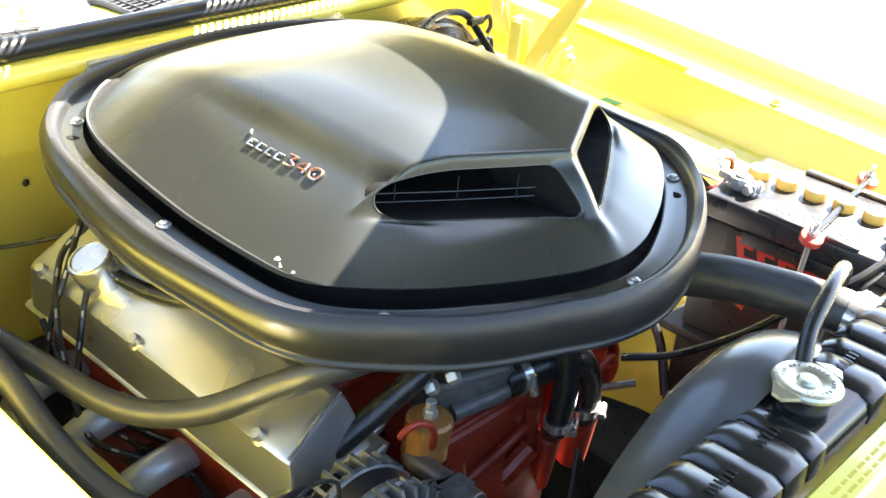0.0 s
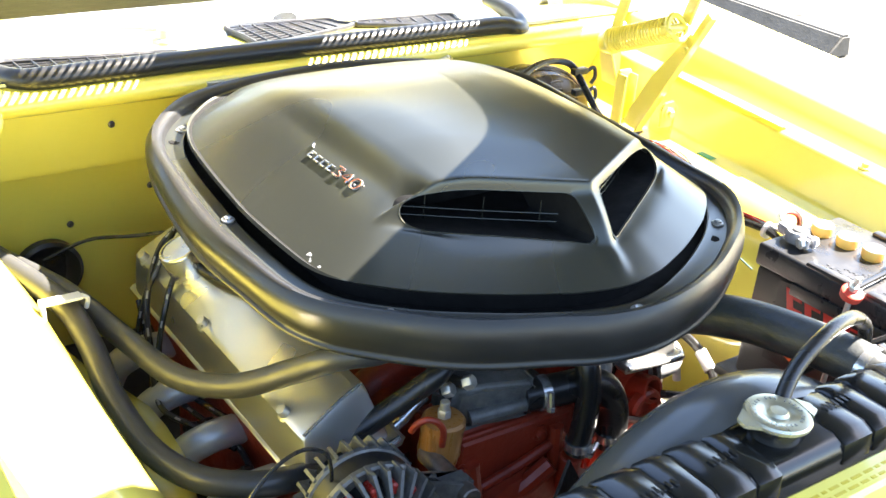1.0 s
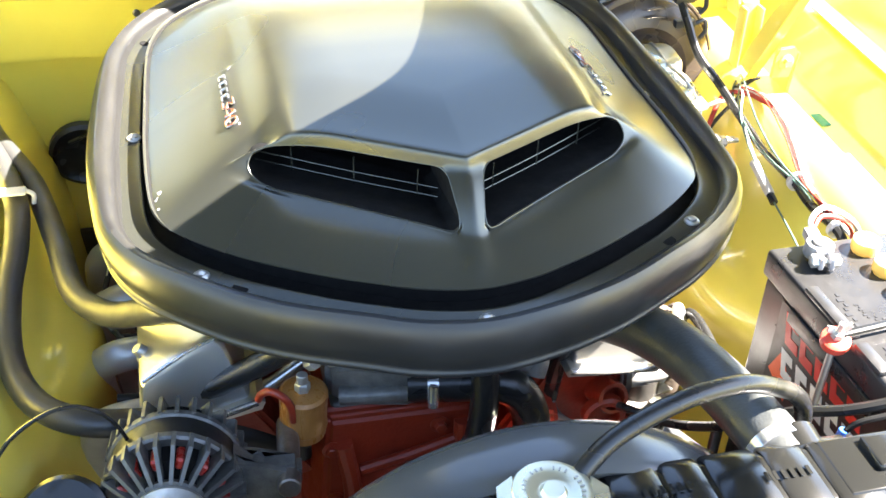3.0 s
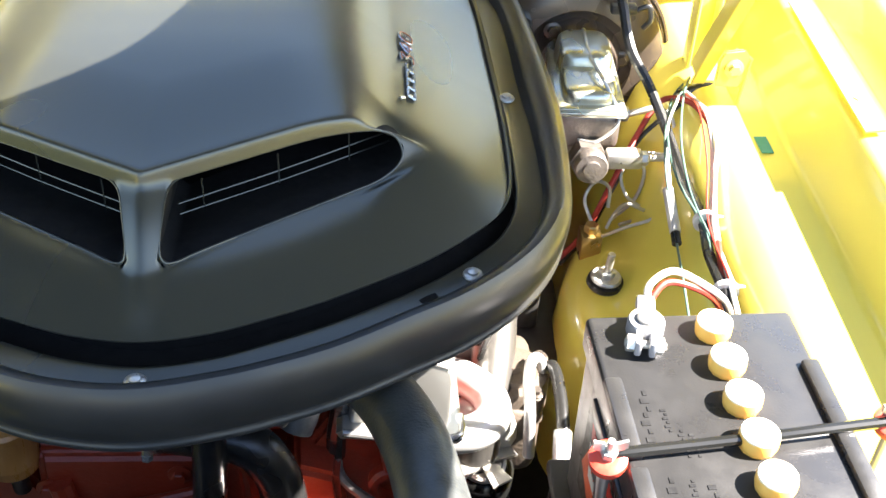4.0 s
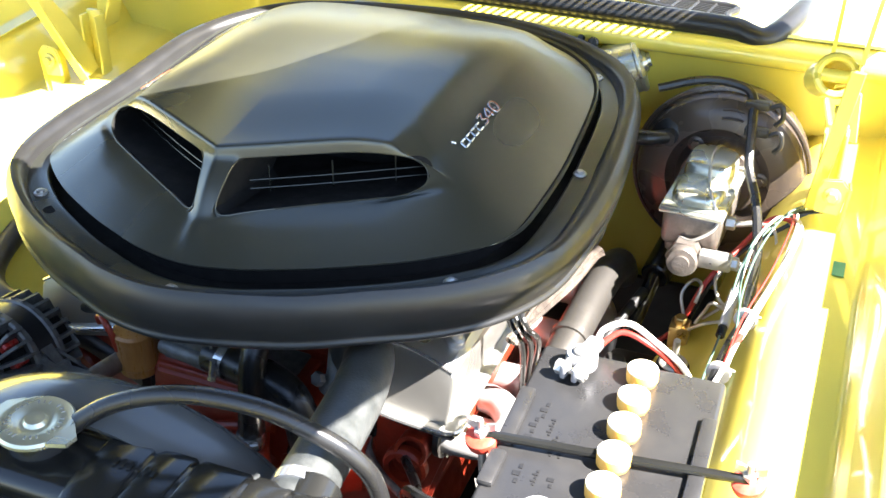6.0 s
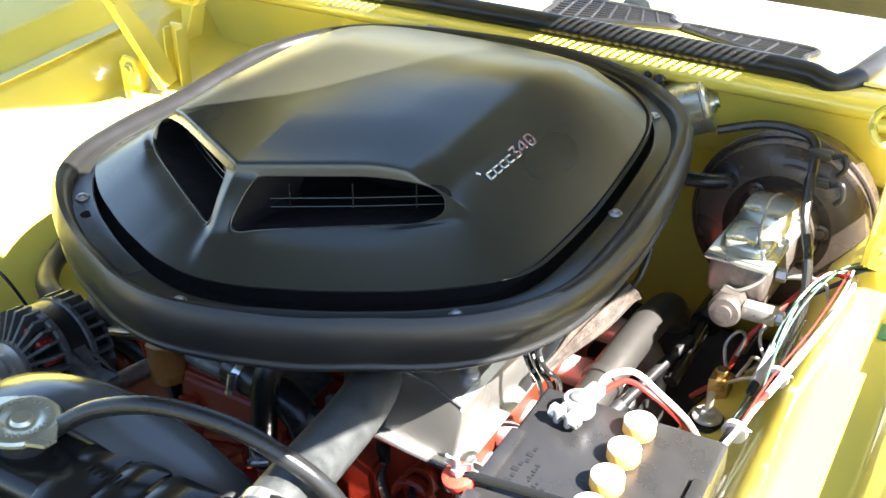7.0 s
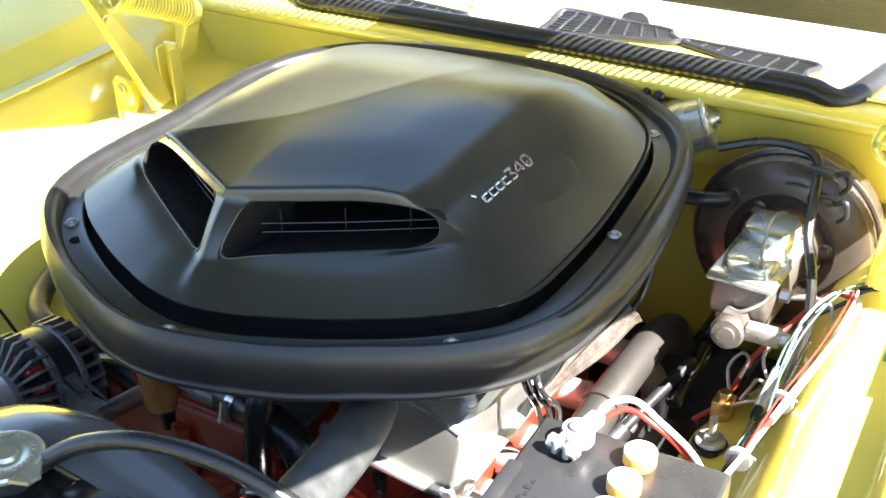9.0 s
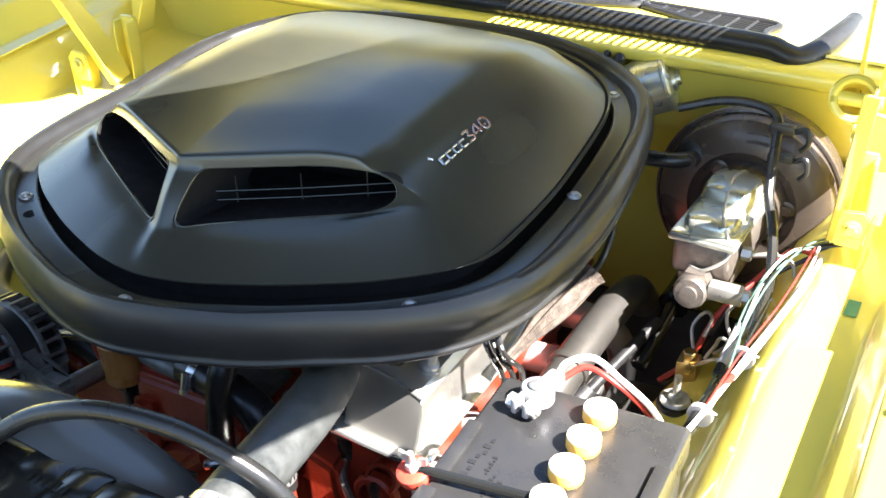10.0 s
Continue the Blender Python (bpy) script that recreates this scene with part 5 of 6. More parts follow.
tube(b, [(-0.366, -0.352, 0.758), (-0.360, -0.348, 0.774), (-0.350, -0.352, 0.776), (-0.352, -0.356, 0.758)], 0.0032, 8)
rod(b, (-0.405, -0.36, 0.72), (-0.418, -0.345, 0.60), 0.007)
part("bracket", b, PLASTIC, hn)

# ---- radiator and fan shroud ----
rad = thing("radiator", (0, -0.60, 0.40), "gloss black radiator with a ribbed top tank", "radiator")
b = mesh()
X0, X1 = -0.345, 0.314
loops = []
prof = [(-0.645, 0.845), (-0.6475, 0.885), (-0.643, 0.899), (-0.632, 0.904), (-0.580, 0.904), (-0.568, 0.899), (-0.563, 0.885), (-0.564, 0.845)]
for x, k in ((X0, 0.80), (X0 + 0.004, 0.90), (X0 + 0.012, 0.97), (X0 + 0.025, 1.0), (X1 - 0.025, 1.0), (X1 - 0.012, 0.97), (X1 - 0.004, 0.90), (X1, 0.80)):
    loops.append([(x, -0.605 + (y + 0.605) * (0.75 + 0.25 * k), 0.86 + (z - 0.86) * k) for y, z in prof])
rings(b, loops)
tank = part("top_tank", b, GLOSS, rad, "ribbed gloss black top tank", 50)
x = X0 + 0.03
i = 0
widths = [0.044, 0.034, 0.048, 0.036, 0.042, 0.032, 0.046, 0.034]
while x < X1 - 0.06:
    w = widths[i % len(widths)]
    if not -0.062 < x + w / 2 < 0.030:
        b = mesh()
        zc = 0.0022
        rings(b, [[(xx, -0.605 + (y + 0.605) * 1.0, z) for y, z in ((-0.6485 - e, 0.876), (-0.6465 - e, 0.899 + e), (-0.634, 0.9045 + zc * m_), (-0.578, 0.9045 + zc * m_), (-0.5655 + e, 0.899 + e), (-0.5625 + e, 0.876))] for xx, m_, e in ((x, 0.0, 0.0), (x + 0.0030, 1.0, 0.0010), (x + w - 0.0030, 1.0, 0.0010), (x + w, 0.0, 0.0))], cap=True)
        part("tank_rib", b, GLOSS, tank)
    x += w + 0.0045
    i += 1
for x0, x1, y in ((-0.30, -0.262, -0.606), (-0.205, -0.165, -0.610), (-0.115, -0.078, -0.606), (0.060, 0.10, -0.60), (0.165, 0.205, -0.604)):
    xx = x0
    while xx < x1:
        b = mesh()
        box(b, xx, xx + 0.0036, y - 0.005, y + 0.005, 0.9078, 0.9086, 0.0003, 1)
        part("embossed_mark", b, GLOSS, tank)
        xx += 0.0075
b = mesh()
box(b, 0.226, 0.302, -0.636, -0.574, 0.898, 0.9075, 0.003, 3)
box(b, 0.262, 0.298, -0.618, -0.582, 0.905, 0.914, 0.003, 3)
part("tank_end_boss", b, GLOSS, tank, "raised boss at the tank's driver end")
b = mesh()
rod(b, (0.223, -0.572, 0.882), (0.221, -0.545, 0.887), 0.0235, 20)
part("inlet_neck", b, GLOSS, tank)
b = mesh()
box(b, X0 + 0.01, X1 - 0.01, -0.635, -0.575, 0.40, 0.85)
part("core", b, PLASTIC, rad, "dark finned core")
b = mesh()
lathe(b, [(0.026, 0), (0.025, 0.012), (0.029, 0.014), (0.029, 0.019), (0.022, 0.020)], (-0.017, -0.600, 0.902), (0, 0, 1), 28)
neck = part("filler_neck", b, GLOSS, rad)
b = mesh()
prof = [(0.0310, 0.0), (0.0335, 0.001), (0.0340, 0.006), (0.0322, 0.0095), (0.0290, 0.0105), (0.0170, 0.0098), (0.0150, 0.0080), (0.0110, 0.0080), (0.0100, 0.0100), (0.0085, 0.0125), (0.0, 0.0128)]
lathe(b, [(r, z * 0.72) for r, z in prof], (-0.017, -0.600, 0.921), (0.03, 0, 1), 40)
STAMP = mat("stamped_steel", (0.36, 0.35, 0.31), 0.5, 0.5, scale=80)
for a in (-0.2, -0.2 + math.pi):
    c, sn = math.cos(a), math.sin(a)
    prism(b, [(-0.017 + 0.031 * c - 0.016 * sn, -0.600 + 0.031 * sn + 0.016 * c, 0.924), (-0.017 + 0.044 * c - 0.006 * sn, -0.600 + 0.044 * sn + 0.006 * c, 0.922), (-0.017 + 0.044 * c + 0.006 * sn, -0.600 + 0.044 * sn - 0.006 * c, 0.922), (-0.017 + 0.031 * c + 0.016 * sn, -0.600 + 0.031 * sn - 0.016 * c, 0.924)], (0, 0, 0.004))
cap_ = part("pressure_cap", b, CAP, rad, "yellow-tinted plated pressure cap with ears", 40)
b = mesh()
for k in range(30):
    a = 2 * math.pi * k / 30
    if k % 8 in (3, 7):
        continue
    q = Matrix.Translation((-0.017 + 0.0235 * math.cos(a), -0.600 + 0.0235 * math.sin(a), 0.9287)) @ Matrix.Rotation(a, 4, "Z")
    box(b, -0.0018, 0.0018, -0.0007, 0.0007, -0.0006, 0.0004, 0, 1, q)
part("stamped_mark", b, STAMP, cap_, "ring of small stamped marks", kind="stuff")
rad.location += Vector((0.012, 0.008, 0.008))
# shroud: a rounded arch behind the core
sh = thing("fan_shroud", (-0.03, -0.52, 0.45), "glossy black plastic fan shroud arching behind the radiator", "fan shroud")
b = mesh()
loops = []
SX, SZ, SK = 0.010, 0.659, 0.900
for y, r in ((-0.568, 0.292), (-0.558, 0.297), (-0.532, 0.298), (-0.508, 0.291), (-0.494, 0.281), (-0.488, 0.273), (-0.490, 0.269), (-0.515, 0.278), (-0.565, 0.284)):
    loops.append([(SX + SK * r * math.cos(a), y, SZ + SK * r * math.sin(a)) for a in [2 * math.pi * k / 72 for k in range(72)]])
rings(b, loops, cap=False, wrap=True)
part("ring", b, SHROUD, sh, "curved shroud ring", 50)
b = mesh()
box(b, SX - 0.27, SX + 0.27, -0.576, -0.566, 0.42, 0.84, 0.004)
part("back_panel", b, SHROUD, sh)
for k in range(7):
    b = mesh()
    a = 2 * math.pi * k / 7 + 0.3
    q = Matrix.Translation((-0.022, -0.43, 0.600)) @ Matrix.Rotation(-a, 4, "Y") @ Matrix.Rotation(0.5, 4, "X")
    box(b, 0.05, 0.205, -0.004, 0.0, -0.035, 0.035, 0.001, 1, q)
    part("fan_blade", b, PLASTIC, sh)
b = mesh()
lathe(b, [(0.05, -0.02), (0.06, 0.0), (0.05, 0.03)], (-0.022, -0.43, 0.600), (0, 1, 0), 24)
part("fan_hub", b, PLASTIC, sh, "dark fan hub")


# ---- battery and its hold-down ----
bt = thing("battery", (0.444, -0.408, 0.69), "black car battery with six yellow vent caps", "battery")
RB = Matrix.Translation((0.444, -0.408, 0)) @ Matrix.Rotation(radians(1.5), 4, "Z")
b = mesh()
box(b, -0.086, 0.086, -0.136, 0.136, 0.69, 0.862, 0.006, 2, RB)
part("case", b, BATTERY, bt, "black plastic case")
b = mesh()
box(b, -0.090, 0.090, -0.140, 0.140, 0.862, 0.8955, 0.005, 3, RB)
lid = part("lid", b, BATTERY, bt, "black plastic lid")
b = mesh()
box(b, -0.091, -0.076, -0.020, 0.062, 0.894, 0.9015, 0.003, 2, RB)
part("lid_ridge", b, BATTERY, lid)
b = mesh()
box(b, 0.076, 0.091, -0.075, 0.075, 0.894, 0.9015, 0.003, 2, RB)
part("lid_ridge", b, BATTERY, lid)
b = mesh()
box(b, -0.091, -0.076, -0.075, -0.030, 0.894, 0.9015, 0.003, 2, RB)
part("lid_ridge", b, BATTERY, lid)
b = mesh()
box(b, -0.0925, -0.0865, -0.08, 0.075, 0.846, 0.864, 0.002, 2, RB)
part("grip_slot", b, BATTERY, bt)
for k in range(6):
    y = 0.113 - 0.0412 * k
    q = mesh()
    c = RB @ Vector((0.013, y, 0.894))
    lathe(q, [(0.0140, 0), (0.0145, 0.003), (0.0152, 0.004), (0.0155, 0.006), (0.0155, 0.014), (0.0150, 0.0155), (0.0, 0.0155)], c, (0, 0, 1), 12)
    vent = part("vent_cap", q, CAPS, bt, "orange-yellow plastic screw cap")
    # The top disc has the sun's glare painted into its pale colour.
    q = mesh()
    lathe(q, [(0.0150, 0.0152), (0.0146, 0.0168), (0.0132, 0.0176), (0.0060, 0.0179), (0.0, 0.0180)], c, (0, 0, 1), 24)
    part("cap_top", q, CAP_TOP, vent, "cap top painted pale with sun glare")
for x0, y0, w, h, n_ in ((-0.066, -0.012, 0.0022, 0.008, 5), (-0.050, 0.006, 0.0014, 0.004, 6), (-0.062, 0.028, 0.0022, 0.008, 3), (-0.042, -0.02, 0.0014, 0.004, 7), (-0.034, -0.02, 0.0014, 0.004, 6), (-0.062, -0.062, 0.0022, 0.009, 3), (-0.046, -0.06, 0.0014, 0.004, 5), (-0.032, -0.058, 0.002, 0.007, 2)):
    for r in range(n_):
        q = mesh()
        yy = y0 + r * h * 1.05
        box(q, x0 - w * 1.6 * (r % 2), x0 + w * 1.4, yy, yy + h * 0.62, 0.8952, 0.8962, 0, 1, RB)
        part("moulded_mark", q, PLASTIC, lid)
# decal on the side towards the engine: red and white blocks
for y0, y1, z0, z1, m_ in [(0.048 - 0.030 * i, 0.073 - 0.030 * i, 0.816, 0.852, DECAL_RED) for i in range(5)] + [(0.044 - 0.030 * i, 0.066 - 0.030 * i, 0.776, 0.808, DECAL_WHITE) for i in range(5)]:
    sh_ = 0.010
    for u0, u1, v0, v1 in ((0.0, 0.42, 0.0, 1.0), (0.42, 1.0, 0.0, 0.34), (0.42, 1.0, 0.66, 1.0)):
        q = mesh()
        pts = [(-0.0868, y1 - (y1 - y0) * u + sh_ * v, z0 + (z1 - z0) * v) for u, v in ((u0, v0), (u1, v0), (u1, v1), (u0, v1))]
        prism(q, [RB @ Vector(p) for p in pts], (-0.0008, 0, 0))
        part("decal_block", q, m_, bt, "red printed block" if m_ is DECAL_RED else "white printed block")
q = mesh()
prism(q, [RB @ Vector(p) for p in ((-0.0866, -0.10, 0.735), (-0.0866, 0.095, 0.735), (-0.0866, 0.095, 0.858), (-0.0866, -0.10, 0.858))], (-0.0004, 0, 0))
part("decal_ground", q, PLASTIC, bt, "black printed label")
for k in range(3):
    q = mesh()
    prism(q, [RB @ Vector((-0.0869, 0.075 - 0.012 * k, 0.762 - 0.006 * k)), RB @ Vector((-0.0869, 0.090 - 0.012 * k, 0.768 - 0.006 * k)), RB @ Vector((-0.0869, 0.075 - 0.012 * k, 0.80 - 0.006 * k)), RB @ Vector((-0.0869, 0.068 - 0.012 * k, 0.79 - 0.006 * k))], (-0.0006, 0, 0))
    part("decal_flash", q, ORANGE, bt)


def terminal(at, cable_dir, label):
    t = thing("battery_terminal", at, label, "terminal", "battery terminals")
    p = Vector(at)
    d = Vector(cable_dir).normalized()
    n = Vector((-d.y, d.x, 0))
    q = mesh()
    lathe(q, [(0.009, 0), (0.0085, 0.022), (0.007, 0.023)], p, (0, 0, 1), 20)
    part("post", q, ALU_DULL, t)
    q = mesh()
    lathe(q, [(0.0095, 0.004), (0.0150, 0.004), (0.0158, 0.006), (0.0155, 0.018), (0.0145, 0.0195), (0.0095, 0.0195)], p, (0, 0, 1), 24)
    m2 = Matrix.Translation(p) @ Matrix(((d.x, n.x, 0, 0), (d.y, n.y, 0, 0), (0, 0, 1, 0), (0, 0, 0, 1)))
    box(q, -0.030, -0.010, -0.009, -0.003, 0.004, 0.019, 0.002, 2, m2)
    box(q, -0.030, -0.010, 0.003, 0.009, 0.004, 0.019, 0.002, 2, m2)
    box(q, 0.010, 0.034, -0.008, 0.008, 0.006, 0.018, 0.003, 2, m2)
    part("cable_clamp", q, LEAD, t, "grey cast lead cable clamp")
    q = mesh()
    rod(q, m2 @ Vector((-0.022, -0.017, 0.0115)), m2 @ Vector((-0.022, 0.017, 0.0115)), 0.0035, 10)
    hexnut(q, m2 @ Vector((-0.022, 0.009, 0.0115)), n, 0.0075, 0.007)
    hexnut(q, m2 @ Vector((-0.022, -0.009, 0.0115)), -n, 0.0075, 0.006)
    part("clamp_bolt", q, STEEL, t)
    return t


terminal((0.395, -0.297, 0.8955), (0.20, 1, 0), "grey cast battery clamp with red cables")
terminal((0.418, -0.512, 0.8955), (-1, -0.25, 0), "grey cast battery clamp with a black cable")
hd_ = thing("battery_hold_down", (0.45, -0.41, 0.895), "black rod hold-down across the battery with red wing nuts", "battery bracket")
b = mesh()
tube(b, [(0.338, -0.430, 0.902), (0.36, -0.428, 0.903), (0.45, -0.418, 0.903), (0.545, -0.406, 0.903), (0.570, -0.402, 0.902)], 0.0045, 10)
part("bar", b, GLOSS, hd_)
for (x, y) in ((0.341, -0.430), (0.570, -0.400)):
    q = mesh()
    rod(q, (x, y, 0.905), (x + 0.004, y + 0.01, 0.70), 0.0038)
    part("tie_rod", q, STEEL, hd_)
    q = mesh()
    lathe(q, [(0.009, -0.006), (0.0140, -0.005), (0.0150, 0.0), (0.0145, 0.004), (0.011, 0.006), (0.006, 0.006)], (x, y, 0.897), (-0.1, -0.3, 1), 24)
    part("washer", q, REDPL, hd_, "red plastic washer")
    q = mesh()
    hexnut(q, (x, y, 0.902), (-0.1, -0.3, 1), 0.0065, 0.008)
    for sg in (1, -1):
        prism(q, [(x + sg * 0.003, y - 0.001, 0.905), (x + sg * 0.013, y - 0.002, 0.911), (x + sg * 0.013, y - 0.002, 0.918), (x + sg * 0.004, y - 0.001, 0.914)], (0, 0.003, 0))
    rod(q, (x, y, 0.90), (x - 0.001, y - 0.004, 0.922), 0.003)
    part("wing_nut", q, STEEL, hd_)
tr = thing("battery_tray", (0.444, -0.408, 0.62), "black steel battery tray", "battery tray")
b = mesh()
box(b, 0.34, 0.55, -0.56, -0.25, 0.675, 0.69, 0.004)
box(b, 0.36, 0.53, -0.54, -0.27, 0.45, 0.676, 0.004)
part("tray", b, PLASTIC, tr)


# ---- wires ----
def wire(name, pts, r, material, label, group="wires"):
    t = thing(name, pts[0], label, "wire", group)
    q = mesh()
    tube(q, pts, r, 8)
    part("strand", q, material, t)
    if name == "plug_wire":
        line = spline(pts, 14)
        for k in range(5, len(line) - 8, 9):
            q = mesh()
            tube(q, [p + Vector((-0.0012 if p.x < 0 else 0.0012, -0.0018, 0.0022)) for p in line[k:k + 3]], r * 0.45, 6, 2)
            part("printed_mark", q, PRINT, t)
    return t


wire("battery_cable", [(0.402, -0.270, 0.908), (0.406, -0.256, 0.918), (0.428, -0.245, 0.923), (0.456, -0.248, 0.910), (0.482, -0.240, 0.884), (0.500, -0.225, 0.846), (0.512, -0.20, 0.825)], 0.0032, WIRE_WHITE, "pale red-striped battery cable over the lid")
wire("battery_cable", [(0.402, -0.268, 0.902), (0.422, -0.250, 0.914), (0.450, -0.250, 0.907), (0.475, -0.241, 0.882), (0.495, -0.222, 0.84), (0.508, -0.19, 0.822)], 0.0030, WIRE_RED, "red battery cable bending over the lid")
wire("ground_cable", [(0.386, -0.520, 0.903), (0.360, -0.515, 0.892), (0.320, -0.498, 0.872), (0.285, -0.465, 0.845), (0.262, -0.42, 0.79), (0.24, -0.34, 0.72), (0.20, -0.28, 0.70)], 0.0055, HOSE, "black ground cable to the engine")
wire("ground_wire", [(0.386, -0.524, 0.899), (0.352, -0.522, 0.884), (0.325, -0.515, 0.872), (0.312, -0.512, 0.858)], 0.003, HOSE, "thin black wire with a blue connector")
cn = thing("wire_connector", (0.309, -0.512, 0.84), "small blue plastic crimp connector", "connector")
b = mesh()
rod(b, (0.312, -0.512, 0.862), (0.308, -0.511, 0.838), 0.0045)
part("sleeve", b, mat("blue_nylon", (0.02, 0.12, 0.55), 0.4, scale=80), cn)
wire("plug_wire", [(-0.24, 0.26, 0.86), (-0.264, 0.225, 0.842), (-0.303, 0.231, 0.805), (-0.346, 0.176, 0.763), (-0.363, 0.128, 0.702), (-0.379, 0.060, 0.664), (-0.356, -0.001, 0.660), (-0.325, -0.055, 0.650)], 0.0042, HOSE, "black spark plug wire with white print", "spark plug wires")
wire("plug_wire", [(-0.25, 0.20, 0.85), (-0.311, 0.155, 0.805), (-0.338, 0.134, 0.762), (-0.354, 0.122, 0.702), (-0.355, 0.098, 0.662), (-0.340, 0.044, 0.650), (-0.320, -0.040, 0.648), (-0.325, -0.10, 0.648)], 0.0042, HOSE, "black spark plug wire with white print", "spark plug wires")
wire("plug_wire", [(-0.26, 0.24, 0.86), (-0.315, 0.20, 0.80), (-0.345, 0.19, 0.75), (-0.36, 0.18, 0.69), (-0.335, 0.18, 0.65)], 0.0042, HOSE, "black spark plug wire with white print", "spark plug wires")
wire("firewall_wire", [(-0.235, 0.27, 0.80), (-0.30, 0.33, 0.775), (-0.36, 0.375, 0.76), (-0.42, 0.395, 0.73)], 0.003, HOSE, "thin black wire to the firewall")
for k, dx in enumerate((0.0, 0.010, 0.019)):
    wire("plug_wire", [(0.235 + dx, -0.12, 0.875), (0.262 + dx, -0.150, 0.858), (0.280 + dx, -0.160, 0.828), (0.292 + dx * 0.7, -0.150 + 0.01 * k, 0.79), (0.285, -0.12 + 0.02 * k, 0.70)], 0.0035, HOSE, "black spark plug wire over the driver's valve cover", "spark plug wires")
# heat sleeve and starter boot by the driver's manifold
sl = thing("heat_sleeve", (0.30, -0.02, 0.77), "brown woven heat sleeve round a wire", "sleeve")
b = mesh()
pts = spline([(0.262, -0.100, 0.758), (0.274, -0.066, 0.772), (0.290, -0.030, 0.793), (0.308, 0.006, 0.815), (0.323, 0.032, 0.834)], 10)
loops = []
n = len(pts)
for i, p in enumerate(pts):
    d = (pts[min(i + 1, n - 1)] - pts[max(0, i - 1)]).normalized()
    u = d.cross(Vector((0, 0, 1))).normalized()
    v = d.cross(u)
    f = i / (n - 1)
    r = 0.0080 + 0.0105 * smoothstep(0.15, 0.8, f) - 0.0015 * math.sin(9 * f) + 0.002 * smoothstep(0.95, 1.0, f)
    ring = []
    for k in range(72):
        a = 2 * math.pi * k / 72
        rr = r * (1 + (0.14 - 0.09 * f) * math.sin(3 * a + 1.1 + 1.5 * f) + 0.07 * math.sin(7 * a + 4 * f) + 0.07 * (1 - 0.5 * f) * math.sin(11 * a + 3 * f + math.sin(5 * f)) + 0.03 * math.sin(17 * a - 5 * f))
        ring.append(p + u * rr * math.cos(a) + v * rr * 0.86 * math.sin(a))
    loops.append(ring)
rings(b, loops, cap=False)
b.normal_update()
bmesh.ops.solidify(b, geom=b.faces[:], thickness=0.0022)
part("sleeve", b, CLOTH, sl)
wire("sleeved_wire", [(0.29, -0.03, 0.79), (0.322, 0.030, 0.831), (0.330, 0.05, 0.85), (0.325, 0.09, 0.87), (0.30, 0.14, 0.88)], 0.004, HOSE, "black wire running out of the heat sleeve")
dp = thing("header_pipe", (0.318, -0.06, 0.60), "grey heat-stained header pipe beside the valve cover", "pipe")
b = mesh()
tube(b, [(0.322, 0.250, 0.665), (0.324, 0.205, 0.706), (0.322, 0.150, 0.722), (0.318, 0.090, 0.722), (0.314, 0.020, 0.716), (0.309, -0.050, 0.704), (0.299, -0.120, 0.682), (0.288, -0.160, 0.648), (0.280, -0.175, 0.60)], 0.0235, 24)
part("pipe", b, HEADER, dp)
b = mesh()
lathe(b, [(0.0236, -0.006), (0.0265, -0.005), (0.0265, 0.005), (0.0236, 0.006)], (0.3122, -0.005, 0.7125), (0.005, 0.07, 0.012), 28)
part("pipe_collar", b, HEADER, dp)
el = thing("manifold_elbow", (0.25, -0.19, 0.66), "pale coated metal elbow pipe under the valve cover", "pipe")
b = mesh()
tube(b, [(0.222, -0.225, 0.700), (0.240, -0.228, 0.700), (0.270, -0.224, 0.700), (0.290, -0.205, 0.700), (0.290, -0.175, 0.698), (0.268, -0.145, 0.695), (0.24, -0.13, 0.69)], 0.0185, 20)
part("pipe", b, ALU, el)
b = mesh()
lathe(b, [(0.0175, -0.004), (0.026, -0.003), (0.026, 0.004), (0.0175, 0.005)], (0.226, -0.226, 0.700), (1, -0.1, 0), 24)
part("flange", b, HEADER, el)
for dz in (-0.021, 0.021):
    bolt("flange_bolt", (0.231, -0.227, 0.700 + dz), (1, -0.1, 0), 0.005, el, STEEL)
sb = thing("steering_box", (0.32, -0.11, 0.55), "oily brown cast steering box with a bolted cover", "steering box")
b = mesh()
box(b, 0.290, 0.352, -0.165, -0.03, 0.56, 0.662, 0.02, 3)
lathe(b, [(0.040, -0.03), (0.040, 0.004), (0.038, 0.008), (0.028, 0.010), (0.026, 0.016), (0.014, 0.018), (0.012, 0.024), (0.0, 0.024)], (0.322, -0.116, 0.668), (0, 0, 1), 36)
part("housing", b, BROWN_CAST, sb)
for k in range(4):
    a = 0.6 + 1.57 * k
    b = mesh()
    lathe(b, [(0.010, -0.03), (0.010, 0.006), (0.008, 0.007)], (0.322 + 0.039 * math.cos(a), -0.116 + 0.039 * math.sin(a), 0.668), (0, 0, 1), 16)
    part("cover_lug", b, BROWN_CAST, sb)
    bolt("bolt", (0.322 + 0.039 * math.cos(a), -0.116 + 0.039 * math.sin(a), 0.675), (0, 0, 1), 0.0055, sb, RUST)
b = mesh()
rod(b, (0.318, -0.04, 0.66), (0.372, 0.16, 0.70), 0.0075)
rod(b, (0.320, -0.03, 0.662), (0.332, 0.012, 0.672), 0.016, 18)
part("steering_shaft", b, PLASTIC, sb, "dark shaft and coupling")
b = mesh()
rod(b, (0.368, 0.10, 0.665), (0.40, 0.43, 0.785), 0.011)
part("column_shaft", b, GLOSS, sb)
ps = thing("power_steering_reservoir", (0.289, -0.184, 0.52), "black reservoir with a plated bracket and nut on top", "reservoir")
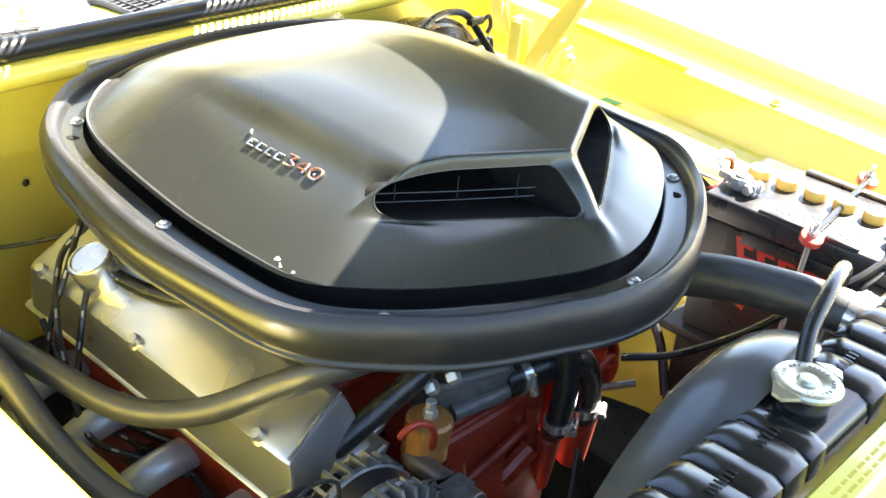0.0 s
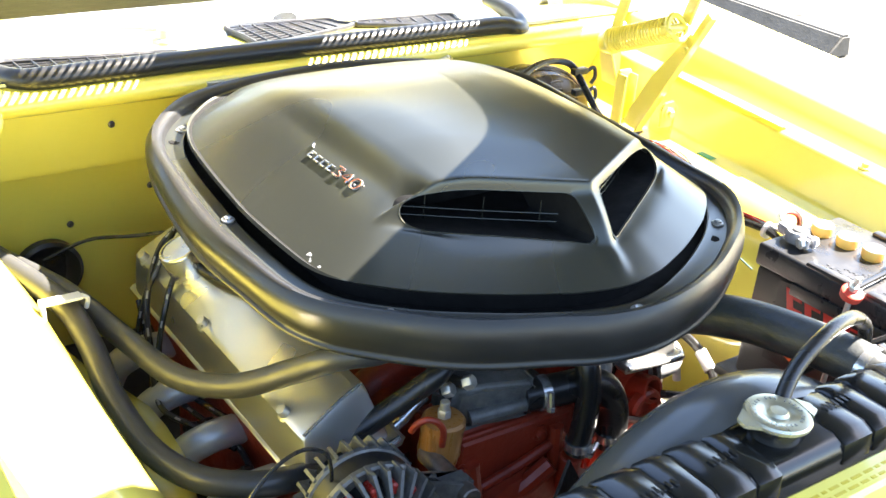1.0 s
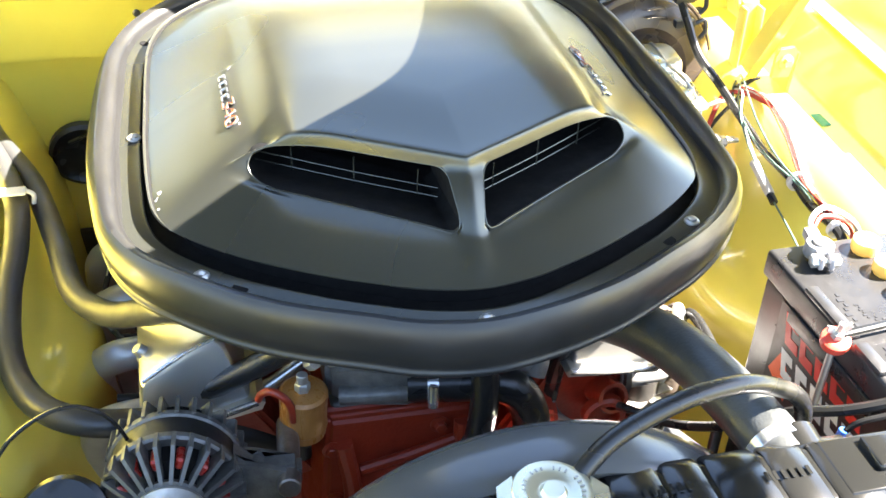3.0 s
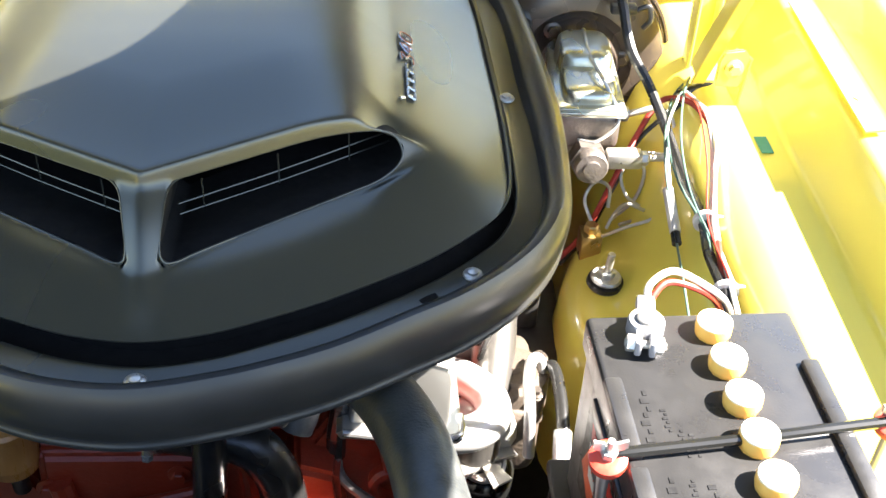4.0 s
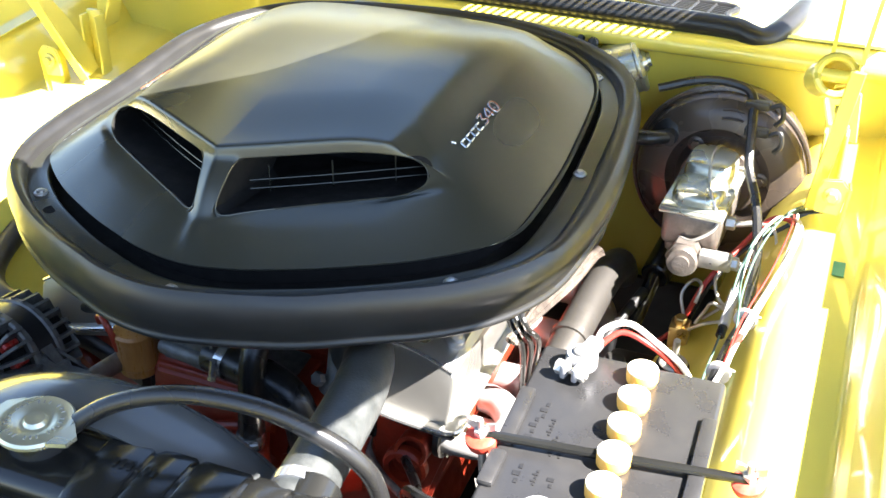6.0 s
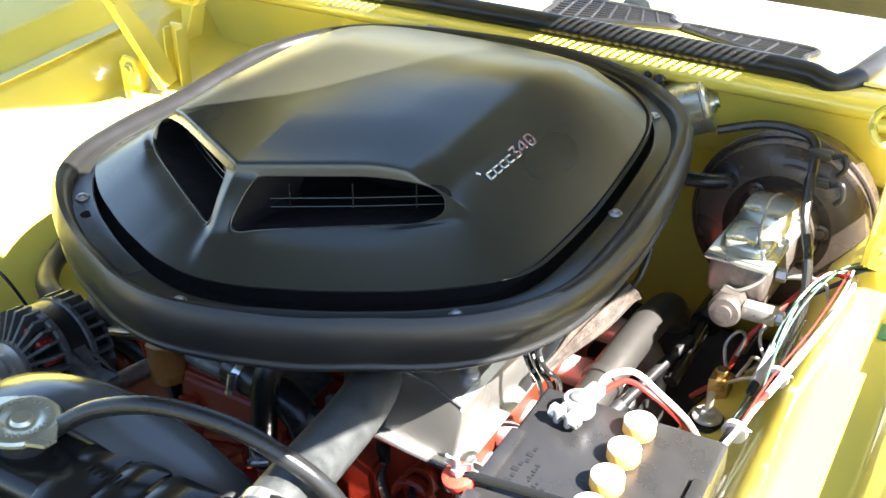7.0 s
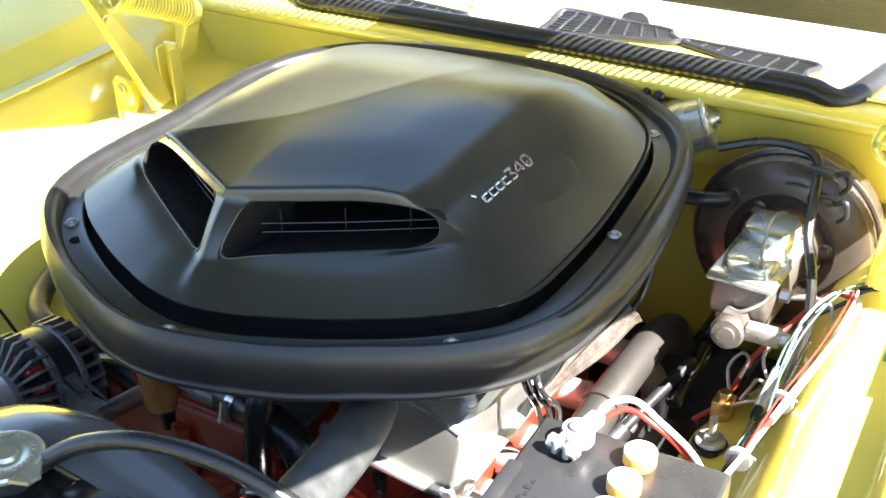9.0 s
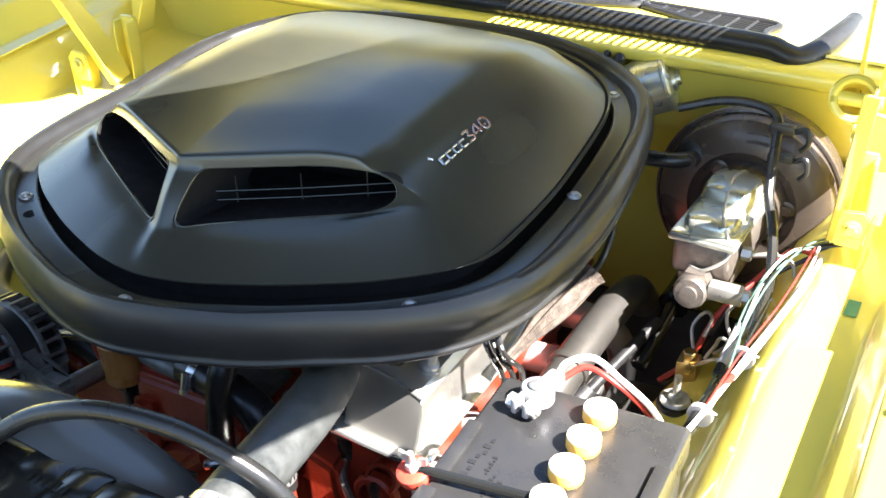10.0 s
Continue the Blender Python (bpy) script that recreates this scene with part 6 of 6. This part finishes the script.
b = mesh()
lathe(b, [(0.030, -0.10), (0.034, -0.09), (0.034, -0.012), (0.031, -0.004), (0.026, 0.0), (0.024, -0.003), (0.0, -0.003)], (0.289, -0.184, 0.606), (0, -0.25, 1), 32)
part("can", b, GLOSS, ps)
b = mesh()
for k in range(4):
    a = 0.5 + 1.57 * k
    c, sn = math.cos(a), math.sin(a)
    prism(b, [(0.289 + 0.006 * sn, -0.184 - 0.006 * c, 0.611), (0.289 + 0.036 * c + 0.012 * sn, -0.184 + 0.036 * sn - 0.012 * c, 0.609), (0.289 + 0.036 * c - 0.012 * sn, -0.184 + 0.036 * sn + 0.012 * c, 0.609), (0.289 - 0.006 * sn, -0.184 + 0.006 * c, 0.611)], (0, 0, 0.003))
lathe(b, [(0.024, -0.004), (0.0245, 0.002), (0.021, 0.003), (0.019, 0.0)], (0.289, -0.184, 0.607), (0, -0.1, 1), 28)
hexnut(b, (0.289, -0.184, 0.613), (0, 0, 1), 0.009, 0.008)
rod(b, (0.289, -0.184, 0.614), (0.289, -0.185, 0.634), 0.004)
part("bracket", b, STEEL, ps)
for nm, pts, r, mt in (("return_hose", [(0.357, -0.117, 0.665), (0.350, -0.115, 0.692), (0.340, -0.125, 0.700), (0.334, -0.150, 0.696), (0.333, -0.180, 0.680), (0.334, -0.195, 0.63)], 0.0062, ALU), ("pressure_hose", [(0.358, -0.095, 0.64), (0.365, -0.115, 0.682), (0.367, -0.160, 0.685), (0.364, -0.210, 0.674), (0.355, -0.250, 0.645), (0.33, -0.29, 0.58)], 0.007, HOSE)):
    hose(nm, pts, r, "pale sun-bleached steering return hose" if nm == "return_hose" else "black steering pressure hose", mt)
b = mesh()
rod(b, (0.3645, -0.203, 0.677), (0.360, -0.233, 0.660), 0.0095)
cf = thing("crimp_fitting", (0.362, -0.218, 0.66), "bright crimped hose end", "fitting")
part("ferrule", b, ALU, cf)
lw = thing("dipstick_tube", (0.105, -0.21, 0.60), "black bracket with a plated wire end", "bracket")
b = mesh()
tube(b, [(0.146, -0.235, 0.84), (0.144, -0.238, 0.78), (0.136, -0.234, 0.72), (0.134, -0.23, 0.68)], 0.010, 10)
part("sleeve", b, HOSE, lw)
b = mesh()
tube(b, [(0.134, -0.231, 0.685), (0.140, -0.250, 0.668), (0.165, -0.275, 0.665), (0.205, -0.305, 0.67)], 0.005, 8)
part("wire_end", b, ALU_DULL, lw)

# ---- brake booster and master cylinder ----
bo = thing("brake_booster", (0.43, 0.33, 0.72), "round aged brake booster on the firewall", "brake booster")
BC = Vector((0.435, 0.309, 0.828))
ba = Vector((-0.02, -1.0, 0.10)).normalized()
b = mesh()
lathe(b, [(0.08, -0.128), (0.094, -0.085), (0.116, -0.055), (0.121, -0.02), (0.1225, -0.002), (0.1245, 0.0), (0.1258, 0.003), (0.1245, 0.006), (0.1215, 0.0065), (0.1205, 0.004), (0.1185, 0.0045), (0.117, 0.012), (0.113, 0.022), (0.102, 0.029), (0.088, 0.0325), (0.072, 0.034), (0.066, 0.028), (0.060, 0.026), (0.050, 0.044), (0.030, 0.046)], BC, ba, 72)
part("shell", b, BOOST, bo, "brownish plated pressed-steel shell", 30)
fb = frame_at(BC, ba)
b = mesh()
p = BC + Vector((-0.072, -0.012, 0.052))
lathe(b, [(0.024, 0.0), (0.024, 0.008), (0.018, 0.013), (0.012, 0.015), (0.010, 0.03)], p, ba, 20)
part("check_valve", b, PLASTIC, bo, "black check valve")
b = mesh()
tube(b, [p + ba * 0.02, p + ba * 0.04 + Vector((-0.03, 0, 0.0)), p + Vector((-0.09, -0.03, 0.0)), p + Vector((-0.16, 0.0, 0.01))], 0.0105, 12)
part("vacuum_hose", b, HOSE, bo)
for k in range(2):
    b = mesh()
    tube(b, [(0.430, 0.2795 - 0.0006 * k, 0.920 + 0.014 * k), (0.444, 0.2790 - 0.0006 * k, 0.922 + 0.014 * k), (0.459, 0.2795 - 0.0006 * k, 0.920 + 0.014 * k)], 0.0016, 6, 4)
    part("embossed_mark", b, BOOST, bo)
for k in range(3):
    bolt("stud", BC + ba * 0.030 + Vector((0.058 * math.cos(2.2 + 2.1 * k), 0, 0.058 * math.sin(2.2 + 2.1 * k))), ba, 0.007, bo, BOOST)
mc = thing("master_cylinder", (0.418, 0.20, 0.80), "cast brake master cylinder with a plated lid and wire bail", "master cylinder")
RM = Matrix.Translation((0.430, 0.195, 0.0)) @ Matrix.Rotation(radians(-3), 4, "Z")
b = mesh()
box(b, -0.038, 0.038, -0.070, 0.075, 0.800, 0.852, 0.010, 3, RM)
box(b, -0.034, 0.034, -0.055, 0.085, 0.780, 0.806, 0.008, 3, RM)
part("body", b, IRON, mc, "bare cast body")
b = mesh()
lathe(b, [(0.022, 0), (0.022, 0.14)], RM @ Vector((0, 0.085, 0.785)), (0, -1, 0), 24)
part("bore", b, IRON, mc)
b = mesh()
box(b, -0.042, 0.042, -0.078, 0.082, 0.850, 0.857, 0.003, 2, RM)
box(b, -0.040, 0.040, -0.075, 0.079, 0.856, 0.8605, 0.002, 2, RM)
for y0, y1, h, w in ((-0.066, 0.010, 0.016, 0.033), (-0.004, 0.072, 0.030, 0.034)):
    loops = []
    for f, hh in ((1.0, 0.0), (0.985, 0.45), (0.93, 0.80), (0.82, 0.95), (0.5, 1.0), (0.05, 1.0)):
        cy, hy = (y0 + y1) / 2, (y1 - y0) / 2
        loops.append([RM @ Vector((w * f * math.copysign(abs(math.cos(a)) ** 0.45, math.cos(a)), cy + hy * f * math.copysign(abs(math.sin(a)) ** 0.6, math.sin(a)), 0.860 + h * hh)) for a in [2 * math.pi * k / 40 for k in range(40)]])
    rings(b, loops)
part("lid", b, ZINC, mc, "bright plated domed lid", 40)
b = mesh()
tube(b, [RM @ Vector(q) for q in ((-0.012, -0.074, 0.818), (0.010, -0.082, 0.822), (0.034, -0.070, 0.845), (0.016, -0.050, 0.880), (0.004, 0.0, 0.886), (0.0, 0.040, 0.8935), (0.006, 0.080, 0.880), (0.030, 0.090, 0.84))], 0.0022, 8)
part("wire_bail", b, STEEL, mc)
b = mesh()
lathe(b, [(0.018, 0.0), (0.0200, 0.003), (0.0200, 0.013), (0.018, 0.016), (0.0105, 0.0165), (0.0105, 0.021), (0.004, 0.0215)], (0.427, 0.100, 0.800), (0, -1, 0.12), 8 * 4)
lathe(b, [(0.024, -0.02), (0.024, 0.001)], (0.427, 0.100, 0.800), (0, -1, 0.12), 6)
part("end_plug", b, IRON, mc, "hexagon end plug")
b = mesh()
box(b, 0.446, 0.488, 0.092, 0.112, 0.795, 0.815, 0.003)
hexnut(b, (0.486, 0.102, 0.805), (1, 0, 0), 0.009, 0.010)
rod(b, (0.494, 0.102, 0.805), (0.515, 0.102, 0.805), 0.004)
part("outlet_fitting", b, STEEL, mc)
b = mesh()
hexnut(b, (0.468, 0.16, 0.83), (1, 0, 0), 0.009, 0.012)
rod(b, (0.480, 0.16, 0.83), (0.51, 0.16, 0.838), 0.004)
part("outlet_fitting", b, STEEL, mc)
for k, pts in enumerate(([(0.50, 0.118, 0.802), (0.525, 0.118, 0.795), (0.530, 0.10, 0.765), (0.505, 0.08, 0.745), (0.475, 0.08, 0.755), (0.465, 0.09, 0.735), (0.455, 0.085, 0.715)],
                         [(0.50, 0.16, 0.838), (0.53, 0.155, 0.832), (0.535, 0.13, 0.79), (0.51, 0.10, 0.73), (0.47, 0.085, 0.72)],
                         [(0.462, 0.10, 0.715), (0.490, 0.105, 0.745), (0.500, 0.120, 0.775), (0.485, 0.125, 0.79), (0.470, 0.112, 0.775), (0.480, 0.098, 0.75), (0.51, 0.09, 0.735)],
                         [(0.448, 0.075, 0.71), (0.470, 0.060, 0.735), (0.505, 0.055, 0.755), (0.530, 0.060, 0.785), (0.522, 0.085, 0.80)],
                         [(0.440, 0.09, 0.715), (0.43, 0.11, 0.74), (0.442, 0.118, 0.76), (0.455, 0.10, 0.765), (0.452, 0.08, 0.75)])):
    t = thing("brake_line", pts[0], "thin bent steel brake line", "brake line", "brake lines")
    q = mesh()
    tube(q, pts, 0.0023, 8)
    part("line", q, STEEL, t)
pvb = thing("brake_valve", (0.438, 0.085, 0.66), "brass brake valve block", "valve")
b = mesh()
box(b, 0.424, 0.450, 0.070, 0.098, 0.675, 0.712, 0.003)
hexnut(b, (0.437, 0.084, 0.712), (0, 0, 1), 0.009, 0.010)
rod(b, (0.437, 0.084, 0.675), (0.437, 0.084, 0.60), 0.004)
part("block", b, BRASS, pvb)
st = thing("shock_stud", (0.440, 0.005, 0.66), "threaded shock stud with washer and nut on the inner fender", "stud")
b = mesh()
lathe(b, [(0.020, 0), (0.022, 0.003), (0.021, 0.008), (0.012, 0.010)], (0.443, 0.010, 0.690), (0.05, -0.05, 1), 28)
part("bushing", b, HOSE, st)
b = mesh()
lathe(b, [(0.018, 0.010), (0.0185, 0.012), (0.0165, 0.0145), (0.009, 0.0145)], (0.443, 0.010, 0.690), (0.05, -0.05, 1), 28)
hexnut(b, (0.4436, 0.0094, 0.704), (0.05, -0.05, 1), 0.0095, 0.008)
rod(b, (0.444, 0.009, 0.710), (0.4455, 0.007, 0.738), 0.0045)
part("nut", b, STEEL, st)

# wiper motor on the firewall
wm = thing("wiper_motor", (0.24, 0.38, 0.88), "plated cylindrical wiper motor on the firewall", "wiper motor")
a0, a1 = Vector((0.178, 0.366, 0.890)), Vector((0.294, 0.400, 0.938))
b = mesh()
d = (a1 - a0)
L = d.length
lathe(b, [(0.034, 0), (0.0415, 0.003), (0.0415, L - 0.012), (0.0430, L - 0.010), (0.0430, L - 0.006), (0.0395, L - 0.003), (0.018, L - 0.001), (0.015, L + 0.004), (0.0110, L + 0.005), (0.0105, L + 0.010), (0.0, L + 0.011)], a0, d, 48)
part("case", b, ZINC, wm, "zinc plated case", 25)
for aa in (0.6, 2.6):
    b = mesh()
    q = frame_at(a1, d) @ Vector((0.038 * math.cos(aa), 0.038 * math.sin(aa), -0.006))
    hexnut(b, q, d, 0.0038, 0.006)
    part("end_screw", b, STEEL, wm)
b = mesh()
lathe(b, [(0.008, 0), (0.008, 0.005), (0.0055, 0.008), (0.003, 0.008)], (0.222, 0.375, 0.965), (0, -0.8, 0.4), 18)
lathe(b, [(0.006, 0), (0.004, 0.006)], (0.202, 0.380, 0.968), (0, -0.8, 0.4), 10)
part("mounting_stud", b, HOSE, wm)
# plate on the cowl's front edge, firewall pieces
b = mesh()
box(b, -0.168, -0.106, 0.352, 0.3835, 0.957, 0.972, 0.003)
box(b, -0.164, -0.110, 0.374, 0.3835, 0.970, 0.980, 0.002)
part("cowl_bracket", b, STEEL, car, "small plated bracket on the cowl edge")
b = mesh()
lathe(b, [(0.048, 0.0), (0.052, 0.004), (0.052, 0.018), (0.046, 0.022), (0.040, 0.018), (0.030, 0.016), (0.0, 0.016)], (-0.405, 0.443, 0.690), (0, -1, 0), 32)
part("heater_seal", b, HOSE, car, "black rubber heater pipe seal in the firewall")
for x, y, z in ((-0.364, 0.441, 0.758), (-0.235, 0.441, 0.80), (-0.13, 0.416, 0.93), (-0.30, 0.416, 0.92)):
    bolt("firewall_bolt", (x, y, z), (0, -1, 0.05), 0.0034, car, RUST)
b = mesh()
lathe(b, [(0.016, 0), (0.016, 0.003), (0.012, 0.004), (0.0, 0.002)], (0.585, 0.417, 0.855), (0, -1, 0), 20)
part("firewall_plug", b, HOSE, car)

# holes in the firewall and the column's boot
for x, z in ((0.300, 0.800), (0.345, 0.786), (0.318, 0.830)):
    b = mesh()
    lathe(b, [(0.0, 0.001), (0.006, 0.001), (0.0072, 0.0)], (x, 0.4395, z), (0, -1, 0), 14)
    part("firewall_hole", b, DARK, car)
cb = thing("steering_column", (0.40, 0.36, 0.70), "black steering column jacket entering the firewall", "steering column")
b = mesh()
rod(b, (0.378, 0.20, 0.700), (0.408, 0.430, 0.756), 0.021, 20)
part("jacket", b, GLOSS, cb)
b = mesh()
lathe(b, [(0.024, -0.014), (0.036, -0.006), (0.040, 0.004), (0.030, 0.012), (0.022, 0.014)], (0.404, 0.417, 0.753), (-0.12, -1, -0.24), 24)
part("boot", b, HOSE, cb)
hs = thing("engine_mount_bracket", (0.36, 0.05, 0.55), "dark cast bracket low beside the engine", "bracket")
b = mesh()
box(b, 0.335, 0.41, -0.02, 0.16, 0.56, 0.60, 0.012, 2)
box(b, 0.345, 0.375, 0.03, 0.07, 0.60, 0.655, 0.008, 2)
part("casting", b, LOW_DARK, hs)

# toe board below the firewall, its low shade put into the dark colour
b = mesh()
box(b, -0.52, 0.56, 0.429, 0.441, 0.30, 0.548, 0.004)
part("toe_board", b, LOW_DARK, car, "toe board darkened in colour for shade")
wire("alternator_wire", [(-0.462, -0.345, 0.800), (-0.440, -0.338, 0.829), (-0.410, -0.332, 0.848), (-0.382, -0.330, 0.854), (-0.358, -0.330, 0.842), (-0.345, -0.322, 0.815), (-0.335, -0.310, 0.77)], 0.0022, HOSE, "thin black wire looping over the alternator")
wire("plug_wire", [(-0.345, 0.215, 0.735), (-0.350, 0.160, 0.690), (-0.338, 0.100, 0.662), (-0.318, 0.030, 0.655), (-0.305, -0.040, 0.668), (-0.290, -0.100, 0.672)], 0.0042, HOSE, "black spark plug wire with white print", "spark plug wires")
# ---- harness along the driver's inner fender ----
wire("harness_cable", [(0.343, 0.262, 0.958), (0.394, 0.276, 0.972), (0.437, 0.280, 0.973), (0.466, 0.270, 0.965), (0.474, 0.240, 0.935), (0.482, 0.20, 0.895), (0.500, 0.160, 0.868), (0.515, 0.10, 0.838), (0.520, 0.04, 0.824), (0.523, -0.04, 0.822), (0.515, -0.10, 0.823), (0.510, -0.18, 0.830), (0.500, -0.235, 0.80)], 0.0062, HOSE, "taped black wiring harness over the booster and fender", "harness wires")
for at in ((0.470, 0.262, 0.955), (0.474, 0.258, 0.918)):
    t = thing("harness_clip", at, "black spring clip on the wiring harness", "clip", "harness clips")
    q = mesh()
    p = Vector(at)
    box(q, p.x - 0.010, p.x + 0.022, p.y - 0.010, p.y + 0.004, p.z - 0.004, p.z + 0.008, 0.003)
    tube(q, [p + Vector((0.022, -0.004, 0.0)), p + Vector((0.036, -0.006, 0.006)), p + Vector((0.040, -0.008, -0.010)), p + Vector((0.032, -0.008, -0.022))], 0.0035, 8)
    part("spring", q, PLASTIC, t)
for pts, r, mt, lb in (
    ([(0.40, 0.09, 0.66), (0.433, 0.10, 0.697), (0.459, 0.105, 0.768), (0.492, 0.150, 0.805), (0.522, 0.176, 0.838), (0.552, 0.168, 0.843), (0.560, 0.125, 0.850), (0.559, 0.095, 0.854)], 0.0036, WIRE_RED, "red wire bundle rising to the fender"),
    ([(0.559, 0.097, 0.854), (0.552, 0.050, 0.850), (0.534, -0.035, 0.832), (0.524, -0.095, 0.830)], 0.0040, WIRE_WHITE, "pale taped sleeve round the fender wires"),
    ([(0.525, -0.090, 0.831), (0.518, -0.130, 0.832), (0.512, -0.180, 0.830)], 0.0036, WIRE_RED, "red wire end under the cable tie"),
    ([(0.545, 0.190, 0.838), (0.560, 0.150, 0.850), (0.558, 0.065, 0.862), (0.530, -0.045, 0.829), (0.519, -0.15, 0.836), (0.510, -0.22, 0.84)], 0.0030, WIRE_WHITE, "white wires along the fender"),
    ([(0.575, 0.230, 0.845), (0.535, 0.175, 0.842), (0.510, 0.085, 0.842), (0.508, 0.015, 0.832), (0.518, -0.06, 0.828), (0.512, -0.14, 0.826)], 0.0016, WIRE_GREEN, "thin green wire along the fender"),
    ([(0.560, 0.200, 0.848), (0.520, 0.130, 0.852), (0.503, 0.06, 0.830), (0.500, -0.02, 0.800), (0.495, -0.10, 0.785), (0.49, -0.17, 0.77)], 0.0014, WIRE_GREEN, "thin dark green wire hanging off the harness"),
    ([(0.545, 0.185, 0.842), (0.530, 0.14, 0.860), (0.512, 0.10, 0.845), (0.505, 0.03, 0.815), (0.50, -0.03, 0.80)], 0.0016, WIRE_WHITE, "thin white looping wire"),
    ([(0.548, 0.188, 0.846), (0.550, 0.120, 0.862), (0.540, 0.030, 0.850), (0.522, -0.06, 0.834), (0.517, -0.16, 0.840)], 0.0012, WIRE_RED, "thin red wire in the fender loom"),
    ([(0.552, 0.192, 0.846), (0.556, 0.110, 0.862), (0.546, 0.020, 0.850), (0.526, -0.07, 0.832), (0.520, -0.17, 0.838)], 0.0018, WIRE_WHITE, "thin cream wire in the fender loom"),
    ([(0.566, 0.215, 0.850), (0.540, 0.150, 0.862), (0.520, 0.070, 0.852), (0.514, -0.01, 0.838), (0.519, -0.09, 0.832)], 0.0013, WIRE_GREEN, "thin pale green wire in the fender loom"),
    ([(0.405, 0.09, 0.655), (0.438, 0.104, 0.692), (0.464, 0.110, 0.762), (0.497, 0.152, 0.800), (0.545, 0.17, 0.838)], 0.0030, HOSE, "black wire beside the red bundle"),
    ([(0.545, 0.185, 0.842), (0.575, 0.19, 0.850), (0.595, 0.195, 0.846)], 0.0055, HOSE, "black taped wire end"),
):
    wire("harness_wire", pts, r, mt, lb, "harness wires")
for at, ax in (((0.524, -0.045, 0.824), (0.1, 1, 0)), ((0.513, -0.165, 0.830), (0.05, 1, 0.05))):
    t = thing("cable_tie", at, "white nylon tie round the harness", "cable tie", "cable ties")
    q = mesh()
    lathe(q, [(0.0118, -0.003), (0.0130, -0.003), (0.0130, 0.003), (0.0118, 0.003)], at, ax, 24)
    p = Vector(at)
    prism(q, [p + Vector((0.010, -0.003, 0.006)), p + Vector((0.017, -0.005, 0.008)), p + Vector((0.017, -0.003, 0.008)), p + Vector((0.010, 0.002, 0.006))], (0, 0, 0.0015))
    part("strap", q, WHITE, t)
fu = thing("fuse_link", (0.503, -0.02, 0.79), "pale tubular fuse link in the wiring", "fuse")
b = mesh()
rod(b, (0.503, 0.030, 0.812), (0.500, -0.030, 0.797), 0.0065)
part("tube", b, WIRE_WHITE, fu)
b = mesh()
rod(b, (0.500, -0.030, 0.797), (0.499, -0.045, 0.793), 0.0055)
part("end", b, HOSE, fu)
dc = thing("fender_decal", (0.605, 0.06, 0.848), "small green and white sticker on the fender ledge", "sticker")
b = mesh()
box(b, 0.606, 0.620, 0.045, 0.078, 0.8500, 0.8508)
part("print", b, DECAL_GREEN, dc)
# concrete parking stop on the slabs
t = thing("parking_stop", (3.92, 3.0, 0.02), "pale stained concrete parking stop on the slabs", "parking stop")
q = mesh()
rings(q, [[(3.93 + u, y, 0.024 + z) for u, z in ((-0.10, 0), (0.11, 0), (0.085, 0.115), (0.020, 0.115))] for y in (2.10, 3.0, 3.95)])
bmesh.ops.bevel(q, geom=q.edges[:], offset=0.012, segments=2, affect="EDGES")
part("block", q, PALE, t)
